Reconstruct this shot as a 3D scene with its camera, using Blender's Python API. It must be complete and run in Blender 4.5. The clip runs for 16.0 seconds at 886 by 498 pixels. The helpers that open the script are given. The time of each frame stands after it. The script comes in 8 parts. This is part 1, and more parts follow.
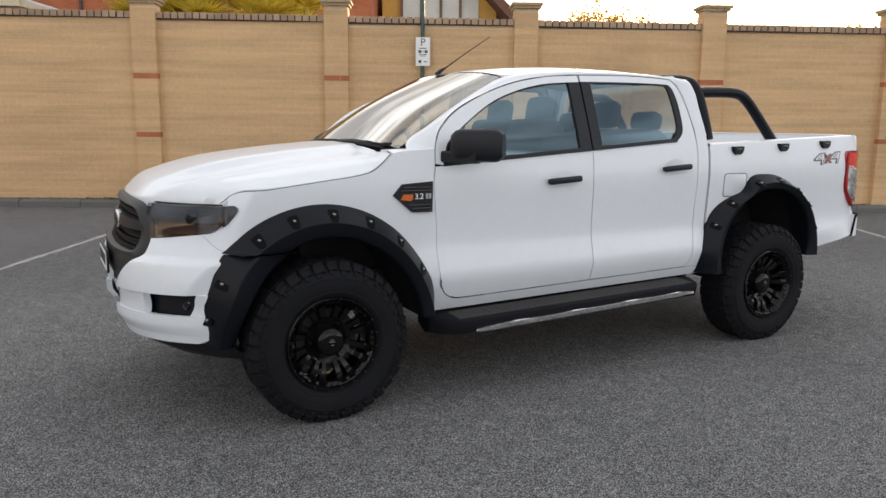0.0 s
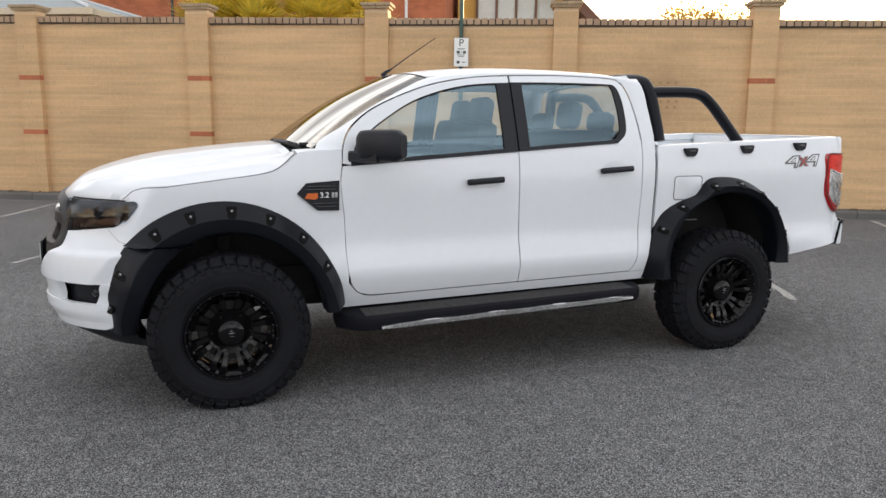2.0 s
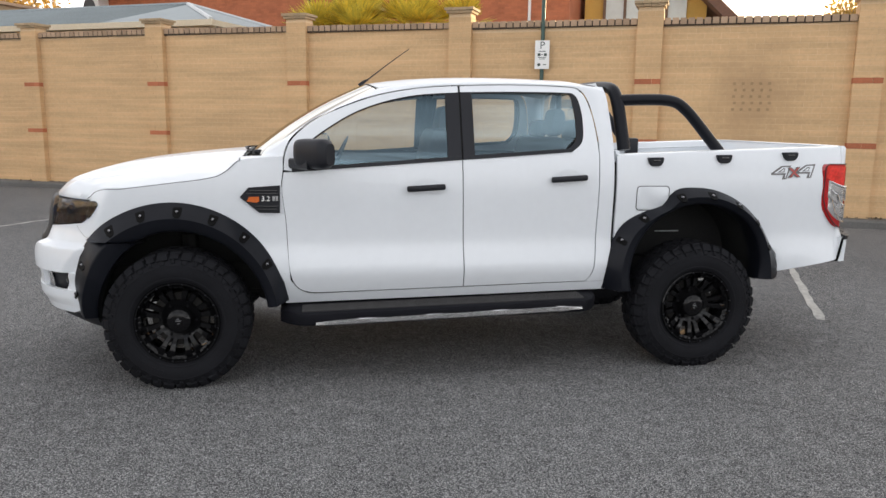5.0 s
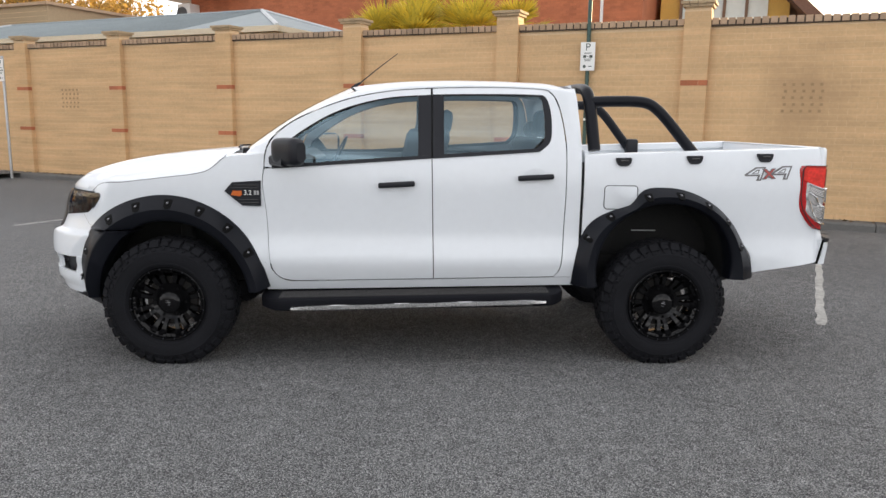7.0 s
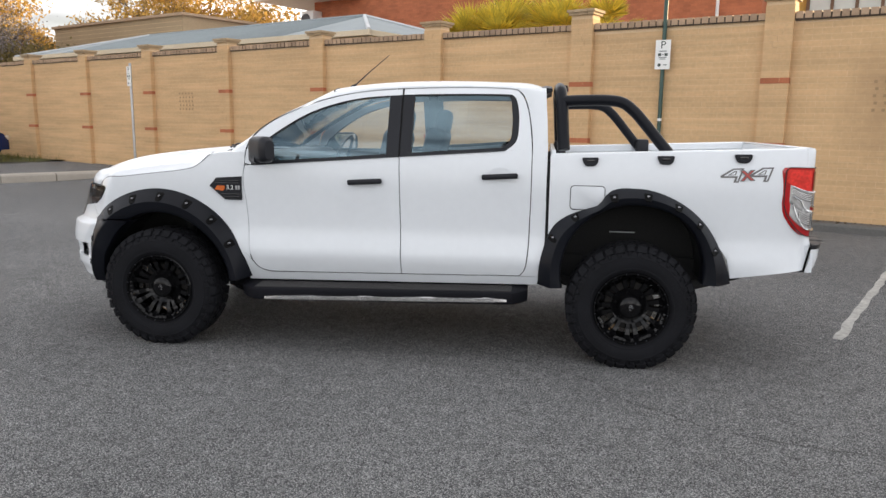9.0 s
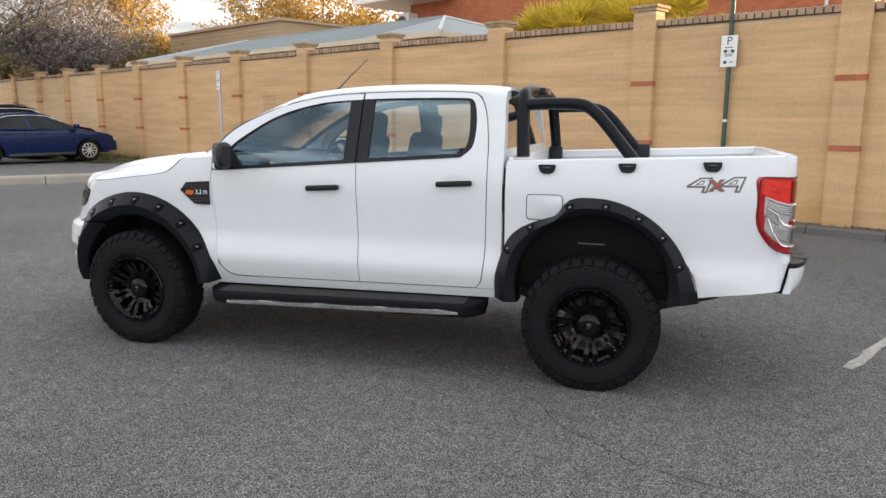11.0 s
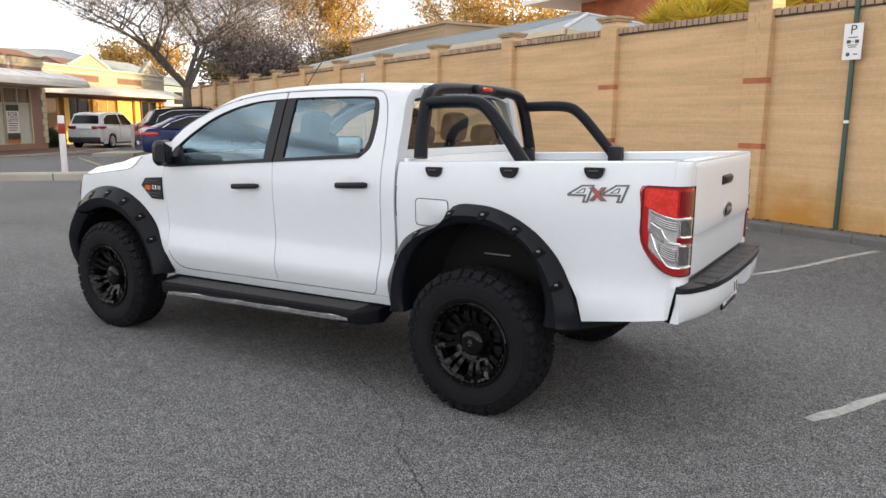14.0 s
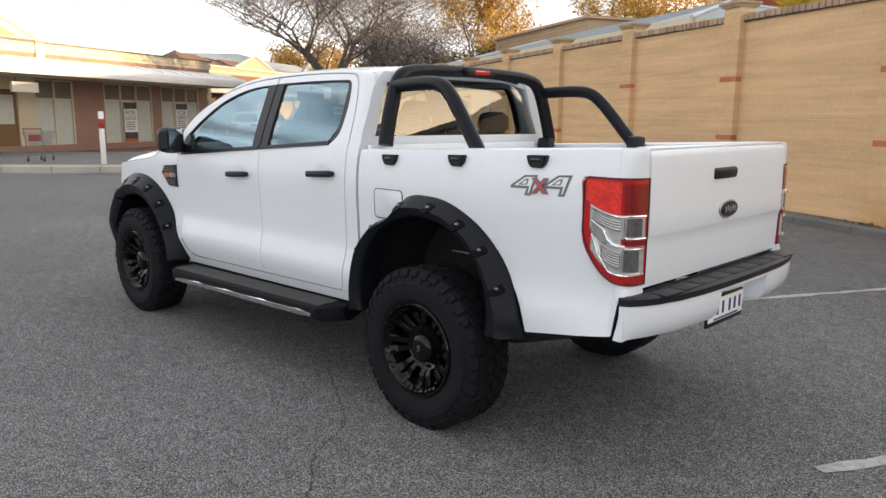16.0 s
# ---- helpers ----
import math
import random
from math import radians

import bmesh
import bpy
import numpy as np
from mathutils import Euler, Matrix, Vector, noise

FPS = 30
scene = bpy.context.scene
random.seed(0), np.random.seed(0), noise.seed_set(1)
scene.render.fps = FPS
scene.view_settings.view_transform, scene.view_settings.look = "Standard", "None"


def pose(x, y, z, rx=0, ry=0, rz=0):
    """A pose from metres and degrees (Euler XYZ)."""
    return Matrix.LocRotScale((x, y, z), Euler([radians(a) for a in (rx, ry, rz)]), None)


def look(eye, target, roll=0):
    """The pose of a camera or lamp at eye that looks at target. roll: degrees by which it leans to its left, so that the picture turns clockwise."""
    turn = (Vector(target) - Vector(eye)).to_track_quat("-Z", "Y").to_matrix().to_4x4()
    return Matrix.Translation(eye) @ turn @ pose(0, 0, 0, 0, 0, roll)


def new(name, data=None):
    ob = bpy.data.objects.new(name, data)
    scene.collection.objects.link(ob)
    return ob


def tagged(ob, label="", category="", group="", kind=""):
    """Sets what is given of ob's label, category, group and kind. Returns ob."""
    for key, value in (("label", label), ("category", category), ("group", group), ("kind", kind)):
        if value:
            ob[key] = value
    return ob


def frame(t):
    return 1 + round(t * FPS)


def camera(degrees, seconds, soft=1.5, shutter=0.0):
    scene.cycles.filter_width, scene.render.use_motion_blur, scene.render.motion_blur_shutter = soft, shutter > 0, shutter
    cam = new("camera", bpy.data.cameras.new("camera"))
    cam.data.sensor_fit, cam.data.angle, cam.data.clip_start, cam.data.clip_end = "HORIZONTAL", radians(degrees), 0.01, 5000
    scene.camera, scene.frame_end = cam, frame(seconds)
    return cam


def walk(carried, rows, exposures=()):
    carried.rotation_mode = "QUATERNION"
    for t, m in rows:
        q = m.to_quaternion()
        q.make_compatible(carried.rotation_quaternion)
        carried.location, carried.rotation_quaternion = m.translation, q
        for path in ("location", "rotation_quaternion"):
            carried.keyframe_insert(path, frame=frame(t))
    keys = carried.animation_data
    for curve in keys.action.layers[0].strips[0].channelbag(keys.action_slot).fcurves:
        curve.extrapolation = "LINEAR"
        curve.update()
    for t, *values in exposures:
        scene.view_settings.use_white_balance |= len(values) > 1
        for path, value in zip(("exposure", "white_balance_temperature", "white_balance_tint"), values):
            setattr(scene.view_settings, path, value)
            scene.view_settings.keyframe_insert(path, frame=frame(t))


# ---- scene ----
cam = camera(61.8, 16.0)
METRES, EYE, TURN = 8.227, 1.485, -28.71
ROWS = [
    (0.0, 0.0, 0.0, 0.0, 0.1, -9.54, -0.58),
    (0.5, 0.0332, -0.0073, 0.0016, 2.27, -9.53, -0.59),
    (1.0, 0.0644, -0.0062, 0.0012, 4.13, -9.55, -0.54),
    (1.5, 0.0933, -0.0009, 0.001, 5.64, -9.58, -0.59),
    (2.0, 0.1253, 0.0014, 0.0018, 7.68, -9.62, -0.63),
    (2.5, 0.1587, 0.0026, 0.0025, 10.82, -9.62, -0.72),
    (3.0, 0.188, 0.0097, 0.0025, 13.92, -9.68, -0.63),
    (3.5, 0.2165, 0.0163, 0.0051, 15.71, -9.73, -0.59),
    (4.0, 0.2394, 0.0147, 0.0078, 17.04, -9.76, -0.6),
    (6.5, 0.3422, 0.0248, 0.0119, 24.04, -9.83, -0.75),
    (7.0, 0.3722, 0.0237, 0.0112, 26.25, -9.79, -0.76),
    (7.5, 0.4008, 0.0336, 0.0109, 28.43, -9.82, -0.75),
    (8.0, 0.4312, 0.0468, 0.0126, 30.47, -9.82, -0.72),
    (8.5, 0.4635, 0.0597, 0.0133, 32.96, -9.82, -0.75),
    (9.0, 0.4918, 0.0803, 0.0114, 36.46, -9.82, -0.69),
    (9.5, 0.5124, 0.1078, 0.0125, 38.98, -9.89, -0.63),
    (10.0, 0.5269, 0.1304, 0.0144, 40.21, -9.93, -0.55),
    (12.5, 0.6421, 0.2654, 0.0171, 54.7, -9.91, -0.48),
    (13.0, 0.6544, 0.3016, 0.0157, 56.57, -9.95, -0.49),
    (13.5, 0.6682, 0.3356, 0.0168, 57.84, -9.95, -0.5),
    (14.0, 0.6839, 0.3688, 0.0169, 60.48, -9.95, -0.54),
    (14.5, 0.6871, 0.4033, 0.0133, 63.87, -9.96, -0.54),
    (15.0, 0.6864, 0.4391, 0.0105, 66.46, -10.01, -0.51),
    (15.5, 0.6915, 0.4735, 0.008, 68.71, -10.01, -0.53),
    (16.0, 0.6961, 0.5065, 0.0078, 72.82, -10.06, -0.57),
]
walk(cam, [(t, pose(-2.843, -4.334, EYE, 0, 0, TURN) @ pose(METRES * x, METRES * y, METRES * z, 90 + pitch, roll, yaw)) for t, x, y, z, yaw, pitch, roll in ROWS],
     exposures=[(0.0, 0.80), (1.0, 0.97), (4.0, 1.00), (7.0, 1.08), (10.0, 1.05), (13.0, 1.19), (16.0, 1.00)])

# ---- world and sun ----
SUN_AZ, SUN_EL = 46.3, 8.6
world = bpy.data.worlds.new("world")
scene.world = world
world.use_nodes = True
wn, wl = world.node_tree.nodes, world.node_tree.links
wn.clear()
sky = wn.new("ShaderNodeTexSky")
sky.sky_type, sky.sun_disc = "NISHITA", False
sky.sun_elevation, sky.sun_rotation = radians(SUN_EL), radians(SUN_AZ)
sky.air_density, sky.dust_density, sky.ozone_density = 1.0, 3.0, 1.0
geo = wn.new("ShaderNodeTexCoord")
squash = wn.new("ShaderNodeMapping")
squash.inputs["Scale"].default_value = (1.3, 1.3, 5.0)
cloud = wn.new("ShaderNodeTexNoise")
cloud.inputs["Scale"].default_value, cloud.inputs["Detail"].default_value = 1.6, 6.0
ramp = wn.new("ShaderNodeValToRGB")
ramp.color_ramp.elements[0].position, ramp.color_ramp.elements[0].color = 0.36, (0.55, 0.55, 0.55, 1)
ramp.color_ramp.elements[1].position, ramp.color_ramp.elements[1].color = 0.62, (1, 1, 1, 1)
mixer = wn.new("ShaderNodeMix")
mixer.data_type = "RGBA"
drift = wn.new("ShaderNodeMapping")
drift.inputs["Location"].default_value, drift.inputs["Scale"].default_value = (0.3, 0.9, 0.0), (1.0, 1.0, 4.5)
veil = wn.new("ShaderNodeTexNoise")
veil.inputs["Scale"].default_value, veil.inputs["Detail"].default_value = 1.9, 5.0
veil_ramp = wn.new("ShaderNodeValToRGB")
veil_ramp.color_ramp.elements[0].position, veil_ramp.color_ramp.elements[0].color = 0.39, (3.0, 2.9, 3.0, 1)
veil_ramp.color_ramp.elements[1].position, veil_ramp.color_ramp.elements[1].color = 0.60, (10.2, 10.1, 10.3, 1)
wl.new(geo.outputs["Generated"], drift.inputs["Vector"])
wl.new(drift.outputs["Vector"], veil.inputs["Vector"])
wl.new(veil.outputs["Fac"], veil_ramp.inputs["Fac"])
wl.new(veil_ramp.outputs["Color"], mixer.inputs["B"])
back = wn.new("ShaderNodeBackground")
back.inputs["Strength"].default_value = 0.150
wout = wn.new("ShaderNodeOutputWorld")
# thin overcast: brighter overhead than at the horizon
updown = wn.new("ShaderNodeSeparateXYZ")
wl.new(geo.outputs["Generated"], updown.inputs[0])
lift = wn.new("ShaderNodeMapRange")
lift.inputs["From Min"].default_value, lift.inputs["From Max"].default_value = 0.0, 0.9
lift.inputs["To Min"].default_value, lift.inputs["To Max"].default_value = 1.0, 0.64
wl.new(updown.outputs["Z"], lift.inputs["Value"])
cover = wn.new("ShaderNodeMix")
cover.data_type, cover.blend_type = "RGBA", "MULTIPLY"
cover.inputs["Factor"].default_value = 1.0
wl.new(geo.outputs["Generated"], squash.inputs["Vector"])
wl.new(squash.outputs["Vector"], cloud.inputs["Vector"])
wl.new(cloud.outputs["Fac"], ramp.inputs["Fac"])
wl.new(ramp.outputs["Color"], mixer.inputs["Factor"])
wl.new(sky.outputs["Color"], mixer.inputs["A"])
wl.new(mixer.outputs["Result"], cover.inputs["A"])
wl.new(lift.outputs["Result"], cover.inputs["B"])
wl.new(cover.outputs["Result"], back.inputs["Color"])
wl.new(back.outputs["Background"], wout.inputs["Surface"])

sun_data = bpy.data.lights.new("sun", "SUN")
sun_data.energy, sun_data.angle, sun_data.color = 5.0, radians(0.6), (1.0, 0.72, 0.38)
sun = new("sun", sun_data)
sd = Vector((math.sin(radians(SUN_AZ)) * math.cos(radians(SUN_EL)), math.cos(radians(SUN_AZ)) * math.cos(radians(SUN_EL)), math.sin(radians(SUN_EL))))
sun.matrix_world = look(sd * 60, (0, 0, 0))


# ---- materials ----
def surf(name, base, rough=0.5, metal=0.0, coat=0.0, var=0.12, scale=3.0, fine=60.0, bump=0.0, spec=0.5, islands=0.0, tint=None, streak=0.0):
    """A principled surface whose colour varies at two scales; islands: variation from piece to piece."""
    m = bpy.data.materials.new(name)
    m.use_nodes = True
    n, l = m.node_tree.nodes, m.node_tree.links
    p = n["Principled BSDF"]
    p.inputs["Roughness"].default_value, p.inputs["Metallic"].default_value = rough, metal
    p.inputs["Coat Weight"].default_value, p.inputs["Coat Roughness"].default_value = coat, 0.04
    p.inputs["Specular IOR Level"].default_value = spec
    g = n.new("ShaderNodeNewGeometry")
    big, small = n.new("ShaderNodeTexNoise"), n.new("ShaderNodeTexNoise")
    big.inputs["Scale"].default_value, big.inputs["Detail"].default_value = scale, 4.0
    small.inputs["Scale"].default_value, small.inputs["Detail"].default_value = fine, 3.0
    add = n.new("ShaderNodeMath")
    add.operation = "ADD"
    l.new(g.outputs["Position"], big.inputs["Vector"])
    l.new(g.outputs["Position"], small.inputs["Vector"])
    l.new(big.outputs["Fac"], add.inputs[0])
    l.new(small.outputs["Fac"], add.inputs[1])
    last = add.outputs[0]
    if islands:
        info = n.new("ShaderNodeObjectInfo")
        isl = n.new("ShaderNodeMath")
        isl.operation = "ADD"
        frac = n.new("ShaderNodeMath")
        frac.operation = "FRACT"
        l.new(info.outputs["Random"], isl.inputs[0])
        l.new(g.outputs["Random Per Island"], isl.inputs[1])
        l.new(isl.outputs[0], frac.inputs[0])
        mul = n.new("ShaderNodeMath")
        mul.operation = "MULTIPLY_ADD"
        mul.inputs[1].default_value = islands
        l.new(frac.outputs[0], mul.inputs[0])
        l.new(last, mul.inputs[2])
        last = mul.outputs[0]
    rng = n.new("ShaderNodeMapRange")
    rng.inputs["From Min"].default_value, rng.inputs["From Max"].default_value = 0.6, 1.4 + islands
    mix = n.new("ShaderNodeMix")
    mix.data_type = "RGBA"
    lo = tint if tint else tuple(c * (1 - var) for c in base)
    mix.inputs["A"].default_value = (*lo, 1)
    mix.inputs["B"].default_value = (*(min(1, c * (1 + var)) for c in base), 1)
    if streak:
        # rain-washed streaks along the courses
        stretch, wash = n.new("ShaderNodeMapping"), n.new("ShaderNodeTexNoise")
        stretch.inputs["Scale"].default_value = (0.35, 0.35, 5.0)
        wash.inputs["Scale"].default_value, wash.inputs["Detail"].default_value = 1.6, 5.0
        l.new(g.outputs["Position"], stretch.inputs["Vector"])
        l.new(stretch.outputs["Vector"], wash.inputs["Vector"])
        run = n.new("ShaderNodeMath")
        run.operation = "MULTIPLY_ADD"
        run.inputs[1].default_value = streak
        off = n.new("ShaderNodeMath")
        off.operation = "SUBTRACT"
        off.inputs[1].default_value = 0.5
        l.new(wash.outputs["Fac"], off.inputs[0])
        l.new(off.outputs[0], run.inputs[0])
        l.new(last, run.inputs[2])
        last = run.outputs[0]
    l.new(last, rng.inputs["Value"])
    l.new(rng.outputs["Result"], mix.inputs["Factor"])
    l.new(mix.outputs["Result"], p.inputs["Base Color"])
    if bump:
        b = n.new("ShaderNodeBump")
        b.inputs["Strength"].default_value, b.inputs["Distance"].default_value = 0.6, bump
        l.new(small.outputs["Fac"], b.inputs["Height"])
        l.new(b.outputs["Normal"], p.inputs["Normal"])
    return m


def pane(name, tint, rough=0.0, ior=1.5, mirror=1.0, gloss=(1, 1, 1)):
    """Thin glass: a tinted see-through sheet with Fresnel gloss."""
    m = bpy.data.materials.new(name)
    m.use_nodes = True
    n, l = m.node_tree.nodes, m.node_tree.links
    n.remove(n["Principled BSDF"])
    t, g, f, mx = n.new("ShaderNodeBsdfTransparent"), n.new("ShaderNodeBsdfGlossy"), n.new("ShaderNodeLayerWeight"), n.new("ShaderNodeMixShader")
    t.inputs["Color"].default_value = (*tint, 1)
    g.inputs["Roughness"].default_value = rough
    g.inputs["Color"].default_value = (*gloss, 1)
    f.inputs["Blend"].default_value = 0.5
    f0 = ((ior - 1) / (ior + 1)) ** 2
    steep, sheen = n.new("ShaderNodeMath"), n.new("ShaderNodeMath")
    steep.operation, sheen.operation = "POWER", "MULTIPLY_ADD"
    steep.inputs[1].default_value = 5.0
    sheen.inputs[1].default_value, sheen.inputs[2].default_value = 1 - f0, f0
    l.new(f.outputs["Facing"], steep.inputs[0])
    l.new(steep.outputs[0], sheen.inputs[0])
    sc = n.new("ShaderNodeMath")
    sc.operation = "MULTIPLY"
    sc.use_clamp = True
    sc.inputs[1].default_value = mirror
    l.new(sheen.outputs[0], sc.inputs[0])
    l.new(sc.outputs[0], mx.inputs[0])
    l.new(t.outputs[0], mx.inputs[1])
    l.new(g.outputs[0], mx.inputs[2])
    l.new(mx.outputs[0], n["Material Output"].inputs["Surface"])
    return m


def asphalt_material(name="asphalt", base=(0.142, 0.145, 0.148)):
    m = surf(name, base, 0.9, var=0.27, scale=0.35, fine=9.0, spec=0.25)
    n, l = m.node_tree.nodes, m.node_tree.links
    p = n["Principled BSDF"]
    old = p.inputs["Base Color"].links[0].from_socket
    g = n.new("ShaderNodeNewGeometry")
    v = n.new("ShaderNodeTexVoronoi")
    v.inputs["Scale"].default_value = 200.0
    sep = n.new("ShaderNodeSeparateColor")
    r = n.new("ShaderNodeValToRGB")
    e = r.color_ramp.elements
    e[0].position, e[0].color = 0.0, (0.38, 0.38, 0.39, 1)
    e[1].position, e[1].color = 1.0, (2.30, 2.26, 2.16, 1)
    k = r.color_ramp.elements.new(0.55)
    k.color = (0.9, 0.9, 0.9, 1)
    gap = n.new("ShaderNodeMapRange")
    gap.inputs["From Min"].default_value, gap.inputs["From Max"].default_value = 0.42, 0.78
    gap.inputs["To Min"].default_value, gap.inputs["To Max"].default_value = 1.56, 0.27
    l.new(v.outputs["Distance"], gap.inputs["Value"])
    pits = n.new("ShaderNodeMix")
    pits.data_type, pits.blend_type = "RGBA", "MULTIPLY"
    pits.inputs["Factor"].default_value = 1.0
    mx = n.new("ShaderNodeMix")
    mx.data_type, mx.blend_type = "RGBA", "MULTIPLY"
    mx.inputs["Factor"].default_value = 1.0
    l.new(g.outputs["Position"], v.inputs["Vector"])
    l.new(v.outputs["Color"], sep.inputs[0])
    l.new(sep.outputs[0], r.inputs["Fac"])
    l.new(old, mx.inputs["A"])
    l.new(r.outputs["Color"], mx.inputs["B"])
    l.new(mx.outputs["Result"], pits.inputs["A"])
    l.new(gap.outputs["Result"], pits.inputs["B"])
    l.new(pits.outputs["Result"], p.inputs["Base Color"])
    b = n.new("ShaderNodeBump")
    b.inputs["Strength"].default_value, b.inputs["Distance"].default_value = 0.9, 0.006
    b.invert = True
    l.new(v.outputs["Distance"], b.inputs["Height"])
    l.new(b.outputs["Normal"], p.inputs["Normal"])
    return m


def leafy(name, base, tint):
    """A leaf surface that lets some light through."""
    m = surf(name, base, 0.55, var=0.3, scale=0.8, fine=4, islands=0.9, tint=tint)
    n, l = m.node_tree.nodes, m.node_tree.links
    p = n["Principled BSDF"]
    t, mx = n.new("ShaderNodeBsdfTranslucent"), n.new("ShaderNodeMixShader")
    mx.inputs[0].default_value = 0.45
    l.new(p.inputs["Base Color"].links[0].from_socket, t.inputs["Color"])
    l.new(p.outputs[0], mx.inputs[1])
    l.new(t.outputs[0], mx.inputs[2])
    l.new(mx.outputs[0], n["Material Output"].inputs["Surface"])
    return m


ASPHALT = asphalt_material()
DARKASPHALT = asphalt_material("dark_asphalt", (0.142, 0.143, 0.145))
PAINT = surf("white_paint", (0.735, 0.767, 0.797), 0.22, coat=0.08, var=0.02, scale=1.5, fine=20)
BLACK = surf("satin_black_plastic", (0.0095, 0.0105, 0.0145), 0.42, var=0.2, fine=200, bump=0.0006, spec=0.3)
GLOSS = surf("gloss_black", (0.008, 0.008, 0.009), 0.16, coat=0.4, var=0.2)
# near-black: colour of slats and seals, painted shade in bolt pockets and bumper gap
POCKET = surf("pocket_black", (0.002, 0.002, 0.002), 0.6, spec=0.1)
FLARE = surf("flare_black", (0.0062, 0.0072, 0.0108), 0.36, var=0.25, fine=300, bump=0.0004, spec=0.18)
BOLT = surf("dark_chrome", (0.2, 0.2, 0.21), 0.15, metal=1.0, var=0.1)
DECAL = surf("decal_grey", (0.13, 0.125, 0.125), 0.4, var=0.15)
RIM = surf("rim_black", (0.004, 0.004, 0.0045), 0.07, coat=0.0, var=0.2, spec=0.26)
DARK = surf("dark_cavity", (0.012, 0.012, 0.012), 0.8, var=0.3)
GRILLEGREY = surf("grille_grey_plastic", (0.022, 0.021, 0.021), 0.45, var=0.2, fine=150, spec=0.3)
GREYP = surf("dark_grey_plastic", (0.05, 0.05, 0.052), 0.5, var=0.2, fine=150)
RUBBER = surf("tyre_rubber", (0.0074, 0.0078, 0.0100), 0.8, var=0.35, scale=6, fine=80, bump=0.0012, spec=0.2)
STEPBLACK = surf("step_black", (0.006, 0.0063, 0.009), 0.6, var=0.25, fine=120, bump=0.0008, spec=0.12)
CHROME = surf("chrome", (0.8, 0.8, 0.8), 0.12, metal=1.0, var=0.05)
STRIP = surf("bright_step_strip", (0.55, 0.55, 0.56), 0.16, metal=1.0, var=0.35, scale=5, fine=40)
SILVER = surf("brushed_silver", (0.75, 0.75, 0.75), 0.28, metal=0.8, var=0.1)
PLATEBLUE = surf("plate_blue", (0.02, 0.035, 0.15), 0.4)
GREYTEXT = surf("badge_grey", (0.35, 0.35, 0.35), 0.4)
CLOTH = surf("seat_cloth", (0.035, 0.037, 0.042), 0.85, var=0.2, fine=300)
CABIN = surf("cabin_grey", (0.22, 0.22, 0.22), 0.7, var=0.15)
# boosted reflections, with the sky's blue and cream put into the gloss colour
GLASS = pane("car_glass", (0.9, 0.95, 0.96), mirror=4.0, gloss=(0.6, 0.86, 1.0))
SCREEN = pane("windscreen_glass", (0.78, 0.82, 0.80), mirror=6.0, gloss=(0.64, 0.62, 0.575))
SMOKED = pane("smoked_lens", (0.62, 0.64, 0.68), 0.02, mirror=0.7)
REDLENS = surf("red_lens", (0.42, 0.006, 0.008), 0.1, coat=0.8, var=0.2, scale=8, fine=90)
AMBER = surf("amber_lens", (0.60, 0.13, 0.02), 0.2, coat=0.5, var=0.1)
DULLRED = surf("dull_red", (0.3, 0.03, 0.025), 0.4, var=0.2)
BRICK = surf("tan_brick", (0.62, 0.41, 0.218), 0.85, var=0.14, scale=0.45, fine=22, bump=0.0015, islands=0.16, streak=2.2)
MORTAR = surf("tan_mortar", (0.70, 0.51, 0.31), 0.9, var=0.14, scale=0.6, fine=50, bump=0.003, streak=1.6)
REDBRICK = surf("red_brick", (0.45, 0.15, 0.07), 0.85, var=0.3, scale=2.0, fine=40, bump=0.003, islands=0.5)
COPING = surf("dark_coping_brick", (0.40, 0.28, 0.185), 0.85, var=0.35, scale=2.0, fine=30, bump=0.004, islands=0.9)
# dark joint colour, which also paints the shadow line under the coping
JOINTSHADE = surf("dark_joint_shade", (0.07, 0.05, 0.036), 0.9, var=0.4, scale=1.5, fine=30)
CAPSTONE = surf("cap_brick", (0.42, 0.31, 0.19), 0.85, var=0.2, scale=2.0, fine=40, bump=0.004, islands=0.5)
CONCRETE = surf("kerb_concrete", (0.125, 0.122, 0.116), 0.85, var=0.25, scale=1.2, fine=40, bump=0.003)
LINE = surf("worn_line_paint", (0.40, 0.395, 0.37), 0.8, var=0.35, scale=5, fine=25, tint=(0.2, 0.2, 0.19))


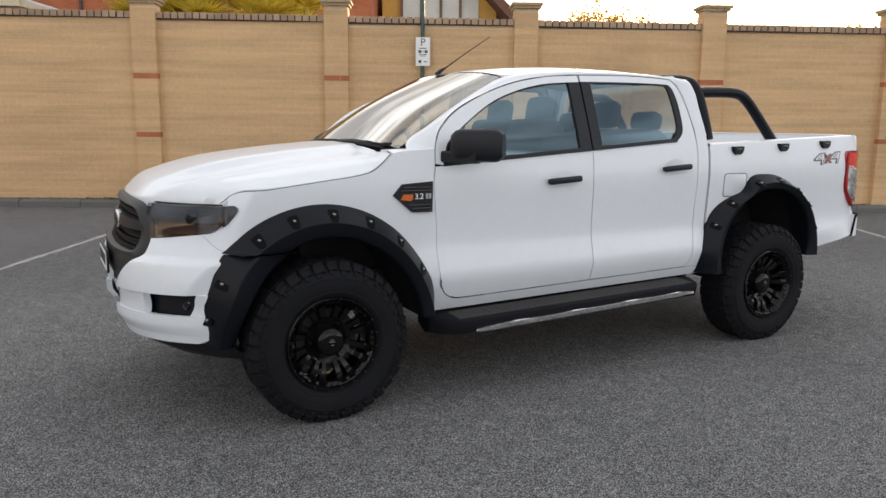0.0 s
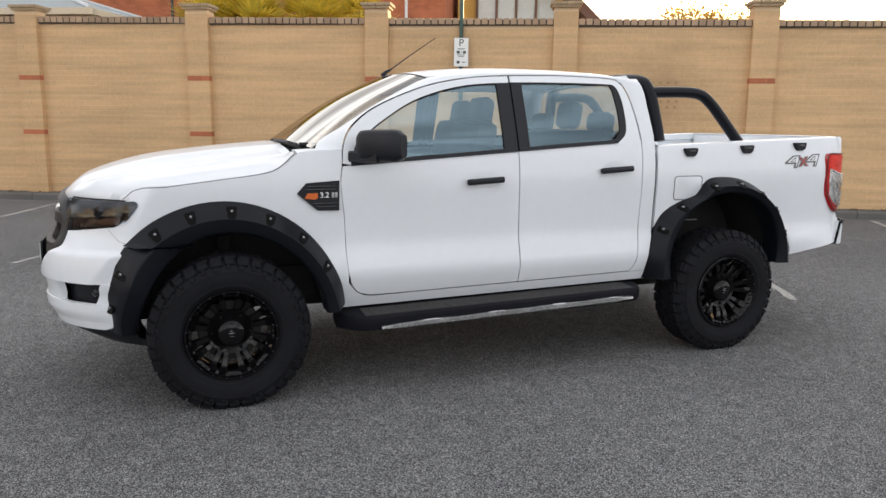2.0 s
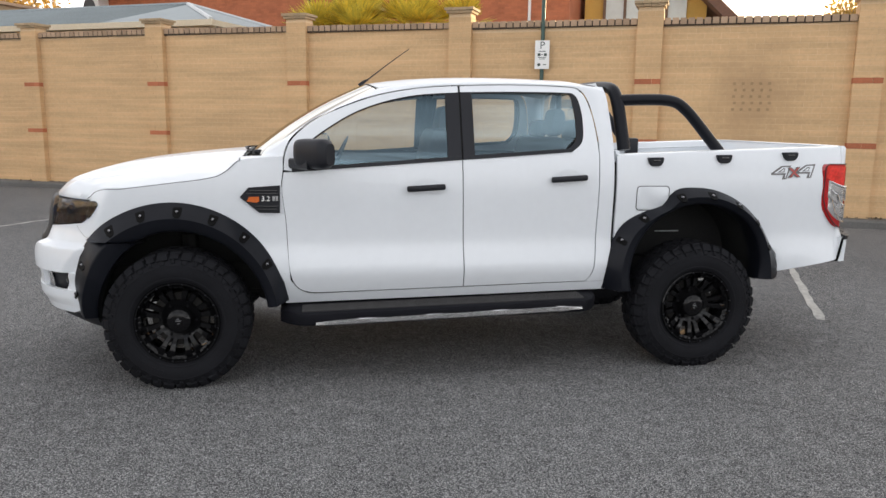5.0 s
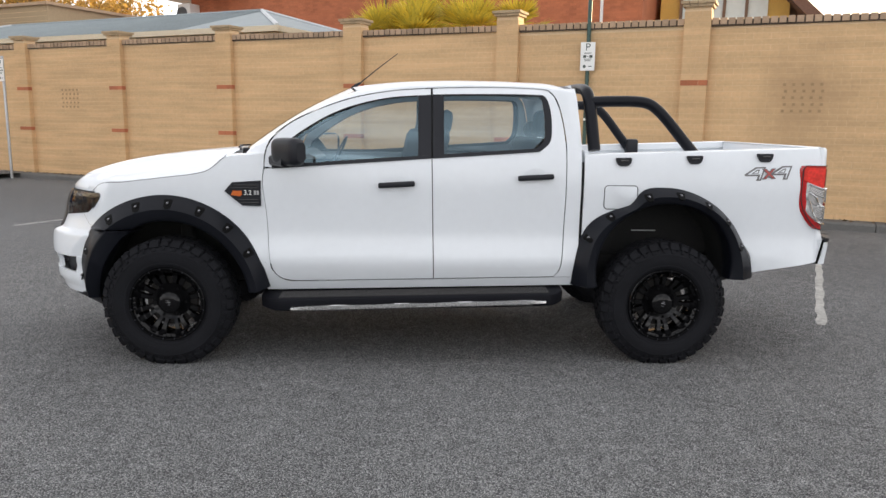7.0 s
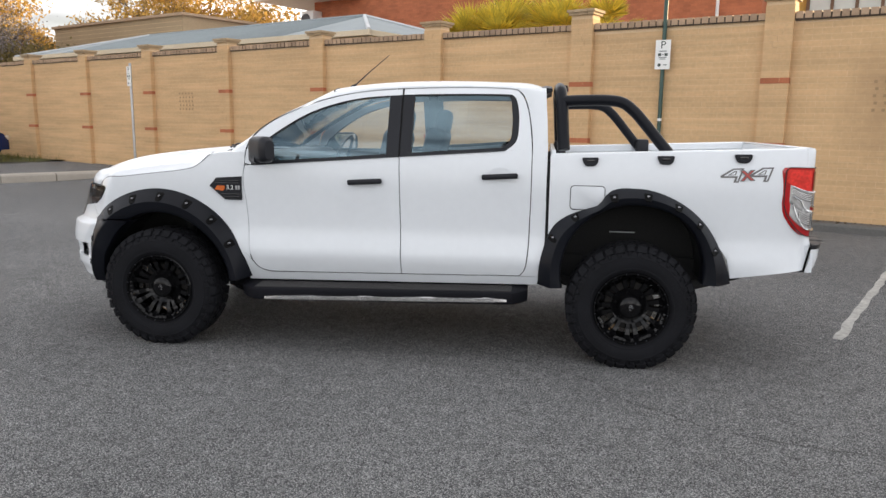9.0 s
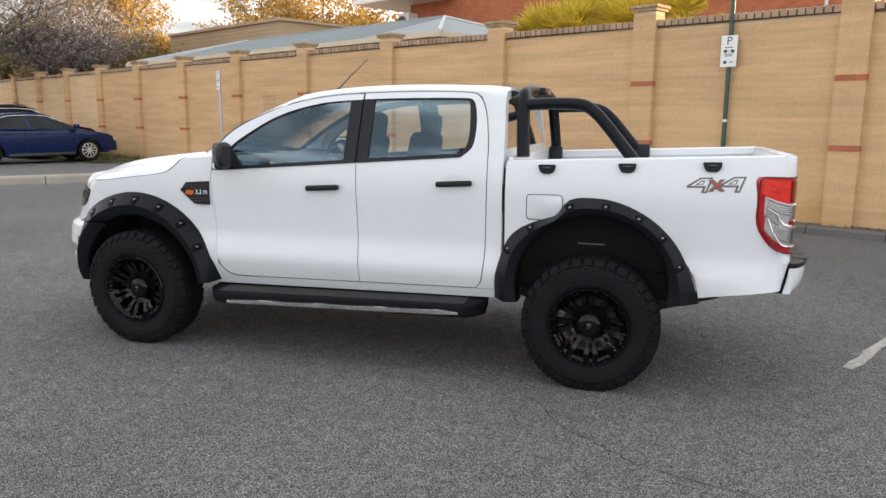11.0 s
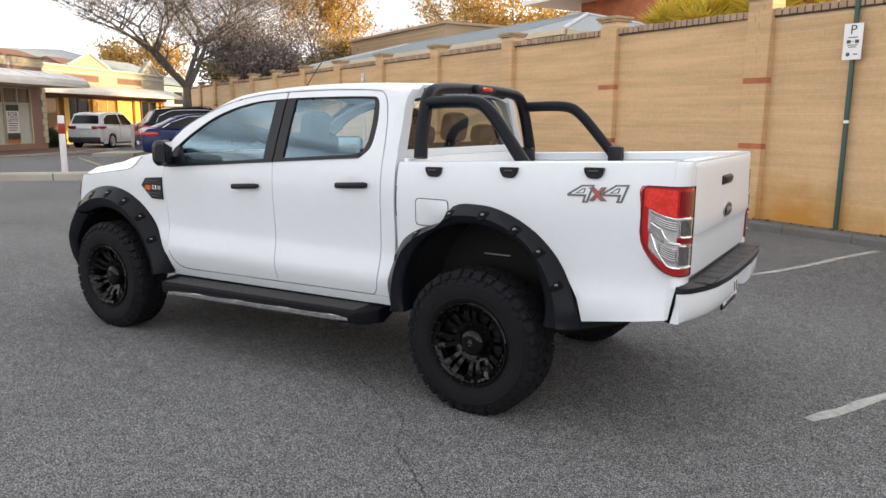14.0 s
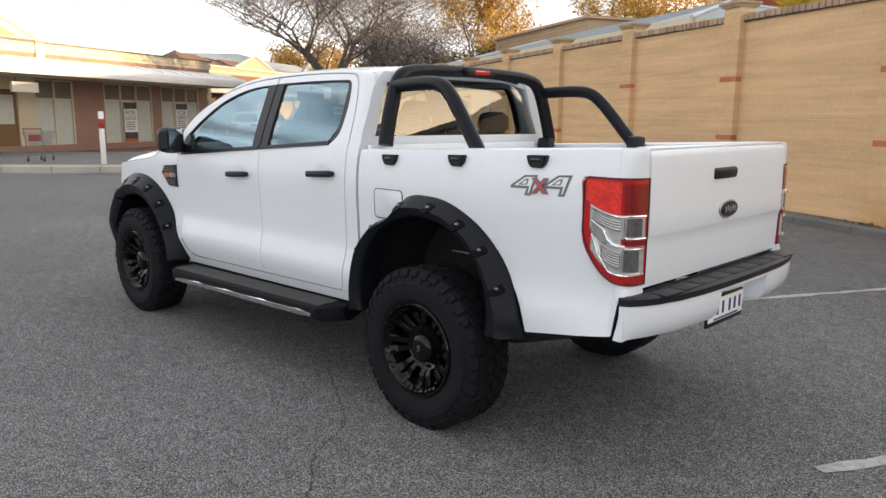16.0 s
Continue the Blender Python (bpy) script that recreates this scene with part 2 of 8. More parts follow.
def stained(m, spots):
    """Old stains on a wall: soft-edged patches (centre, radius, height, colour, depth) broken up by noise."""
    n, l = m.node_tree.nodes, m.node_tree.links
    p = n["Principled BSDF"]
    for (cx, cy, cz), r, h, color, depth in spots:
        old = p.inputs["Base Color"].links[0].from_socket
        g, off, div, size, noisy, add, rng, mx = (n.new(k) for k in ("ShaderNodeNewGeometry", "ShaderNodeVectorMath", "ShaderNodeVectorMath", "ShaderNodeVectorMath", "ShaderNodeTexNoise", "ShaderNodeMath", "ShaderNodeMapRange", "ShaderNodeMix"))
        off.operation, div.operation, size.operation, add.operation = "SUBTRACT", "DIVIDE", "LENGTH", "MULTIPLY_ADD"
        off.inputs[1].default_value, div.inputs[1].default_value = (cx, cy, cz), (r, r, h)
        noisy.inputs["Scale"].default_value, noisy.inputs["Detail"].default_value = 2.6, 6.0
        l.new(g.outputs["Position"], off.inputs[0])
        l.new(off.outputs["Vector"], div.inputs[0])
        l.new(div.outputs["Vector"], size.inputs[0])
        l.new(g.outputs["Position"], noisy.inputs["Vector"])
        add.inputs[1].default_value = 1.3
        l.new(noisy.outputs["Fac"], add.inputs[0])
        l.new(size.outputs["Value"], add.inputs[2])
        rng.inputs["From Min"].default_value, rng.inputs["From Max"].default_value = 0.9, 1.75
        rng.inputs["To Min"].default_value, rng.inputs["To Max"].default_value = depth, 0.0
        l.new(add.outputs[0], rng.inputs["Value"])
        mx.data_type = "RGBA"
        mx.inputs["B"].default_value = (*color, 1)
        l.new(rng.outputs["Result"], mx.inputs["Factor"])
        l.new(old, mx.inputs["A"])
        l.new(mx.outputs["Result"], p.inputs["Base Color"])


for m_ in (BRICK, MORTAR):
    stained(m_, (((2.25, 7.10, 0.15), 1.15, 0.75, (0.50, 0.235, 0.035), 0.95), ((3.5, 6.45, 0.1), 1.4, 0.55, (0.50, 0.26, 0.06), 0.55), ((-0.9, 8.85, 0.2), 1.2, 0.45, (0.42, 0.25, 0.08), 0.6), ((5.75, 5.40, 1.95), 0.75, 1.0, (0.40, 0.26, 0.14), 0.55)))
CRACK = surf("asphalt_crack", (0.045, 0.045, 0.044), 0.9, var=0.2)
GREENPOLE = surf("green_pole", (0.03, 0.07, 0.055), 0.45, var=0.2, fine=40)
GALV = surf("galvanised", (0.42, 0.43, 0.44), 0.4, metal=0.7, var=0.2, fine=30)
SIGNW = surf("sign_white", (0.84, 0.84, 0.82), 0.4, var=0.06)
INK = surf("sign_ink", (0.05, 0.07, 0.06), 0.5, var=0.1)
ROOFTIN = surf("roof_metal", (0.25, 0.285, 0.295), 0.6, metal=0.1, var=0.1, scale=1.0, fine=12)
CREAM = surf("cream_paint", (0.62, 0.54, 0.4), 0.6, var=0.1, scale=0.8, fine=20)
RENDER = surf("beige_render", (0.42, 0.31, 0.19), 0.85, var=0.14, scale=0.5, fine=18, bump=0.003)
WHITEP = surf("white_trim", (0.75, 0.74, 0.72), 0.5, var=0.08)
BARK = surf("grey_bark", (0.13, 0.115, 0.1), 0.9, var=0.35, scale=3, fine=25, bump=0.01)
# leaf colour pushed to gold: the low sun's warmth is painted in
LEAF = leafy("gum_leaf", (0.60, 0.36, 0.08), (0.17, 0.125, 0.04))
OLIVE = leafy("olive_leaf", (0.22, 0.16, 0.05), (0.05, 0.05, 0.02))
SHRUB = leafy("shrub_leaf", (0.05, 0.075, 0.03), (0.015, 0.025, 0.01))
DRYLEAF = surf("purple_grey_leaf", (0.27, 0.235, 0.23), 0.7, var=0.4, scale=2, fine=6, islands=0.8)
PALM = leafy("palm_leaf", (0.70, 0.52, 0.06), (0.32, 0.29, 0.05))
BLUEPAINT = surf("blue_paint", (0.005, 0.0155, 0.072), 0.2, coat=0.1, var=0.05, spec=0.25)
DARKPAINT = surf("dark_paint", (0.006, 0.0065, 0.0075), 0.3, coat=0.0, var=0.05, spec=0.18)
PALEKERB = surf("pale_kerb", (0.37, 0.34, 0.295), 0.85, var=0.2, scale=1.2, fine=40, bump=0.003)
GREYCAP = surf("weathered_capping", (0.2, 0.175, 0.14), 0.85, var=0.4, scale=2, fine=20)
PALEROOF = surf("pale_verandah_roof", (0.40, 0.40, 0.40), 0.5, var=0.12, scale=0.6, fine=8)
YCREAM = surf("sunlit_cream", (0.31, 0.275, 0.205), 0.7, var=0.12, scale=0.8, fine=20)
WIRE = surf("trolley_wire", (0.22, 0.22, 0.23), 0.4, metal=0.6, var=0.2)
SHOPMORTAR = surf("shop_mortar", (0.36, 0.27, 0.22), 0.9, var=0.15)
# darker copy of the shop glass, verandah shade put into its colour
TRANSOM = surf("shaded_transom_glass", (0.20, 0.17, 0.14), 0.15, var=0.2, scale=1.5)
SHOPBRICK = surf("brown_brick", (0.33, 0.20, 0.155), 0.85, var=0.2, scale=1, fine=20, islands=0.3)
SHOPGLASS = surf("blinded_shop_glass", (0.58, 0.61, 0.57), 0.15, var=0.08, scale=0.8, fine=5)
# gold base colour stands in for sunlight behind the panes
GOLDGLASS = surf("sunlit_shop_glass", (0.35, 0.2, 0.06), 0.2, var=0.2)
YELLOW = surf("yellow_render", (0.60, 0.37, 0.085), 0.7, var=0.25, scale=0.7)
# yellow render browned to ochre: verandah shade put into the colour
SHADEDYELLOW = surf("shaded_yellow_render", (0.22, 0.14, 0.065), 0.8, var=0.25, scale=0.7)
GRASS = surf("dry_grass", (0.07, 0.075, 0.025), 0.9, var=0.5, scale=3, fine=25, bump=0.02)
TERRA = surf("terracotta_tile", (0.15, 0.078, 0.052), 0.8, var=0.2, scale=2, fine=20)


# ---- mesh tools ----
def part(name, bm, material, parent=None, label="", smooth=True, angle=35, toward=None):
    me = bpy.data.meshes.new(name)
    bm.normal_update()
    if toward is not None:
        facing = Vector((0, 0, 0))
        for f in bm.faces:
            facing += f.normal * f.calc_area()
        if facing.dot(Vector(toward)) < 0:
            bmesh.ops.reverse_faces(bm, faces=list(bm.faces))
    bm.to_mesh(me)
    bm.free()
    if smooth:
        me.shade_smooth()
        me.set_sharp_from_angle(angle=radians(angle))
    me.materials.append(material)
    ob = new(name, me)
    ob.parent = parent
    if label:
        tagged(ob, label)
    return ob


def thing(name, label, category, group="", at=None):
    ob = new(name)
    ob.empty_display_size = 0.2
    if at is not None:
        ob.matrix_world = at
    return tagged(ob, label, category, group)


def curve(xs, ys):
    """A smooth curve through a few knots."""
    xs, ys = np.array(xs, float), np.array(ys, float)
    d = np.diff(ys) / np.diff(xs)
    m = np.concatenate([[d[0]], (d[:-1] + d[1:]) / 2, [d[-1]]])
    m[1:-1] = np.where(d[:-1] * d[1:] <= 0, 0, m[1:-1])

    def f(x):
        i = int(np.clip(np.searchsorted(xs, x) - 1, 0, len(xs) - 2))
        h = xs[i + 1] - xs[i]
        t = min(max((x - xs[i]) / h, 0), 1)
        return float((1 + 2 * t) * (1 - t) ** 2 * ys[i] + t * (1 - t) ** 2 * h * m[i] + t * t * (3 - 2 * t) * ys[i + 1] + t * t * (t - 1) * h * m[i + 1])
    return f


def grid(bm, P, close=False):
    """Quads over rows of points; returns the vertices."""
    V = [[bm.verts.new(p) for p in row] for row in P]
    for a, b in zip(V, V[1:]):
        n = len(a)
        for j in range(n if close else n - 1):
            k = (j + 1) % n
            bm.faces.new((a[j], a[k], b[k], b[j]))
    return V


def skirted(bm, P, inward):
    """A sheet over rows of points with its border folded inward by a vector or a function."""
    V = grid(bm, P)
    ring = V[0] + [r[-1] for r in V[1:]] + V[-1][-2::-1] + [r[0] for r in V[-2:0:-1]]
    low = [bm.verts.new(v.co + Vector(inward(v.co) if callable(inward) else inward)) for v in ring]
    for i in range(len(ring)):
        k = (i + 1) % len(ring)
        bm.faces.new((ring[i], low[i], low[k], ring[k]))


def box(bm, c, s, bevel=0.0, m=None):
    mat = Matrix.Translation(c) @ (m if m is not None else Matrix.Identity(4)) @ Matrix.Diagonal((*s, 1))
    out = bmesh.ops.create_cube(bm, size=1, matrix=mat)
    if bevel:
        edges = list({e for v in out["verts"] for e in v.link_edges})
        bmesh.ops.bevel(bm, geom=edges, offset=bevel, segments=2, affect="EDGES", profile=0.5)


def tube(bm, pts, r, n=12, caps=True):
    pts = [Vector(p) for p in pts]
    rr = r if callable(r) else (lambda i: r)
    rows, up = [], None
    for i, p in enumerate(pts):
        d = (pts[min(i + 1, len(pts) - 1)] - pts[max(i - 1, 0)]).normalized()
        if up is None:
            up = Vector((0, 0, 1)) if abs(d.z) < 0.9 else Vector((1, 0, 0))
        a = d.cross(up).normalized()
        up = a.cross(d).normalized()
        rows.append([p + (a * math.cos(2 * math.pi * k / n) + up * math.sin(2 * math.pi * k / n)) * rr(i) for k in range(n)])
    V = grid(bm, rows, close=True)
    if caps:
        bm.faces.new(V[0][::-1])
        bm.faces.new(V[-1])


def smooth_path(pts, n=8):
    """Catmull-Rom through points."""
    P = [Vector(p) for p in pts]
    out = []
    for i in range(len(P) - 1):
        a, b, c, d = P[max(i - 1, 0)], P[i], P[i + 1], P[min(i + 2, len(P) - 1)]
        for k in range(n):
            t = k / n
            out.append(0.5 * ((2 * b) + (c - a) * t + (2 * a - 5 * b + 4 * c - d) * t * t + (3 * b - a - 3 * c + d) * t ** 3))
    return out + [P[-1]]


def spun(bm, profile, n=48, axis="y", centre=(0, 0, 0)):
    """A body of revolution: profile of (radius, height along the axis)."""
    rows = []
    for k in range(n):
        a = 2 * math.pi * k / n
        c, s = math.cos(a), math.sin(a)
        if axis == "y":
            rows.append([(centre[0] + r * c, centre[1] + h, centre[2] + r * s) for r, h in profile])
        else:
            rows.append([(centre[0] + r * c, centre[1] + r * s, centre[2] + h) for r, h in profile])
    V = [[bm.verts.new(p) for p in row] for row in rows]
    for i in range(n):
        a, b = V[i], V[(i + 1) % n]
        for j in range(len(profile) - 1):
            bm.faces.new((a[j], a[j + 1], b[j + 1], b[j]))


def lerp(a, b, t):
    return a + (b - a) * t


def poly_at(pts, t):
    """The point at share t of a polyline's length, smoothed by Catmull-Rom in equal steps of its points."""
    n = len(pts) - 1
    i = min(int(t * n), n - 1)
    u = t * n - i
    P = [Vector(p) for p in (pts[max(i - 1, 0)], pts[i], pts[i + 1], pts[min(i + 2, n)])]
    a, b, c, d = P
    return 0.5 * ((2 * b) + (c - a) * u + (2 * a - 5 * b + 4 * c - d) * u * u + (3 * b - a - 3 * c + d) * u ** 3)


def prism(bm, outline, y0, y1):
    """A flat outline in x and z, pulled from y0 to y1."""
    a = [bm.verts.new((x, y0, z)) for x, z in outline]
    b = [bm.verts.new((x, y1, z)) for x, z in outline]
    bm.faces.new(a)
    bm.faces.new(b[::-1])
    for i in range(len(a)):
        k = (i + 1) % len(a)
        bm.faces.new((a[i], b[i], b[k], a[k]))


def letters(name, text, size, material, parent, m, depth=0.002, label=""):
    """Raised lettering in the built-in font."""
    cu = bpy.data.curves.new(name, "FONT")
    cu.body, cu.size, cu.extrude, cu.align_x, cu.align_y = text, size, depth, "CENTER", "CENTER"
    cu.materials.append(material)
    src = bpy.data.objects.new(name, cu)
    me = bpy.data.meshes.new_from_object(src)
    bpy.data.objects.remove(src)
    ob = new(name, me)
    ob.parent = parent
    ob.matrix_local = m
    if label:
        tagged(ob, label)
    return ob


# ---- the pickup truck ----
HUB_Z, TYRE_R = 0.403, 0.415
W_PROFILE = curve([0.44, 0.50, 0.56, 0.62, 0.67, 0.73, 0.85, 1.0, 1.15, 1.25, 1.33, 1.38, 1.60, 1.76, 1.84],
                  [0.79, 0.825, 0.853, 0.874, 0.887, 0.878, 0.858, 0.864, 0.872, 0.868, 0.858, 0.846, 0.765, 0.70, 0.655])
NOSE_P = curve([0.5, 0.7, 0.9, 1.1], [4.0, 3.6, 3.1, 3.0])
NOSE_D = 0.44
NOSE_X = curve([0.4, 0.6, 0.8, 0.93, 1.02, 1.12, 1.2], [-2.42, -2.50, -2.53, -2.488, -2.468, -2.43, -2.38])
CREASE = curve([-2.34, -2.12, -2.088, -2.055, -1.88, -1.637, -1.40, -1.355, -1.30, -1.25, -1.19, -1.10, -0.98], [1.098, 1.104, 1.120, 1.150, 1.175, 1.205, 1.238, 1.252, 1.290, 1.335, 1.350, 1.356, 1.365])
BELT = lambda x: 1.336 + 0.072 * x
RAIL = lambda x: 1.376 + 0.038 * (x - 1.06)
SILL = lambda x: 0.508 + 0.022 * x


def half_width(x, z):
    """Half the body's width at a place along it and a height."""
    w = W_PROFILE(z)
    x0 = NOSE_X(z)
    if x < x0 + NOSE_D:
        w *= max((x - x0) / NOSE_D, 0.0) ** (1 / NOSE_P(z))
    if x > 2.48:
        w *= 1 - 0.03 * ((x - 2.48) / 0.19) ** 2
    return w


def nose_x(y, z):
    """The nose's surface: x at a place across it and a height."""
    return NOSE_X(z) + NOSE_D * min(abs(y) / W_PROFILE(z), 1) ** NOSE_P(z)


truck = thing("pickup_truck", "white lifted dual-cab pickup truck with black wheel flares and mud tyres", "pickup truck")


def side_sheet(name, sg, pts, material, label="", out=0.0, depth=0.02, parent=None):
    """A body panel on one side from rows of (x, z)."""
    bm = bmesh.new()
    P = [[(x, sg * (half_width(x, z) + out), z) for x, z in row] for row in pts]
    skirted(bm, P, (0, -sg * depth, 0))
    return part(name, bm, material, parent or truck, label, angle=50, toward=(0, sg, 0))


def columns(x0, x1, n, lo, hi, m):
    xs = [lerp(x0, x1, i / n) for i in range(n + 1)]
    return [[(x, lerp(lo(x), hi(x), j / m)) for j in range(m + 1)] for x in xs]


def band3(name, A, B, n, m, material, label="", bulge=0.0, depth=(0, 0, 0), parent=None):
    """A strip of surface between two lines in space, a little bowed outward."""
    bm = bmesh.new()
    P = []
    for i in range(n + 1):
        a, b = poly_at(A, i / n), poly_at(B, i / n)
        nrm = Vector((0, (a.y + b.y) / 2, 0.5)).normalized()
        swell = bulge * min(1, i / n * 9)
        P.append([a.lerp(b, j / m) + nrm * swell * 4 * (j / m) * (1 - j / m) for j in range(m + 1)])
    skirted(bm, P, depth)
    return part(name, bm, material, parent or truck, label, angle=50)


def arch(cx, r):
    return lambda x: HUB_Z + math.sqrt(max(r * r - (x - cx) ** 2, 0.0))


# outline of the doors' upper seam and of the dark window area, in x and z
SEAM_F = [(-0.992, 1.28), (-0.978, 1.385), (-0.925, 1.475), (-0.80, 1.572), (-0.60, 1.663), (-0.40, 1.727), (-0.17, 1.768), (0.066, 1.786)]
SEAM_R = [(0.08, 1.787), (0.45, 1.797), (0.78, 1.79), (0.855, 1.765), (0.895, 1.70), (0.922, 1.60), (0.938, 1.48), (0.944, 1.404)]
WIN_F = [(-0.945, 1.272), (-0.915, 1.38), (-0.86, 1.43), (-0.765, 1.503), (-0.585, 1.612), (-0.40, 1.682), (-0.19, 1.727), (0.066, 1.747)]
WIN_R = [(0.08, 1.749), (0.42, 1.757), (0.74, 1.757), (0.815, 1.745), (0.845, 1.68), (0.856, 1.57), (0.842, 1.455), (0.775, 1.392)]


def wrap(sg, pts, out=0.0):
    return [(x, sg * (half_width(x, z) + out), z) for x, z in pts]


DOOR_FRONT = curve([0.545, 0.56, 0.60, 0.66, 1.0, 1.19, 1.27], [-0.83, -0.90, -0.945, -0.962, -0.985, -1.004, -0.992])
DOOR_REAR = curve([0.55, 0.57, 0.61, 0.68, 0.95, 1.25, 1.42], [0.82, 0.885, 0.915, 0.93, 0.942, 0.945, 0.944])


def make_doors(sg):
    # front door
    xl = DOOR_FRONT
    zb = lambda x: SILL(x) + 0.045
    rows = []
    for j in range(19):
        v = (j / 18) ** 1.15
        z0 = lerp(0.545, 1.27, v)
        a = xl(z0)
        rows.append([(lerp(a, 0.071 + 0.018 * (1 - v), i / 16), 0) for i in range(17)])
        rows[-1] = [(x, lerp(zb(x), BELT(x), v)) for x, _ in rows[-1]]
    front = side_sheet("front_door", sg, rows, PAINT, "white front door with a black handle")
    band3("window_frame", wrap(sg, SEAM_F), wrap(sg, WIN_F), 40, 3, PAINT, depth=(0, -sg * 0.02, 0), parent=front)
    # rear door
    xr = DOOR_REAR
    rows = []
    for j in range(19):
        v = (j / 18) ** 1.15
        z0 = lerp(0.57, 1.40, v)
        b = xr(z0)
        row = [lerp(0.077 + 0.018 * (1 - v), b, i / 16) for i in range(17)]
        rows.append([(x, lerp(zb(x), BELT(x), v)) for x in row])
    rear = side_sheet("rear_door", sg, rows, PAINT, "white rear door with a black handle")
    band3("window_frame", wrap(sg, SEAM_R), wrap(sg, WIN_R), 40, 3, PAINT, depth=(0, -sg * 0.02, 0), parent=rear)
    bm = bmesh.new()
    line = smooth_path([(-0.963, 0.655, 0), (-0.955, 0.62, 0), (-0.925, 0.572, 0), (-0.87, 0.541, 0), (-0.78, 0.5345, 0), (-0.66, 0.5365, 0)], 5)
    tube(bm, [(q[0], sg * (half_width(q[0], q[1]) + 0.0005), q[1]) for q in line], 0.0025, 5)
    part("door_seam", bm, DARK, front)
    # dark strip along the belt and pillar between the windows
    for door, x0, x1 in ((front, -0.945, 0.068), (rear, 0.08, 0.772)):
        side_strip(door, "belt_moulding", sg, x0, x1, lambda x: BELT(x) - 0.001, lambda x: BELT(x) + 0.022, 0.006)
    side_sheet("pillar_trim", sg, columns(-0.015, 0.068, 3, lambda x: BELT(x) + 0.02, lambda x: 1.747, 8), BLACK, "satin black door pillar trim", -0.001, parent=front)
    side_sheet("pillar_trim", sg, columns(0.08, 0.152, 3, lambda x: BELT(x) + 0.02, lambda x: 1.751, 8), BLACK, "satin black door pillar trim", -0.001, parent=rear)
    side_sheet("pillar_core", sg, columns(0.03, 0.115, 3, lambda x: BELT(x) - 0.02, lambda x: 1.79, 8), DARK, "", -0.014, 0.01)
    # rubber round the glass
    inner_f = [(-0.91, 1.30), (-0.886, 1.385), (-0.842, 1.430), (-0.754, 1.500), (-0.580, 1.605), (-0.394, 1.675), (-0.19, 1.720), (-0.02, 1.737)]
    band3("window_seal", wrap(sg, WIN_F[:7] + [(-0.012, 1.744)], -0.002), wrap(sg, inner_f, -0.006), 40, 1, BLACK, depth=(0, -sg * 0.015, 0), parent=front)
    inner_r = [(0.15, 1.742), (0.42, 1.749), (0.735, 1.748), (0.790, 1.734), (0.805, 1.66), (0.812, 1.56), (0.800, 1.46), (0.735, 1.398)]
    band3("window_seal", wrap(sg, [(0.15, 1.751)] + WIN_R[1:], -0.002), wrap(sg, inner_r, -0.006), 40, 1, BLACK, depth=(0, -sg * 0.015, 0), parent=rear)
    # glass
    top_f = curve([-0.92, -0.886, -0.842, -0.754, -0.580, -0.394, -0.19, 0.0], [1.30, 1.385, 1.430, 1.500, 1.605, 1.675, 1.720, 1.739])
    top_r = curve([0.14, 0.42, 0.735, 0.790, 0.815], [1.743, 1.750, 1.750, 1.737, 1.66])
    side_sheet("side_window", sg, columns(-0.915, 0.0, 16, lambda x: BELT(x) + 0.015, lambda x: top_f(x) + 0.004, 8), GLASS, "tinted door glass", -0.014, 0.004, parent=front)
    side_sheet("side_window", sg, columns(0.14, 0.82, 24, lambda x: max(BELT(x) + 0.015, 1.395 + (x - 0.72) * 1.0), lambda x: top_r(x) + 0.004, 8), GLASS, "tinted door glass", -0.014, 0.004, parent=rear)
    # handles
    for door, x0, z0 in ((front, -0.152, 1.174), (rear, 0.744, 1.228)):
        bm = bmesh.new()
        y = sg * (half_width(x0, z0) + 0.028)
        tilt = Matrix.Rotation(-0.06, 4, "Y")
        box(bm, (x0, y, z0), (0.235, 0.024, 0.036), 0.011, tilt)
        for dx in (-0.095, 0.095):
            box(bm, (x0 + dx, y - sg * 0.016, z0 + dx * 0.06), (0.03, 0.03, 0.026), 0.006)
        part("door_handle", bm, BLACK, door, "satin black door handle")
        bm = bmesh.new()
        rows = []
        for i in range(25):
            a = 2 * math.pi * i / 24
            rows.append([(x0 + 0.075 * math.cos(a) * k, sg * (half_width(x0, z0) + 0.0035), z0 + 0.006 + (0.052 if a < math.pi else 0.034) * math.sin(a) * k) for k in (0.05, 0.6, 1)])
        grid(bm, rows)
        part("handle_recess", bm, PAINT, door)
    # mirror on the front door
    mirror = thing_part("door_mirror", truck, "black door mirror on a short arm")
    bm = bmesh.new()
    P = []
    pa, along, across = Vector((-0.905, 0.890)), Vector((0.185, 0.215)), Vector((0.785, -0.62))
    for i in range(11):
        u = i / 10
        c0 = pa + along * u
        end = max(0.02, 1 - (2 * u - 1) ** 6) ** 0.5
        h, th = 0.088 * (0.62 + 0.38 * end) * lerp(0.94, 1.0, u), 0.062 * (0.45 + 0.55 * end)
        ring = []
        for k in range(20):
            a = 2 * math.pi * k / 20
            c, s = math.cos(a), math.sin(a)
            d = (0.028 if c > 0 else th) * math.copysign(abs(c) ** 0.6, c)
            ring.append((c0.x + across.x * d, sg * (c0.y + across.y * d), 1.380 + h * math.copysign(abs(s) ** 0.55, s)))
        P.append(ring)
    V = grid(bm, P, close=True)
    bm.faces.new(V[0][::-1])
    bm.faces.new(V[-1])
    part("housing", bm, BLACK, mirror)
    bm = bmesh.new()
    corners = []
    for u, z in ((0.10, 1.312), (0.90, 1.308), (0.90, 1.452), (0.10, 1.450)):
        q = pa + along * u + across * 0.031
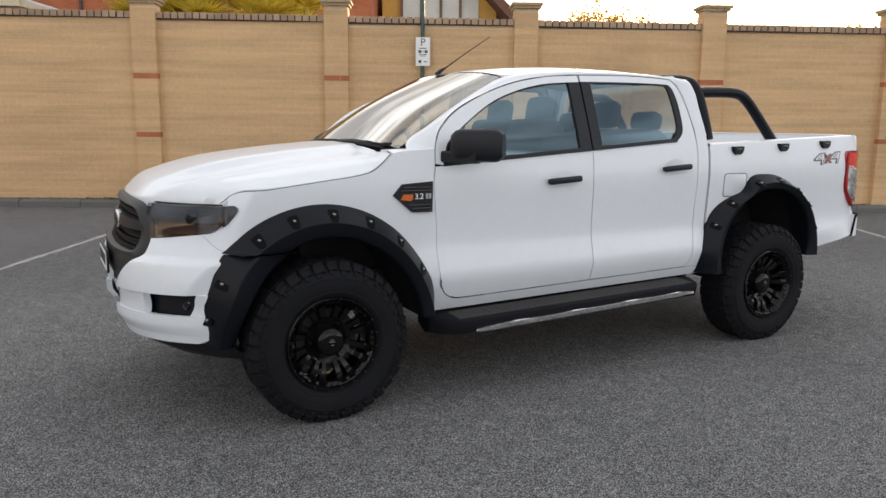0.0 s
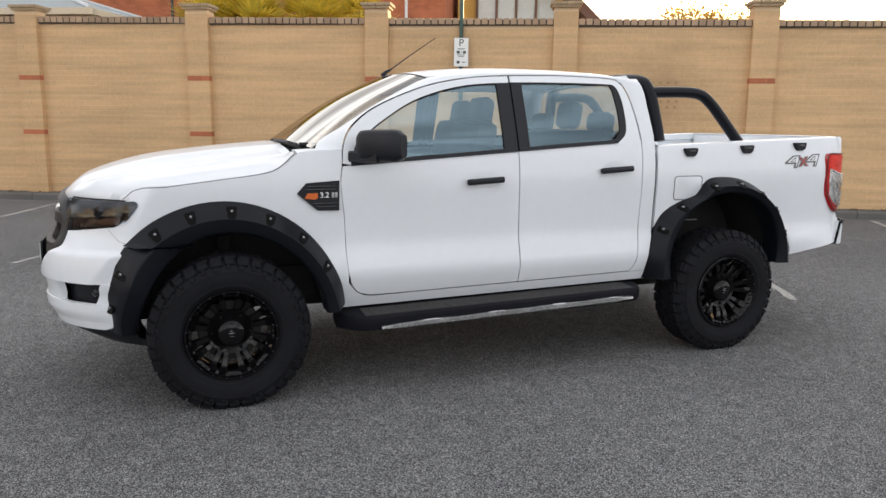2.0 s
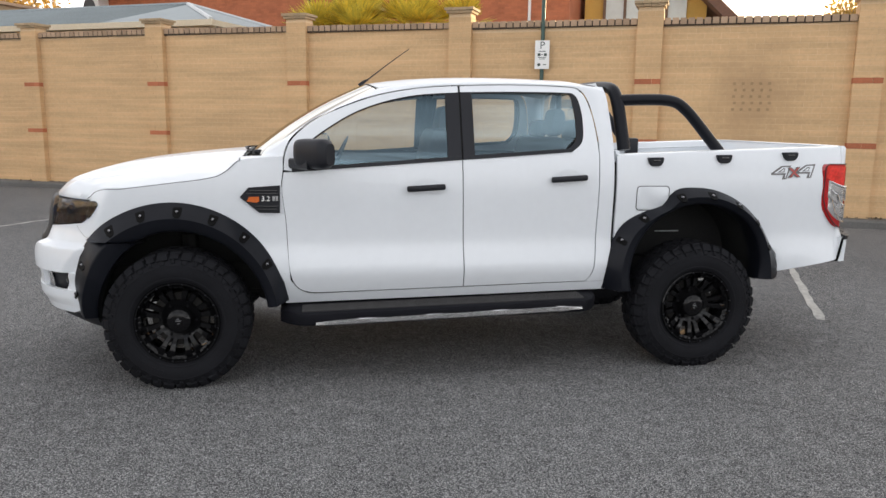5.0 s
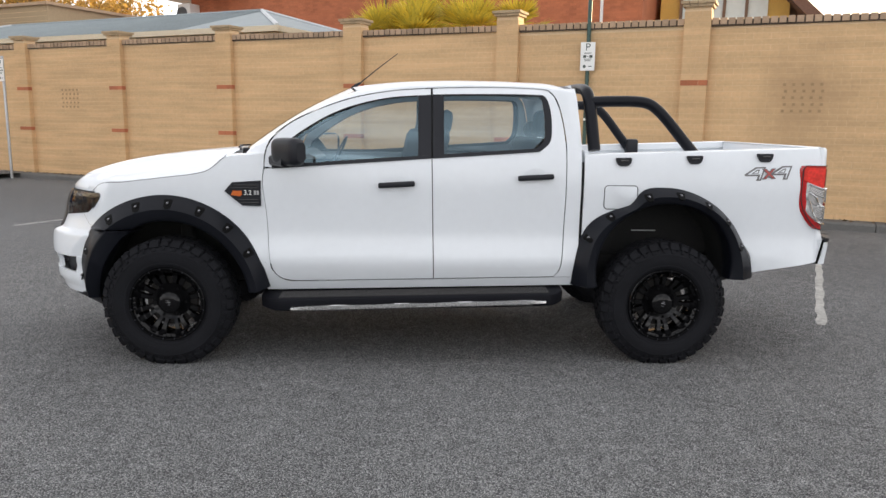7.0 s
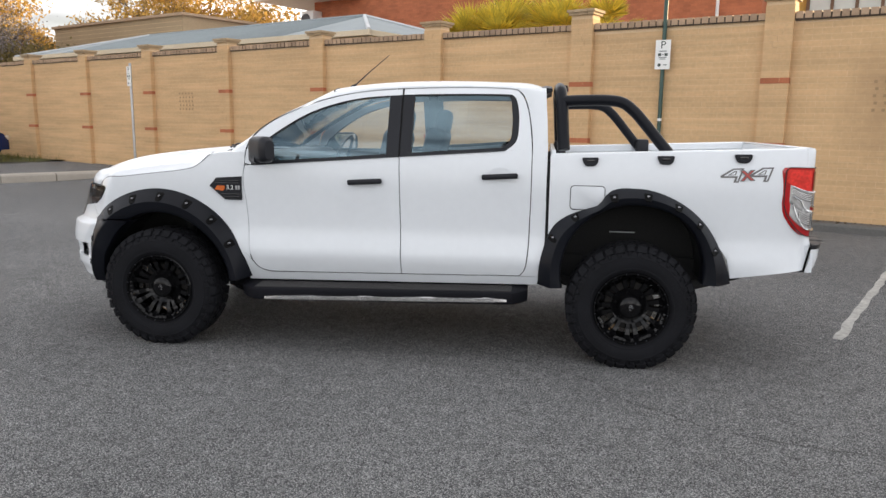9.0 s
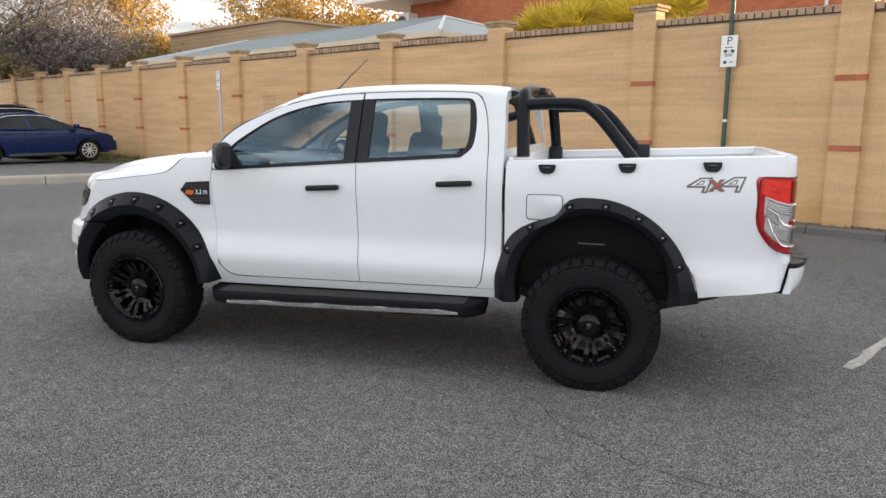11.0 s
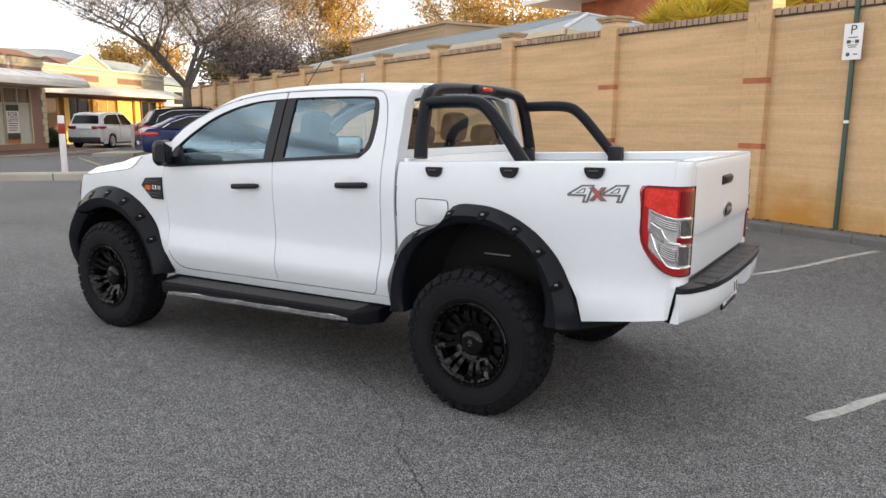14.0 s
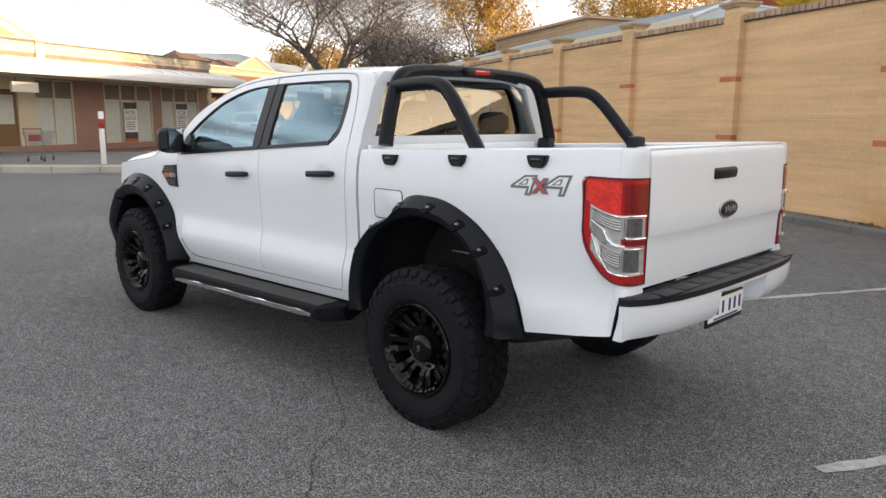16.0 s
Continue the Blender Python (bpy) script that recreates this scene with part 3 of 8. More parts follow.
        corners.append(bm.verts.new((q.x, sg * q.y, z)))
    bm.faces.new(corners)
    part("mirror_glass", bm, CHROME, mirror, "silvered mirror glass", smooth=False)
    bm = bmesh.new()
    P = []
    for k in range(9):
        u = k / 8
        cx, cy = lerp(-0.935, -0.815, u), lerp(0.845, 1.01, u)
        h0, th = lerp(0.030, 0.032, u), lerp(0.036, 0.052, u)
        P.append([(cx + 0.785 * th * c, sg * (cy - 0.62 * th * c), 1.318 + h0 * s_) for c, s_ in ((-1, -0.6), (-0.7, -1), (0.5, -1), (0.6, -0.6), (0.6, 0.9), (-0.7, 1), (-1, 0.7))])
    V = grid(bm, P, close=True)
    bm.faces.new(V[0][::-1])
    bm.faces.new(V[-1])
    part("mirror_arm", bm, BLACK, mirror)
    side_sheet("mirror_base", sg, columns(-0.940, -0.775, 8, lambda x: BELT(x) - 0.002, lambda x: min(top_f(x) + 0.008, 1.435 - 1.45 * (x + 0.86)), 4), BLACK, "black triangular mirror base", 0.004, 0.02, parent=mirror)


def thing_part(name, parent, label=""):
    ob = new(name)
    ob.parent = parent
    if label:
        tagged(ob, label)
    return ob


def side_strip(parent, name, sg, x0, x1, lo, hi, out, material=None):
    return side_sheet(name, sg, columns(x0, x1, 12, lo, hi, 2), material or BLACK, "", out, 0.015, parent)


ROOF_C = curve([-0.56, -0.45, -0.25, 0.0, 0.35, 0.7, 0.95, 1.04], [1.79, 1.815, 1.842, 1.86, 1.868, 1.862, 1.845, 1.81])


def roof_z(x, y):
    return ROOF_C(x) - 0.052 * (abs(y) / 0.64) ** 2.6


HOODC = curve([-2.50, -2.45, -2.41, -2.34, -2.23, -2.01, -1.71, -1.41, -1.2, -1.05], [1.06, 1.095, 1.134, 1.181, 1.227, 1.287, 1.331, 1.362, 1.378, 1.385])
HOODB = curve([-2.45, -2.34, -2.23, -2.01, -1.73, -1.43, -1.2], [1.13, 1.165, 1.190, 1.224, 1.266, 1.301, 1.330])


def make_shell():
    for sg in (-1, 1):
        # fender, sill, cab pillar and bed side
        lo = lambda x: max(arch(-1.61, 0.60)(x), SILL(x) - 0.02) if x > -2.2 else 0.9
        rows = columns(-2.07, -1.012, 44, lo, lambda x: CREASE(x) - 0.004, 12)
        rows = [[(-2.07 + (x + 2.07) * (min(DOOR_FRONT(max(z, 0.62)) - 0.004, -0.966) + 2.07) / 1.058, z) for x, z in row] for row in rows]
        side_sheet("front_fender", sg, rows, PAINT, "white front wing")
        side_sheet("sill_panel", sg, columns(-1.0, 1.03, 48, lambda x: SILL(x) - 0.02, lambda x: SILL(x) + 0.038 + 0.085 * max(0, (-0.83 - x) / 0.13) ** 2, 3), PAINT, "white sill below the doors")
        rear_line = [(0.951, 1.404), (0.946, 1.48), (0.929, 1.602), (0.902, 1.706), (0.861, 1.771), (0.785, 1.796), (0.45, 1.803), (0.08, 1.793),
                     (-0.17, 1.774), (-0.403, 1.733), (-0.604, 1.669), (-0.806, 1.578), (-0.934, 1.481), (-0.986, 1.388), (-0.999, 1.28)]
        edge = []
        for x, z in [(1.045, 1.404), (1.043, 1.50), (1.035, 1.63), (1.022, 1.73), (0.985, 1.79), (0.80, 0), (0.45, 0), (0.08, 0), (-0.2, 0)]:
            edge.append((x, sg * half_width(x, z), z) if z else (x, sg * 0.635, roof_z(x, 0.635)))
        for x, y, z in [(-0.42, 0.63, 1.765), (-0.60, 0.645, 1.685), (-0.80, 0.67, 1.575), (-0.97, 0.695, 1.47), (-1.09, 0.72, 1.40), (-1.13, 0.80, 1.345)]:
            edge.append((x, sg * y, z))
        band3("cab_pillar", wrap(sg, rear_line), edge, 90, 4, PAINT, "white roof pillar and drip rail", 0.012)
        rows = columns(0.957, 1.045, 4, lambda x: SILL(x) + 0.04, lambda x: 1.406, 24)
        rows = [[(lerp(DOOR_REAR(z) + 0.006, 1.045, (x - 0.957) / 0.088), z) for x, z in row] for row in rows]
        side_sheet("cab_corner", sg, rows, PAINT, "white cab corner behind the rear door")
        blo = lambda x: max(arch(1.61, 0.67)(x), 0.545) if x < 2.2 else 0.605 + 0.16 * (x - 2.2)
        side_sheet("bed_side", sg, columns(1.066, 2.648, 56, blo, lambda x: RAIL(x) - 0.012, 12), PAINT, "white pickup bed side")
        # rolled rail and inner wall of the bed
        bm = bmesh.new()
        P = []
        for i in range(25):
            x = lerp(1.070, 2.650, i / 24)
            w, z = half_width(x, RAIL(x) - 0.012), RAIL(x)
            P.append([(x, sg * w, z - 0.014), (x, sg * (w - 0.004), z - 0.003), (x, sg * (w - 0.016), z + 0.003), (x, sg * (w - 0.07), z + 0.003),
                      (x, sg * (w - 0.085), z - 0.004), (x, sg * (w - 0.088), z - 0.05), (x, sg * (w - 0.066), z - 0.055), (x, sg * (w - 0.066), 1.115)])
        grid(bm, P)
        part("bed_rail", bm, PAINT, truck, "white rolled top rail of the bed")
        # dark inner body seen in the gaps
        bm = bmesh.new()
        grid(bm, [[(x, sg * (half_width(x, z) - 0.03), z) for z in np.linspace(SILL(x) + 0.0, 1.33, 8)] for x in np.linspace(-0.99, 1.10, 20)])
        part("inner_side", bm, DARK, truck)
        # wheel well
        for cx in (-1.61, 1.61):
            bm = bmesh.new()
            rw = curve([-92, -48, 0, 40, 84], [0.45, 0.53, 0.56, 0.55, 0.54]) if cx < 0 else curve([-80, -40, 0, 40, 72], [0.52, 0.63, 0.69, 0.62, 0.49])
            rim = []
            for k in range(29):
                deg = lerp(-92, 84, k / 28) if cx < 0 else lerp(-80, 72, k / 28)
                rim.append((cx + rw(deg) * math.sin(radians(deg)), HUB_Z + rw(deg) * math.cos(radians(deg))))
            V = grid(bm, [[(x, sg * y, z) for y in (0.86, 0.6, 0.42)] for x, z in rim])
            bm.faces.new([row[-1] for row in V])
            part("wheel_well", bm, DARK, truck, "black wheel arch liner")
            if cx > 0:
                # thin pale strip added across the inside of the arch
                bm = bmesh.new()
                box(bm, (1.57, sg * 0.56, 0.843), (0.17, 0.02, 0.006), 0.002)
                part("well_strip", bm, GALV, truck, "thin pale metal strip inside the wheel arch")
        make_doors(sg)
    # bonnet: a raised middle, a sloping flank, a ridge and the falling shoulder
    across = [0, 0.10, 0.20, 0.28, 0.33, 0.36, 0.385, 0.42, 0.46, 0.50, 0.56, 0.61, 0.645, 0.66, 0.675, 0.70, 0.74, 0.79, 0.83, 0.865]
    bm = bmesh.new()
    P = []
    for i in range(49):
        t = (i / 48) ** 1.5
        row = []
        for f in [-a for a in across[:0:-1]] + across:
            u = f / 0.865
            x = lerp(nose_x(u * 0.80, 1.10) + 0.016, -1.245, t)
            w = lerp(0.80, 0.86, min(1, t * 3))
            if abs(u) > 0.94:
                w = min(w, half_width(x, CREASE(x)) - 0.004)
            top = HOODC(x)
            edge = CREASE(x) + 0.001
            ridge = max(min(HOODB(x), top - 0.005), edge + 0.003)
            flank = ridge + max(0.0, min((x + 2.30) * 0.05, 0.018))
            z = float(np.interp(abs(f), [0, 0.30, 0.360, 0.385, 0.485, 0.650, 0.662, 0.78, 0.865], [top + 0.004, top, top - 0.003, top - 0.011, flank, ridge + 0.003, ridge - 0.004, lerp(ridge, edge, 0.42), edge]))
            if t < 0.09:
                z = lerp(z, 1.102, 1 - (1 - (1 - t / 0.09) ** 2) ** 0.5)
            row.append((x, u * w, z))
        P.append(row)
    skirted(bm, P, (0, 0, -0.03))
    part("bonnet", bm, PAINT, truck, "white bonnet with raised ridges", angle=24, toward=(-0.2, 0, 1))
    for sg in (-1, 1):
        bm = bmesh.new()
        skirted(bm, [[(x, sg * lerp(0.70, half_width(x, CREASE(x) - 0.004) - 0.001, v), lerp(1.350, CREASE(x) - 0.004, v) + 0.008 * math.sin(math.pi * v)) for v in np.linspace(0, 1, 6)] for x in np.linspace(-1.236, -1.0, 9)], (0, 0, -0.02))
        part("wing_top", bm, PAINT, truck, toward=(0, 0, 1))
    # roof
    bm = bmesh.new()
    P = []
    for i in range(31):
        t = i / 30
        row = []
        for j in range(25):
            u = lerp(-1, 1, j / 24)
            xa = -0.50 + 0.08 * u * u
            x = lerp(xa, 1.02, t)
            hw = 0.636 if x > -0.3 else lerp(0.62, 0.636, (x + 0.52) / 0.22)
            row.append((x, u * hw, roof_z(x, u * hw)))
        P.append(row)
    skirted(bm, P, (0, 0, -0.03))
    part("roof", bm, PAINT, truck, "white cab roof", angle=60)
    # windscreen, its black border and the rear window
    def screen(u, v):
        bow = 0.45 * u * u + 0.55 * u ** 6
        a = Vector((-1.205 + 0.085 * bow, u * 0.715, 1.388 - 0.038 * bow))
        b = Vector((-0.485 + 0.07 * bow, u * 0.622, 1.810 - 0.050 * bow))
        return a.lerp(b, v) + Vector((-0.02, 0, 0.027)) * math.sin(math.pi * v) * (1 - 0.4 * u * u)
    bm = bmesh.new()
    grid(bm, [[screen(u, v) for u in np.linspace(-0.975, 0.975, 25)] for v in np.linspace(0.005, 0.988, 13)])
    part("windscreen", bm, SCREEN, truck, "laminated windscreen reflecting the sky", toward=(-1, 0, 1))
    for a, b, c, d in ((-1, -0.97, 0, 1), (0.97, 1, 0, 1), (-0.97, 0.97, 0.984, 1.004), (-1, 1, -0.03, 0.006)):
        bm = bmesh.new()
        skirted(bm, [[screen(u, v) for u in np.linspace(a, b, 21 if b - a > 1 else 3)] for v in np.linspace(c, d, 21 if d - c > 0.5 else 3)], (0, 0, -0.02))
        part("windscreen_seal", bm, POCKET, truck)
    # cowl below the screen, and the wipers
    bm = bmesh.new()
    skirted(bm, [[(lerp(-1.30, -1.20, v) + 0.10 * u * u * v, u * 0.76, lerp(1.322, 1.346, v) - 0.025 * u * u) for u in np.linspace(-1, 1, 21)] for v in (0, 0.5, 1)], (0, 0, -0.03))
    part("cowl_panel", bm, BLACK, truck, "black plastic cowl below the windscreen")
    for y0, y1, dz in ((-0.62, -0.10, 0.0), (0.0, 0.50, -0.022)):
        wiper = thing_part("wiper", truck, "black windscreen wiper at rest")
        bm = bmesh.new()
        tube(bm, [(-1.255 + 0.1 * abs(y0), y0, 1.378 + dz), (-1.25, lerp(y0, y1, 0.5), 1.394 + dz), (-1.25 + 0.06 * abs(y1), y1, 1.388 + dz)], 0.0065, 6)
        part("wiper_arm", bm, BLACK, wiper)
        bm = bmesh.new()
        box(bm, (-1.19 + 0.06 * abs(y0), y0 + 0.02, 1.376 + dz), (0.05, 0.035, 0.022), 0.006)
        part("wiper_pivot", bm, BLACK, wiper)
        bm = bmesh.new()
        tube(bm, [(-1.22, lerp(y0, y1, 0.15), 1.388 + dz), (-1.235, lerp(y0, y1, 0.6), 1.396 + dz), (-1.20, lerp(y0, y1, 1.1), 1.390 + dz)], 0.0045, 6)
        part("wiper_blade", bm, RUBBER, wiper)
    # back of the cab
    bm = bmesh.new()
    wz = curve([0.8, 1.38, 1.6, 1.74, 1.80, 1.83], [0.838, 0.838, 0.766, 0.708, 0.645, 0.55])
    zs = np.linspace(0.8, 1.445, 8)
    skirted(bm, [[(1.047, u * wz(z), z) for u in np.linspace(-1, 1, 13)] for z in zs], (-0.02, 0, 0))
    for u0, u1 in ((-1, -0.88), (0.88, 1)):
        skirted(bm, [[(lerp(1.047, 1.022, (z - 1.40) / 0.42), u * wz(z), z) for u in np.linspace(u0, u1, 4)] for z in np.linspace(1.40, 1.80, 9)], (-0.06, 0, 0))
    grid(bm, [[(1.022 + 0.003 * (1.82 - z), u * wz(min(z, 1.82)), z) for u in np.linspace(-0.9, 0.9, 13)] for z in np.linspace(1.775, 1.83, 4)])
    part("cab_back", bm, PAINT, truck, "white back panel of the cab")
    bm = bmesh.new()
    skirted(bm, [[(lerp(1.046, 0.985, (z - 1.44) / 0.36), u * wz(z) * 0.89, z) for u in np.linspace(-1, 1, 13)] for z in np.linspace(1.44, 1.79, 8)], (-0.004, 0, 0))
    part("rear_window", bm, pane("privacy_glass", (0.62, 0.66, 0.66), mirror=2.0), truck, "dark rear window of the cab", toward=(1, 0, 0))
    # floor pan, chassis rails, sills, bed floor and bulkhead
    bm = bmesh.new()
    box(bm, (0.0, 0, 0.60), (2.1, 1.5, 0.10), 0.01)
    box(bm, (1.86, 0, 0.93), (1.60, 0.8, 0.04))
    box(bm, (-1.65, 0, 0.75), (1.3, 0.8, 0.5), 0.02)
    for s in (-1, 1):
        box(bm, (0.05, s * 0.42, 0.57), (4.3, 0.09, 0.18), 0.01)
        tube(bm, [(0.95, s * 0.56, 0.56), (1.3, s * 0.56, 0.46), (1.61, s * 0.56, 0.43), (1.95, s * 0.56, 0.46), (2.35, s * 0.56, 0.58)], 0.035, 6)
        tube(bm, [(-1.58, s * 0.52, 0.42), (-1.60, s * 0.48, 0.85)], 0.05, 8)
    box(bm, (0.25, -0.30, 0.47), (1.15, 0.46, 0.22), 0.04)
    box(bm, (0.10, 0.32, 0.49), (1.3, 0.30, 0.18), 0.04)
    box(bm, (-0.75, 0, 0.47), (0.95, 0.42, 0.26), 0.05)
    box(bm, (-1.78, 0, 0.47), (0.95, 0.95, 0.10), 0.03)
    tube(bm, [(-0.3, 0.02, 0.46), (1.5, 0.0, HUB_Z)], 0.04, 10)
    tube(bm, [(0.3, 0.55, 0.50), (1.2, 0.50, 0.52), (1.9, 0.52, 0.60), (2.45, 0.55, 0.56)], 0.035, 8)
    for cx in (-1.61, 1.61):
        tube(bm, [(cx, -0.72, HUB_Z), (cx, 0.72, HUB_Z)], 0.055, 10)
    box(bm, (1.61, 0, HUB_Z), (0.26, 0.26, 0.26), 0.05)
    part("chassis", bm, DARK, truck, "black chassis, axles and floor pan")
    bm = bmesh.new()
    box(bm, (1.86, 0, 1.125), (1.60, 1.56, 0.012))
    for k in range(9):
        box(bm, (1.86, -0.68 + 0.17 * k, 1.135), (1.58, 0.07, 0.012), 0.004)
    part("bed_floor", bm, PAINT, truck, "ribbed floor of the pickup bed")
    bm = bmesh.new()
    box(bm, (1.085, 0, 1.17), (0.03, 1.62, 0.46), 0.008)
    part("bed_front_wall", bm, PAINT, truck)


def make_tail():
    # tailgate
    bm = bmesh.new()
    P = []
    for z, x in ((0.865, 2.708), (0.90, 2.711), (0.96, 2.713), (1.02, 2.714), (1.055, 2.716), (1.075, 2.7225), (1.082, 2.7245), (1.15, 2.724), (1.25, 2.7225), (1.34, 2.720), (1.40, 2.717), (1.418, 2.712), (1.428, 2.702), (1.433, 2.69)):
        P.append([(x - 0.006 * (abs(y) / 0.74) ** 6, y, z) for y in np.linspace(-0.715, 0.715, 21)])
    skirted(bm, P, (-0.06, 0, 0))
    gate = part("tailgate", bm, PAINT, truck, "white tailgate with an oval badge")
    bm = bmesh.new()
    box(bm, (2.672, 0, 1.434), (0.06, 1.44, 0.012), 0.005)
    box(bm, (2.645, 0, 1.16), (0.02, 1.43, 0.54), 0.004)
    part("gate_inner", bm, PAINT, gate)
    bm = bmesh.new()
    box(bm, (2.718, -0.03, 1.310), (0.03, 0.235, 0.052), 0.012)
    box(bm, (2.733, -0.03, 1.315), (0.012, 0.20, 0.028), 0.005)
    part("gate_handle", bm, BLACK, gate, "black tailgate handle")
    for rx, rz, x, m_ in ((0.100, 0.045, 2.727, GALV), (0.091, 0.037, 2.733, surf("dark_blue_enamel", (0.012, 0.014, 0.026), 0.3, spec=0.3))):
        bm = bmesh.new()
        ring = [(math.cos(2 * math.pi * k / 40), math.sin(2 * math.pi * k / 40)) for k in range(40)]
        grid(bm, [[(x + dx, 0.02 + rx * c * f, 1.14 + rz * s * f) for c, s in ring] for dx, f in ((-0.012, 1.0), (0.0, 1.0), (0.004, 0.93), (0.005, 0.5), (0.005, 0.01))], close=True)
        part("oval_badge", bm, m_, gate, "chrome-rimmed oval badge")
    for y0, dz in ((-0.045, 0.0), (-0.02, 0.004), (0.005, -0.003), (0.03, 0.003), (0.055, 0.0)):
        bm = bmesh.new()
        box(bm, (2.7385, y0 + 0.015, 1.14 + dz), (0.002, 0.010, 0.026), 0.0008)
        part("badge_mark", bm, GALV, gate)
    # gap panels beside the lamps, below the gate
    for sg in (-1, 1):
        lamp = thing_part("tail_lamp", truck, "red and clear tail lamp with a red rim")
        path = [(2.508, 0.876), (2.56, 0.875), (2.61, 0.870), (2.655, 0.857), (2.690, 0.828), (2.708, 0.782), (2.714, 0.722)]

        def lens(u, v, out=0.0):
            p = poly_at([(x, y, 0) for x, y in path], u)
            top = 1.322 - 0.022 * max(0.0, 1 - u / 0.07) ** 2 - 0.004 * u
            low = curve([0, 0.06, 0.22, 0.42, 0.60, 1.0], [1.10, 1.045, 0.962, 0.908, 0.893, 0.887])(u)
            n = Vector((u * 1.0, 1.0 - u * 0.9, 0)).normalized()
            q = Vector((p.x, p.y, lerp(low, top, v))) + n * out
            return (q.x, sg * q.y, q.z)

        def lens_part(name, u0, u1, v0, v1, out, material, label="", n=10, m=6):
            bm = bmesh.new()
            skirted(bm, [[lens(u, v, out) for v in np.linspace(v0, v1, m + 1)] for u in np.linspace(u0, u1, n + 1)], (-0.02, -sg * 0.012, 0))
            return part(name, bm, material, lamp, label)
        lens_part("lamp_base", 0, 1, 0, 1, 0.0, REDLENS, n=20, m=10)
        lens_part("red_reflector", 0.07, 0.54, 0.665, 0.965, 0.006, surf("bright_red_lens", (0.72, 0.035, 0.025), 0.1, coat=0.6, var=0.3, scale=15, fine=60), "bright red upper lens")
        lens_part("red_reflector", 0.60, 0.95, 0.68, 0.95, 0.004, surf("deep_red_lens", (0.2, 0.006, 0.008), 0.12, coat=0.6), "deep red lens")
        clear = surf("clear_reflector", (0.82, 0.82, 0.82), 0.12, metal=0.7, coat=0.8, var=0.25, scale=12, fine=40, bump=0.003)
        ribbed = surf("ribbed_reflector", (0.45, 0.445, 0.44), 0.2, metal=0.7, coat=0.8, var=0.4, scale=9, fine=70, bump=0.002)
        smoke = surf("smoky_lens", (0.16, 0.155, 0.155), 0.12, metal=0.5, coat=0.8, var=0.4, scale=25)
        lens_part("clear_lens", 0.13, 0.93, 0.44, 0.66, 0.005, clear, "clear indicator lens", 16)
        lens_part("clear_lens", 0.13, 0.56, 0.36, 0.45, 0.005, clear, "clear indicator lens")
        lens_part("clear_lens", 0.15, 0.93, 0.10, 0.37, 0.005, clear, "clear reversing lens", 16)
        lens_part("ribbed_lens", 0.155, 0.55, 0.50, 0.635, 0.009, ribbed, "ribbed silver reflector")
        lens_part("ribbed_lens", 0.15, 0.36, 0.33, 0.46, 0.009, ribbed, "ribbed silver reflector")
        lens_part("ribbed_lens", 0.30, 0.56, 0.14, 0.30, 0.009, ribbed, "ribbed silver reflector")
        lens_part("smoky_lens", 0.63, 0.87, 0.465, 0.635, 0.009, smoke, "dark bulb window")
        lens_part("smoky_lens", 0.61, 0.84, 0.13, 0.335, 0.009, smoke, "dark bulb window")
        lens_part("red_reflector", 0.62, 0.93, 0.385, 0.425, 0.012, bpy.data.materials["deep_red_lens"], "red bar between the clear lenses")
        for way in ([(0.14, 0.648), (0.35, 0.650), (0.56, 0.645), (0.64, 0.658), (0.91, 0.658)], [(0.15, 0.478), (0.30, 0.480), (0.37, 0.40), (0.44, 0.375), (0.60, 0.375)], [(0.40, 0.36), (0.58, 0.365), (0.62, 0.352), (0.88, 0.352)],
                    [(0.16, 0.32), (0.25, 0.18), (0.40, 0.095), (0.60, 0.095), (0.90, 0.11)], [(0.595, 0.64), (0.595, 0.46), (0.62, 0.445), (0.92, 0.448)], [(0.585, 0.345), (0.585, 0.12)]):
            bm = bmesh.new()
            dense = [lens(lerp(a[0], b[0], k / 6), lerp(a[1], b[1], k / 6), 0.013) for a, b in zip(way, way[1:]) for k in range(7 if b is way[-1] else 6)]
            tube(bm, dense, 0.0042, 6)
            part("reflector_edge", bm, CHROME, lamp, "bright chrome reflector edge")
        for v in (0.525, 0.55, 0.575, 0.60, 0.175, 0.20, 0.225, 0.25, 0.275):
            lens_part("lens_rib", 0.165 if v > 0.4 else 0.31, 0.54, v, v + 0.008, 0.012, SILVER, n=8, m=1)
        bm = bmesh.new()
        rim = [lens(u, 1, 0.001) for u in np.linspace(0, 1, 14)] + [lens(1, v, 0.001) for v in np.linspace(0.9, 0, 8)] + [lens(u, 0, 0.001) for u in np.linspace(0.95, 0, 14)] + [lens(0, v, 0.001) for v in np.linspace(0.1, 1, 8)]
        tube(bm, rim, 0.003, 6)
        part("lamp_gap", bm, DARK, lamp)
        corner = [(2.64, 0.8527), (2.665, 0.8455), (2.690, 0.820), (2.704, 0.778), (2.708, 0.722)]
        low_corner = [(2.64, 0.853), (2.680, 0.853), (2.703, 0.838), (2.711, 0.79), (2.711, 0.722)]
        bm = bmesh.new()
        P = []
        for k in range(13):
            p = poly_at([(x, y, 0) for x, y in corner], k / 12)
            q = poly_at([(x, y, 0) for x, y in low_corner], k / 12)
            col = []
            for z in np.linspace(0.680 + 0.14 * max(0.0, (k / 12 - 0.22) / 0.78), 1.424, 24):
                r = q.lerp(p, min(max((z - 0.835) / 0.045, 0), 1))
                col.append((r.x, sg * r.y * lerp(W_PROFILE(z) / 0.871, 1.0, (k / 12) ** 0.5), z))
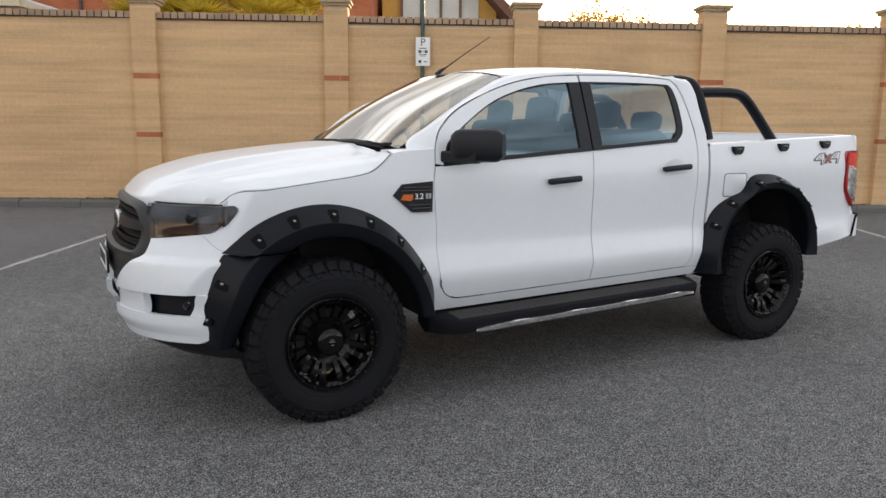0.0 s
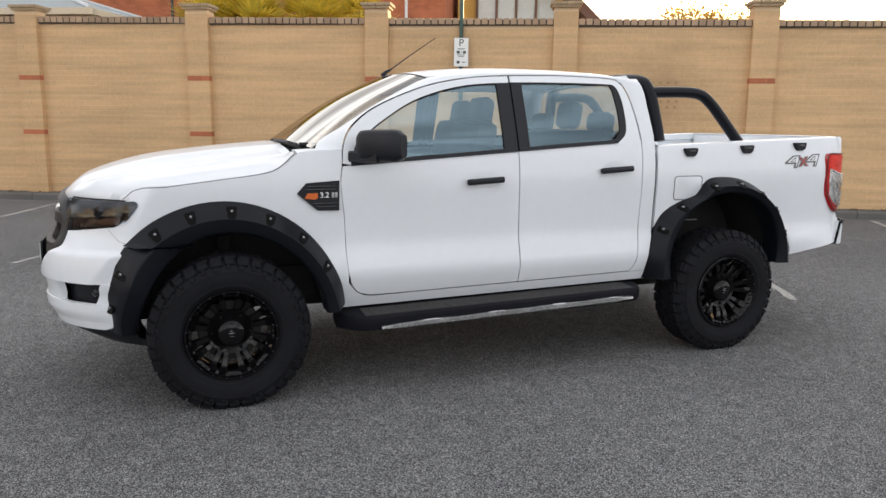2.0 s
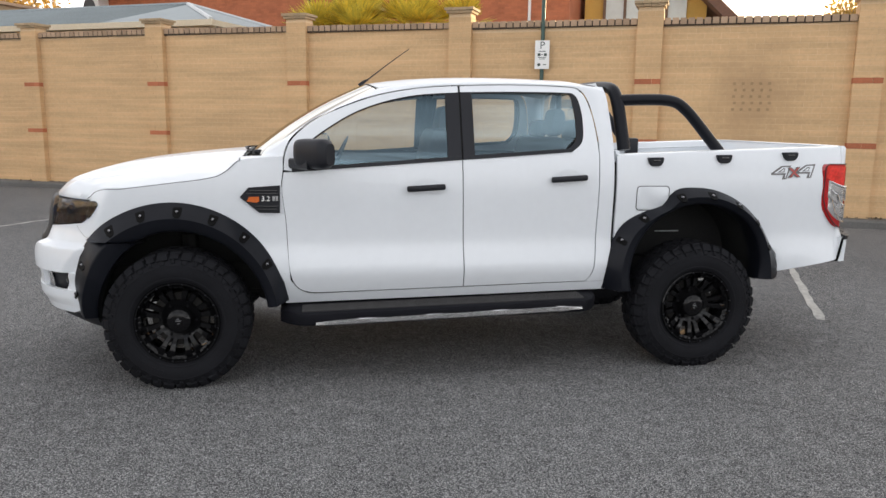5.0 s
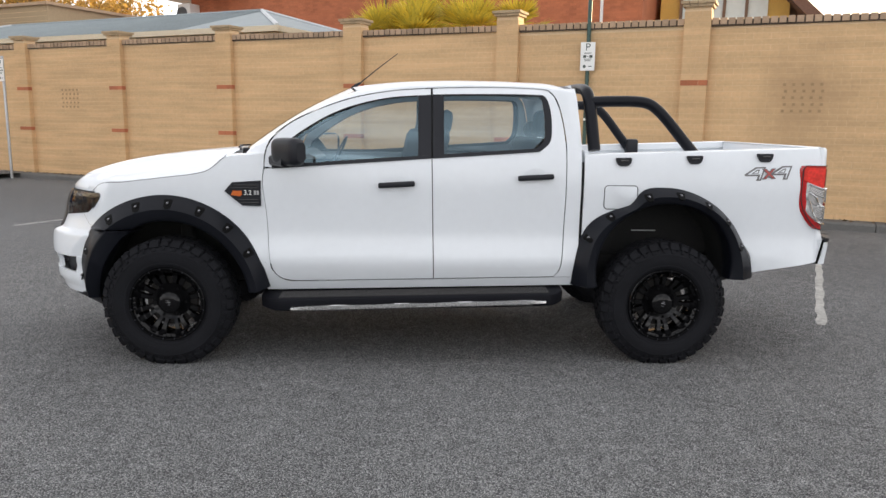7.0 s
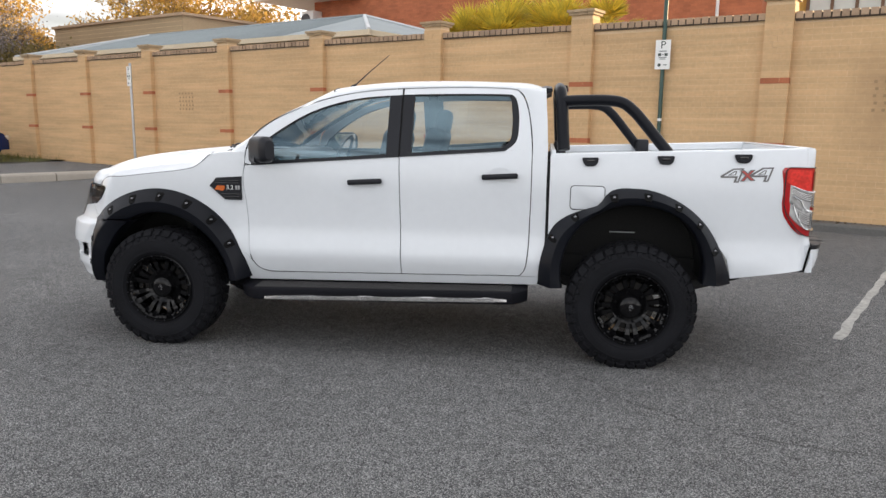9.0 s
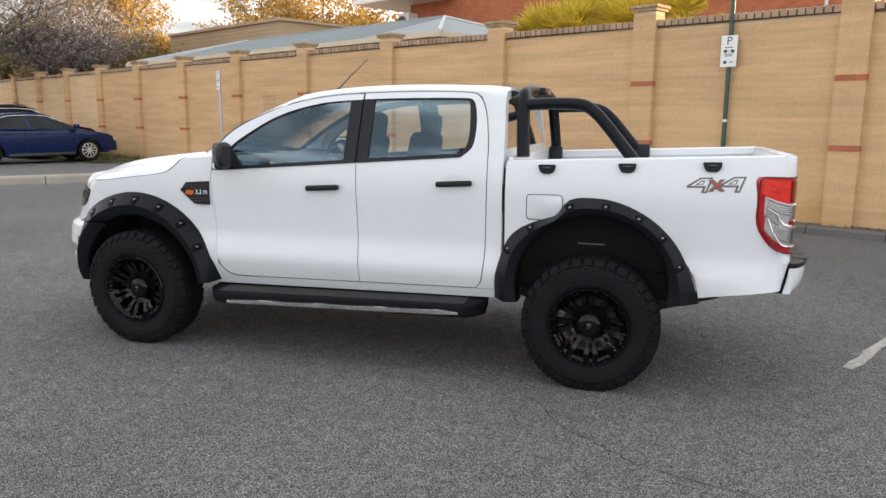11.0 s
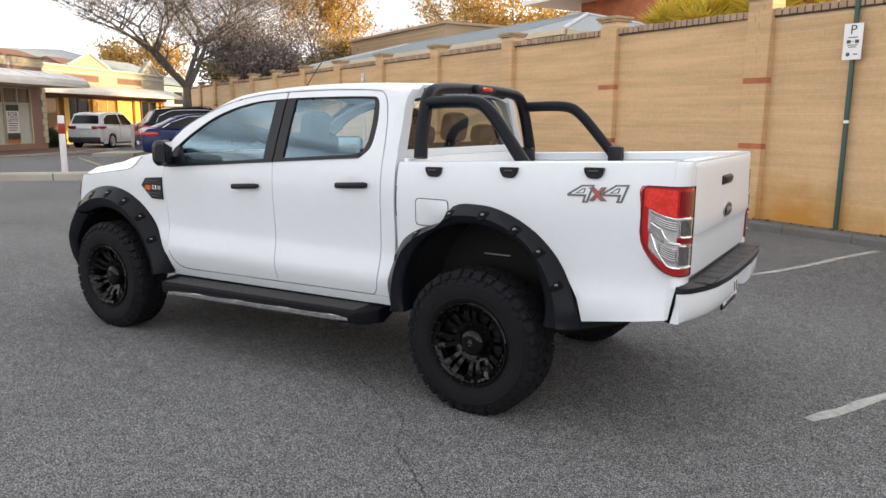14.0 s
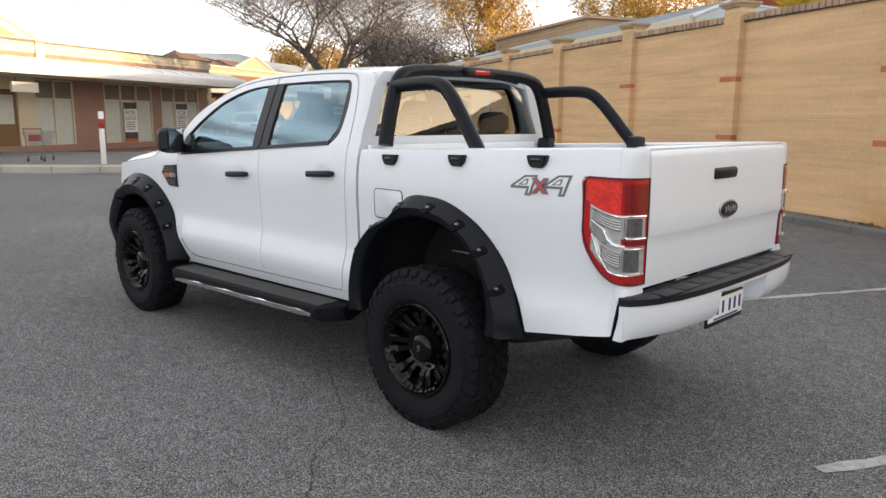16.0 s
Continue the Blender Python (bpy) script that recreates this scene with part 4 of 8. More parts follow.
            P.append(col + [(p.x - 0.006 * (k / 12), sg * (p.y - 0.01 - 0.028 * (1 - k / 12)), 1.438)])
        skirted(bm, P, (-0.02, -sg * 0.02, 0))
        grid(bm, [[(2.63, sg * 0.77, 1.438), (p_[0], p_[1], 1.438)] for p_ in [row[-1] for row in P]])
        part("rear_corner", bm, PAINT, truck, "white rounded rear corner of the bed")
    # step bumper, swept round a plan line
    half = [(2.845, 0.0), (2.844, 0.24), (2.843, 0.26), (2.838, 0.42), (2.820, 0.60), (2.787, 0.74), (2.755, 0.815), (2.730, 0.854), (2.708, 0.870), (2.694, 0.874)]
    plan = [(x, -y) for x, y in half[:0:-1]] + half
    rows, pads = [], []
    for i, (x, y) in enumerate(plan):
        (xa, ya), (xb, yb) = plan[max(i - 1, 0)], plan[min(i + 1, len(plan) - 1)]
        n = Vector((yb - ya, xa - xb, 0)).normalized()
        pocket = 0.10 if abs(y) < 0.25 else 0.0
        curl = min(1.0, (x - 2.69) / 0.08)
        row = [(2.66, y * 0.97, 0.832)]
        for d, z in ((-0.02 * curl, 0.832), (0, 0.818), (0.001, 0.80), (0.002 - pocket, 0.79), (-0.002 - pocket, 0.74), (-0.012 * curl - pocket * 0.8, 0.70), (-0.035 * curl - pocket * 0.6, 0.672), (-0.075 * curl - pocket * 0.3, 0.664)):
            row.append((x + n.x * d, y + n.y * d, z))
        row.append((2.66, y * 0.95, 0.668))
        rows.append(row)
        inner = min(2.70, x - 0.006)
        lip = 0.007
        pads.append([(inner, y, 0.834), (inner, y, 0.848), (x - n.x * 0.014, y - n.y * 0.014, 0.848), (x + n.x * lip, y + n.y * lip, 0.842), (x + n.x * lip, y + n.y * lip, 0.816), (x, y, 0.814)])
    bm = bmesh.new()
    V = grid(bm, rows)
    bm.faces.new(V[0][::-1])
    bm.faces.new(V[-1])
    bumper = part("rear_bumper", bm, PAINT, truck, "white rear step bumper", angle=32)
    bm = bmesh.new()
    V = grid(bm, pads)
    bm.faces.new(V[0][::-1])
    bm.faces.new(V[-1])
    part("step_pad", bm, BLACK, bumper, "ribbed black plastic step pad")
    for y0 in np.linspace(-0.64, 0.64, 9):
        bm = bmesh.new()
        box(bm, (2.775, y0, 0.8485), (0.085, 0.150, 0.005), 0.002)
        part("step_tread", bm, BLACK, bumper)
    for sg in (-1, 1):
        bm = bmesh.new()
        prism(bm, [(2.640, 0.664), (2.668, 0.664), (2.702, 0.795), (2.710, 0.832), (2.690, 0.832), (2.680, 0.795)], sg * 0.78, sg * 0.852)
        part("bumper_gap_trim", bm, BLACK, bumper)
        bm = bmesh.new()
        prism(bm, [(2.669, 0.667), (2.71, 0.667), (2.712, 0.80), (2.700, 0.795)], sg * 0.78, sg * 0.872)
        part("bumper_end", bm, PAINT, bumper, "white wrapped end of the bumper")
        # black tube on the seam paints the shade of the open gap
        bm = bmesh.new()
        tube(bm, [(2.692, sg * 0.867, 0.83), (2.684, sg * 0.869, 0.79), (2.662, sg * 0.865, 0.668)], 0.0075, 8)
        part("bumper_gap", bm, POCKET, bumper)
    # number plate with unreadable bars
    plate = thing_part("number_plate", truck, "white number plate in a black frame")
    bm = bmesh.new()
    box(bm, (2.792, -0.095, 0.690), (0.012, 0.385, 0.138), 0.004)
    part("plate_frame", bm, BLACK, plate)
    bm = bmesh.new()
    box(bm, (2.799, -0.095, 0.697), (0.005, 0.366, 0.105), 0.001)
    part("plate_face", bm, SIGNW, plate)
    for k in range(6):
        bm = bmesh.new()
        box(bm, (2.803, -0.095 - 0.150 + 0.056 * k + (0.016 if k > 2 else 0), 0.702), (0.002, 0.018, 0.058))
        part("plate_bar", bm, PLATEBLUE, plate)
    bm = bmesh.new()
    box(bm, (2.803, -0.095, 0.654), (0.002, 0.26, 0.008))
    part("plate_bar", bm, PLATEBLUE, plate)


def make_nose():
    def nose(name, y0, y1, z0, z1, material, label="", out=0.0, parent=None, n=16, m=6, depth=0.03):
        zf0 = z0 if callable(z0) else (lambda y: z0)
        zf1 = z1 if callable(z1) else (lambda y: z1)
        bm = bmesh.new()
        P = []
        for y in np.linspace(y0, y1, n + 1):
            row = []
            for v in np.linspace(0, 1, m + 1):
                z = lerp(zf0(y), zf1(y), v)
                row.append((nose_x(y, z) - (out(y, z) if callable(out) else out), y, z))
            P.append(row)
        skirted(bm, P, (depth, 0, 0))
        return part(name, bm, material, parent or truck, label, angle=45)
    bumper = thing_part("front_bumper", truck, "white front bumper with black intake and fog lamp pockets")
    # white corners in tiers: upper shelf, pocket, lower lip; the dark middle narrows towards the ground
    inner_y = curve([0.56, 0.60, 0.70, 0.77, 0.84, 0.95], [0.34, 0.355, 0.42, 0.48, 0.54, 0.535])

    def nose_patch(name, sg, ya, yb, z0, z1, out, material, label="", n=30, m=12, depth=0.03):
        bm = bmesh.new()
        P = []
        for v in np.linspace(0, 1, m + 1):
            row = []
            for u in np.linspace(0, 1, n + 1):
                z = lerp(z0, z1(lerp(ya(0.93), yb(0.93), u)) if callable(z1) else z1, v)
                y = lerp(ya(z), yb(z), u)
                row.append((nose_x(y, max(z, 0.62)) - out(y, z) + 0.06 * max(0.0, 0.56 - z), sg * y, z))
            P.append(row)
        skirted(bm, P, (depth, 0, 0))
        return part(name, bm, material, bumper, label, angle=40, toward=(-1, sg * 0.3, 0))
    for sg in (-1, 1):
        end = lambda z: 0.862
        top = lambda y: 0.927 + 0.042 * min(max((y - 0.532) / 0.268, 0), 1.0) ** 1.3

        def step_out(y, z):
            # the raised shelf above the fog lamp pocket
            up = min(max((0.848 - z) / 0.024, 0), 1)
            side = min(max((0.815 + 0.36 * (z - 0.69) - y) / 0.022, 0), 1)
            return 0.046 * up * side
        nose_patch("bumper_corner", sg, inner_y, end, 0.680, top, step_out, PAINT, n=60, m=30)
        nose_patch("bumper_corner", sg, inner_y, lambda z: 0.590 + 0.15 * (z - 0.57), 0.560, 0.680, lambda y, z: 0.030, PAINT, n=16, m=5)
        nose_patch("bumper_corner", sg, lambda z: 0.765 + 0.35 * (z - 0.57), end, 0.560, 0.680, lambda y, z: 0.018, PAINT, n=6, m=5)
        nose_patch("bumper_lip", sg, lambda z: 0.30, lambda z: 0.845, 0.475, 0.575, lambda y, z: 0.008 + 0.030 * min(max((0.85 - y) / 0.06, 0), 1) * min(1, (z - 0.47) / 0.05), PAINT, n=30, m=8)
        nose_patch("bumper_lip", sg, lambda z: 0.30 + 0.6 * (0.475 - z), lambda z: 0.835 - 1.6 * (0.475 - z), 0.435, 0.475, lambda y, z: 0.010 - 0.3 * (0.475 - z), PAINT, n=24, m=4)
        nose_patch("fog_pocket", sg, lambda z: 0.57, lambda z: 0.855, 0.555, 0.69, lambda y, z: -0.032, BLACK, "black fog lamp pocket", 14, 5)
        bm = bmesh.new()
        spun(bm, [(0.0, 0.0), (0.035, 0.004), (0.045, 0.02)], 20, "y")
        fog = part("fog_lamp", bm, GLOSS, bumper, "small round fog lamp")
        fog.matrix_local = pose(nose_x(0.71, 0.625) + 0.03, sg * 0.71, 0.625, 0, 0, -90 - sg * 30)
        # head lamp
        lamp = thing_part("head_lamp", truck, "smoked head lamp with an amber lower lens")

        def lamp_sheet(name, u0, u1, v0, v1, out, material, label=""):
            bm = bmesh.new()
            P = []
            for u in np.linspace(u0, u1, 31):
                row = []
                if u < 0.6:
                    q = u / 0.6
                    for v in np.linspace(v0, v1, 7):
                        z = lerp(lerp(0.930, 0.972, q ** 1.3), 1.094, v)
                        y = lerp(lerp(0.532, 0.468, v), 0.80, q)
                        row.append((nose_x(y, z) - out, sg * y, z))
                else:
                    k = (u - 0.6) / 0.4
                    for v in np.linspace(v0, v1, 7):
                        z = lerp(0.972 + 0.103 * k ** 1.25, 1.094 + 0.006 * min(1, k * 1.6) - 0.012 * max(0, k - 0.8) / 0.2, v)
                        xa = nose_x(0.80, z)
                        x = lerp(xa, -2.035, k)
                        w = half_width(x, z)
                        o2 = lerp(out, 0.003 + (out + 0.014) * 0.35, min(1, k * 2.5))
                        row.append((x - o2 * (1 - k), sg * (lerp(0.80, w, min(1, k * 3)) + o2 * min(1, k * 2)), z))
                P.append(row)
            skirted(bm, P, (0.02, -sg * 0.01, 0))
            return part(name, bm, material, lamp, label, toward=(-1, sg * 0.6, 0))
        lamp_sheet("lamp_housing", 0, 1, 0, 1, -0.014, GLOSS)
        lamp_sheet("lower_reflector", 0.10, 0.62, 0.08, 0.36, -0.004, surf("smoked_amber", (0.055, 0.026, 0.02), 0.25, metal=0.3, var=0.5, scale=10), "brownish lower reflector")
        lamp_sheet("upper_reflector", 0.06, 0.50, 0.46, 0.94, -0.006, surf("smoked_chrome", (0.045, 0.048, 0.056), 0.1, metal=0.9, var=0.8, scale=16, fine=60, bump=0.004), "smoked chrome reflector")
        bm = bmesh.new()
        spun(bm, [(0.001, -0.03), (0.035, -0.026), (0.048, -0.005), (0.05, 0.02)], 24, "y")
        proj = part("projector", bm, bpy.data.materials["smoked_chrome"], lamp, "round projector bowl")
        proj.matrix_local = pose(nose_x(0.70, 1.04) + 0.03, sg * 0.70, 1.035, 0, 0, -35 if sg < 0 else 215)
        lamp_sheet("lamp_divider", 0.66, 0.668, 0.15, 0.85, -0.005, bpy.data.materials["smoked_chrome"], "thin smoked divider")
        lamp_sheet("lamp_lens", 0, 1, 0, 1, 0.004, SMOKED)
        # wing behind and below the lamp
        under = curve([-2.30, -2.20, -2.145, -2.09, -2.035], [0.945, 0.955, 0.970, 1.016, 1.072])
        side_sheet("wing_front", sg, columns(-2.26, -2.06, 12, lambda x: 0.86, lambda x: under(x) - 0.004, 6), PAINT, "", -0.003)
        bm = bmesh.new()
        tube(bm, [(x, sg * (half_width(x, z) + 0.001), z) for x, z in ((-2.178, 0.955), (-2.150, 0.920), (-2.128, 0.897), (-2.10, 0.888))], 0.0014, 6)
        part("wing_gap", bm, GREYTEXT, truck)
        # shut line between bonnet and wing
        bm = bmesh.new()
        line = [(x, sg * (half_width(x, CREASE(x)) - 0.001), CREASE(x) - 0.003) for x in np.linspace(-2.10, -1.25, 44)]
        tube(bm, line + [(-1.242, sg * 0.80, 1.348)], 0.002, 6)
        along = [(nose_x(y, 1.10) + 0.008, sg * y, 1.100) for y in np.linspace(0.50, 0.80, 20)]
        tube(bm, along, 0.004, 6)
        part("bonnet_gap", bm, DARK, truck)
        # side vent with badge
        vent = thing_part("side_vent", truck, "black wing vent with an amber repeater")
        outline = [(-1.245, 1.122), (-1.195, 1.178), (-1.015, 1.190), (-1.018, 1.028), (-1.135, 1.030)]
        bm = bmesh.new()
        w = half_width(-1.1, 1.1)
        prism(bm, outline, sg * (w - 0.01), sg * (w + 0.010))
        part("vent_body", bm, BLACK, vent, smooth=False)
        for zz, xa, xb in ((1.160, -1.19, -1.03), (1.143, -1.205, -1.03), (1.068, -1.16, -1.03), (1.05, -1.14, -1.03)):
            bm = bmesh.new()
            box(bm, ((xa + xb) / 2, sg * (w + 0.012), zz), (xb - xa, 0.006, 0.008), 0.002)
            part("vent_slat", bm, GLOSS, vent)
        bm = bmesh.new()
        prism(bm, [(-1.205, 1.098), (-1.19, 1.125), (-1.135, 1.125), (-1.135, 1.098), (-1.15, 1.09)], sg * (w + 0.008), sg * (w + 0.015))
        part("side_repeater", bm, AMBER, vent, "amber side repeater", smooth=False)
        letters("badge_text", "3.2", 0.042, SIGNW, vent, pose(-1.098, sg * (w + 0.012), 1.112, 90, 0, 0 if sg < 0 else 180))
        for dx in (0.0, 0.018):
            bm = bmesh.new()
            box(bm, (-1.052 + dx, sg * (w + 0.012), 1.113), (0.014, 0.004, 0.028), 0.001)
            part("badge_bar", bm, GREYTEXT, vent, "small grey badge bar")
    nose("bumper_lip", -0.302, 0.302, 0.450, 0.585, PAINT, "", lambda y, z: -0.004 + 0.012 * min(1, max(0, z - 0.455) / 0.05), bumper, 12, 8)
    nose("lower_intake", -0.46, 0.46, 0.585, 0.72, DARK, "black lower intake", -0.03, bumper, 12, 4)
    for z in (0.625, 0.665):
        nose("intake_bar", -0.40, 0.40, z, z + 0.014, BLACK, "", -0.006, bumper, 12, 1)
    for sg in (-1, 1):
        nose_patch("bumper_bar", sg, lambda z: 0.0, lambda z: inner_y(z) + 0.004, 0.700, 0.838, lambda y, z: 0.004, GRILLEGREY, "dark grey bumper centre", 16, 6, 0.05)
    grille = thing_part("grille", truck, "black grille with a thick grey surround and oval badge")
    nose("grille_back", -0.49, 0.49, 0.835, 1.075, DARK, "", -0.035, grille, 16, 6)
    for k in range(6):
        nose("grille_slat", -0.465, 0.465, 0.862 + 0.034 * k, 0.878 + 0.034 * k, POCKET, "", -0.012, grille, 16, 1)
    nose("grille_bar", -0.472, 0.472, 0.955, 1.005, BLACK, "black bar behind the badge", 0.004, grille, 16, 3)
    rim_out = [(0.0, 1.104), (0.28, 1.100), (0.40, 1.084), (0.46, 1.058), (0.515, 1.01), (0.536, 0.96), (0.544, 0.90), (0.543, 0.856), (0.505, 0.834), (0.30, 0.830), (0.0, 0.830)]
    rim_in = [(0.0, 1.066), (0.28, 1.062), (0.365, 1.054), (0.405, 1.036), (0.448, 1.0), (0.468, 0.955), (0.475, 0.91), (0.470, 0.874), (0.445, 0.860), (0.30, 0.858), (0.0, 0.858)]
    for sg in (-1, 1):
        bm = bmesh.new()
        P = []
        for k in range(41):
            a, b = poly_at([(0, y, z) for y, z in rim_out], k / 40), poly_at([(0, y, z) for y, z in rim_in], k / 40)
            row = []
            for v, out in ((0, -0.02), (0, 0.002), (0.12, 0.009), (0.75, 0.013), (0.95, 0.006), (1.0, -0.03)):
                q = a.lerp(b, v)
                row.append((nose_x(q.y, q.z) - out, sg * q.y, q.z))
            P.append(row)
        grid(bm, P)
        part("grille_surround", bm, GRILLEGREY, grille, toward=(-1, 0, 0))
    for rx, rz, x, m_ in ((0.108, 0.048, -2.482, SILVER), (0.097, 0.040, -2.485, DARKPAINT)):
        bm = bmesh.new()
        ring = [(math.cos(2 * math.pi * k / 32), math.sin(2 * math.pi * k / 32)) for k in range(32)]
        grid(bm, [[(x - dx, rx * c * f, 0.968 + rz * s * f) for c, s in ring] for dx, f in ((-0.02, 1.0), (0.0, 1.0), (0.005, 0.9), (0.006, 0.01))], close=True)
        part("oval_badge", bm, m_, grille)
    # chin and front plate
    bm = bmesh.new()
    P = [[(nose_x(y, 0.62) + dx + 0.02, y, z) for dx, z in ((0.012, 0.47), (0.05, 0.40), (0.17, 0.335), (0.42, 0.335))] for y in np.linspace(-0.84, 0.84, 25)]
    grid(bm, P)
    part("chin_guard", bm, BLACK, bumper, "black chin guard")
    plate = thing_part("number_plate", truck, "front number plate in a black frame")
    bm = bmesh.new()
    box(bm, (-2.556, -0.02, 0.77), (0.012, 0.385, 0.12), 0.003)
    part("plate_frame", bm, BLACK, plate)
    bm = bmesh.new()
    box(bm, (-2.563, -0.02, 0.77), (0.005, 0.36, 0.095))
    part("plate_face", bm, SIGNW, plate)
    for k in range(6):
        bm = bmesh.new()
        box(bm, (-2.567, -0.165 + 0.056 * k, 0.775), (0.002, 0.034, 0.055))
        part("plate_bar", bm, INK, plate)


FLARE_Y = 0.960


def make_flare(name, sg, cx, a0, a1, rout, rin, bolts, label, above=None, below=None, floor=None):
    """A pocket-bolted flare swept round a wheel; angles in degrees from the top, rearward positive."""
    bm = bmesh.new()
    P = []
    n = 56
    fo, fi = curve(*rout), curve(*rin)
    for k in range(n + 1):
        a = lerp(a0, a1, k / n)
        ro, ri = fo(a), fi(a)
        s, c = math.sin(radians(a)), math.cos(radians(a))
        row = []
        x_o, z_o = cx + ro * s, HUB_Z + ro * c
        w = half_width(x_o, z_o) if z_o > 0.5 else half_width(x_o, 0.5)
        edge = FLARE_Y - (0.085 * max(0.0, (0.74 - z_o) / 0.30) ** 1.3 if below else 0.0)
        for t, y in ((0.0, w - 0.01), (0.0, w + 0.010), (0.03, w + 0.016), (0.26, lerp(w + 0.016, edge, 0.52)), (0.48, edge), (0.52, edge + 0.005), (0.56, edge + 0.004), (0.72, edge - 0.002), (0.90, edge - 0.010), (0.98, edge - 0.020), (1.0, edge - 0.034), (0.99, 0.80)):
            rr = lerp(ro, ri, t)
            zz = HUB_Z + rr * c
            if above and s < 0:
                zz = max(zz, above)
            if below:
                zz = min(zz, below)
            if floor:
                zz = max(zz, floor[0] if s < 0 else floor[1])
            row.append((cx + rr * s, sg * y, zz))
        P.append(row)
    grid(bm, P)
    flare = part(name, bm, FLARE, truck, label, angle=40)
    for a, share in bolts:
        ro, ri = fo(a), fi(a)
        rr = lerp(ro, ri, share)
        s, c = math.sin(radians(a)), math.cos(radians(a))
        x, z = cx + rr * s, HUB_Z + rr * c
        xo, zo = cx + ro * s, HUB_Z + ro * c
        w = half_width(xo, max(zo, 0.5)) + 0.016
        y = lerp(w, FLARE_Y, min(1.0, (share - 0.03) / 0.45))
        lean = math.degrees(math.atan2(FLARE_Y - w, 0.45 * (ro - ri)))
        # flat black plate round the bolt, painting the shade of a recess
        bm = bmesh.new()
        prism(bm, [(-0.027, 0.029), (-0.019, 0.036), (0.019, 0.036), (0.027, 0.029), (0.021, -0.028), (0.010, -0.042), (-0.010, -0.042), (-0.021, -0.028)], -0.003, 0.003)
        pocket = part("pocket_shade", bm, POCKET, flare)
        pocket.matrix_local = pose(x, sg * y, z, sg * lean, a, 0)
        bm = bmesh.new()
        spun(bm, [(0.001, -0.012), (0.007, -0.011), (0.010, -0.006), (0.0105, 0.004)], 14, "y")
        bolt = part("bolt", bm, BOLT, flare, "dark chrome bolt")
        bolt.matrix_local = pose(x, sg * (y + 0.001), z + 0.004, 0, 0, 0 if sg < 0 else 180)
    return flare


def make_flares():
    for sg in (-1, 1):
        make_flare("front_flare", sg, -1.61, -47, 82, ([-48, -30, 0, 30, 60, 82], [0.685, 0.694, 0.690, 0.667, 0.642, 0.635]), ([-48, 0, 40, 82], [0.50, 0.53, 0.52, 0.515]),
                   [(-33, 0.31), (-16, 0.31), (2, 0.31), (20, 0.30), (38.5, 0.28), (57.5, 0.28)], "satin black bolted front wheel flare", above=0.879)
        make_flare("front_flare", sg, -1.61, -88, -19, ([-88, -82, -74, -62, -49, -30, -19], [0.60, 0.618, 0.628, 0.64, 0.678, 0.70, 0.70]), ([-88, -72, -50, -30, -19], [0.455, 0.455, 0.47, 0.50, 0.51]),
                   [(-57, 0.20), (-75, 0.16)], "satin black flare piece on the bumper corner", below=0.873)
        make_flare("rear_flare", sg, 1.61, -82, 76, ([-77, -60, -42, -20, -16, -13, 0, 20, 40, 55, 70], [0.615, 0.668, 0.724, 0.692, 0.722, 0.756, 0.766, 0.742, 0.702, 0.665, 0.64]),
                   ([-77, -55, -30, 0, 30, 52, 70], [0.45, 0.545, 0.63, 0.665, 0.635, 0.545, 0.455]),
                   [(-49.5, 0.25), (-33, 0.29), (-11, 0.42), (5.5, 0.42), (21.5, 0.40), (35.5, 0.37), (52, 0.34)], "satin black bolted rear wheel flare", floor=(0.518, 0.574))
    # fuel flap, near side only: a rounded rectangle with a dark gap
    def rounded(x0, x1, z0, z1, r, n=6):
        out = []
        for cx, cz, a0 in ((x1 - r, z1 - r, 0), (x0 + r, z1 - r, 90), (x0 + r, z0 + r, 180), (x1 - r, z0 + r, 270)):
            for k in range(n + 1):
                a = radians(a0 + 90 * k / n)
                out.append((cx + r * math.cos(a), cz + r * math.sin(a)))
        return out
    bm = bmesh.new()
    ring = rounded(1.203, 1.415, 1.028, 1.176, 0.022)
    outer = [bm.verts.new((x, -(half_width(x, z) + 0.002), z)) for x, z in ring]
    inner = [bm.verts.new((lerp(x, 1.309, 0.03), -(half_width(x, z) + 0.004), lerp(z, 1.102, 0.03))) for x, z in ring]
    for i in range(len(ring)):
        k = (i + 1) % len(ring)
        bm.faces.new((outer[i], outer[k], inner[k], inner[i]))
    bm.faces.new(inner)
    part("fuel_flap", bm, PAINT, truck, "white fuel filler flap", toward=(0, -1, 0))
    bm = bmesh.new()
    ring = rounded(1.2, 1.418, 1.025, 1.179, 0.024)
    tube(bm, [(x, -half_width(x, z) - 0.0008, z) for x, z in ring + ring[:1]], 0.0028, 6)
    part("fuel_flap_gap", bm, GREYP, truck)


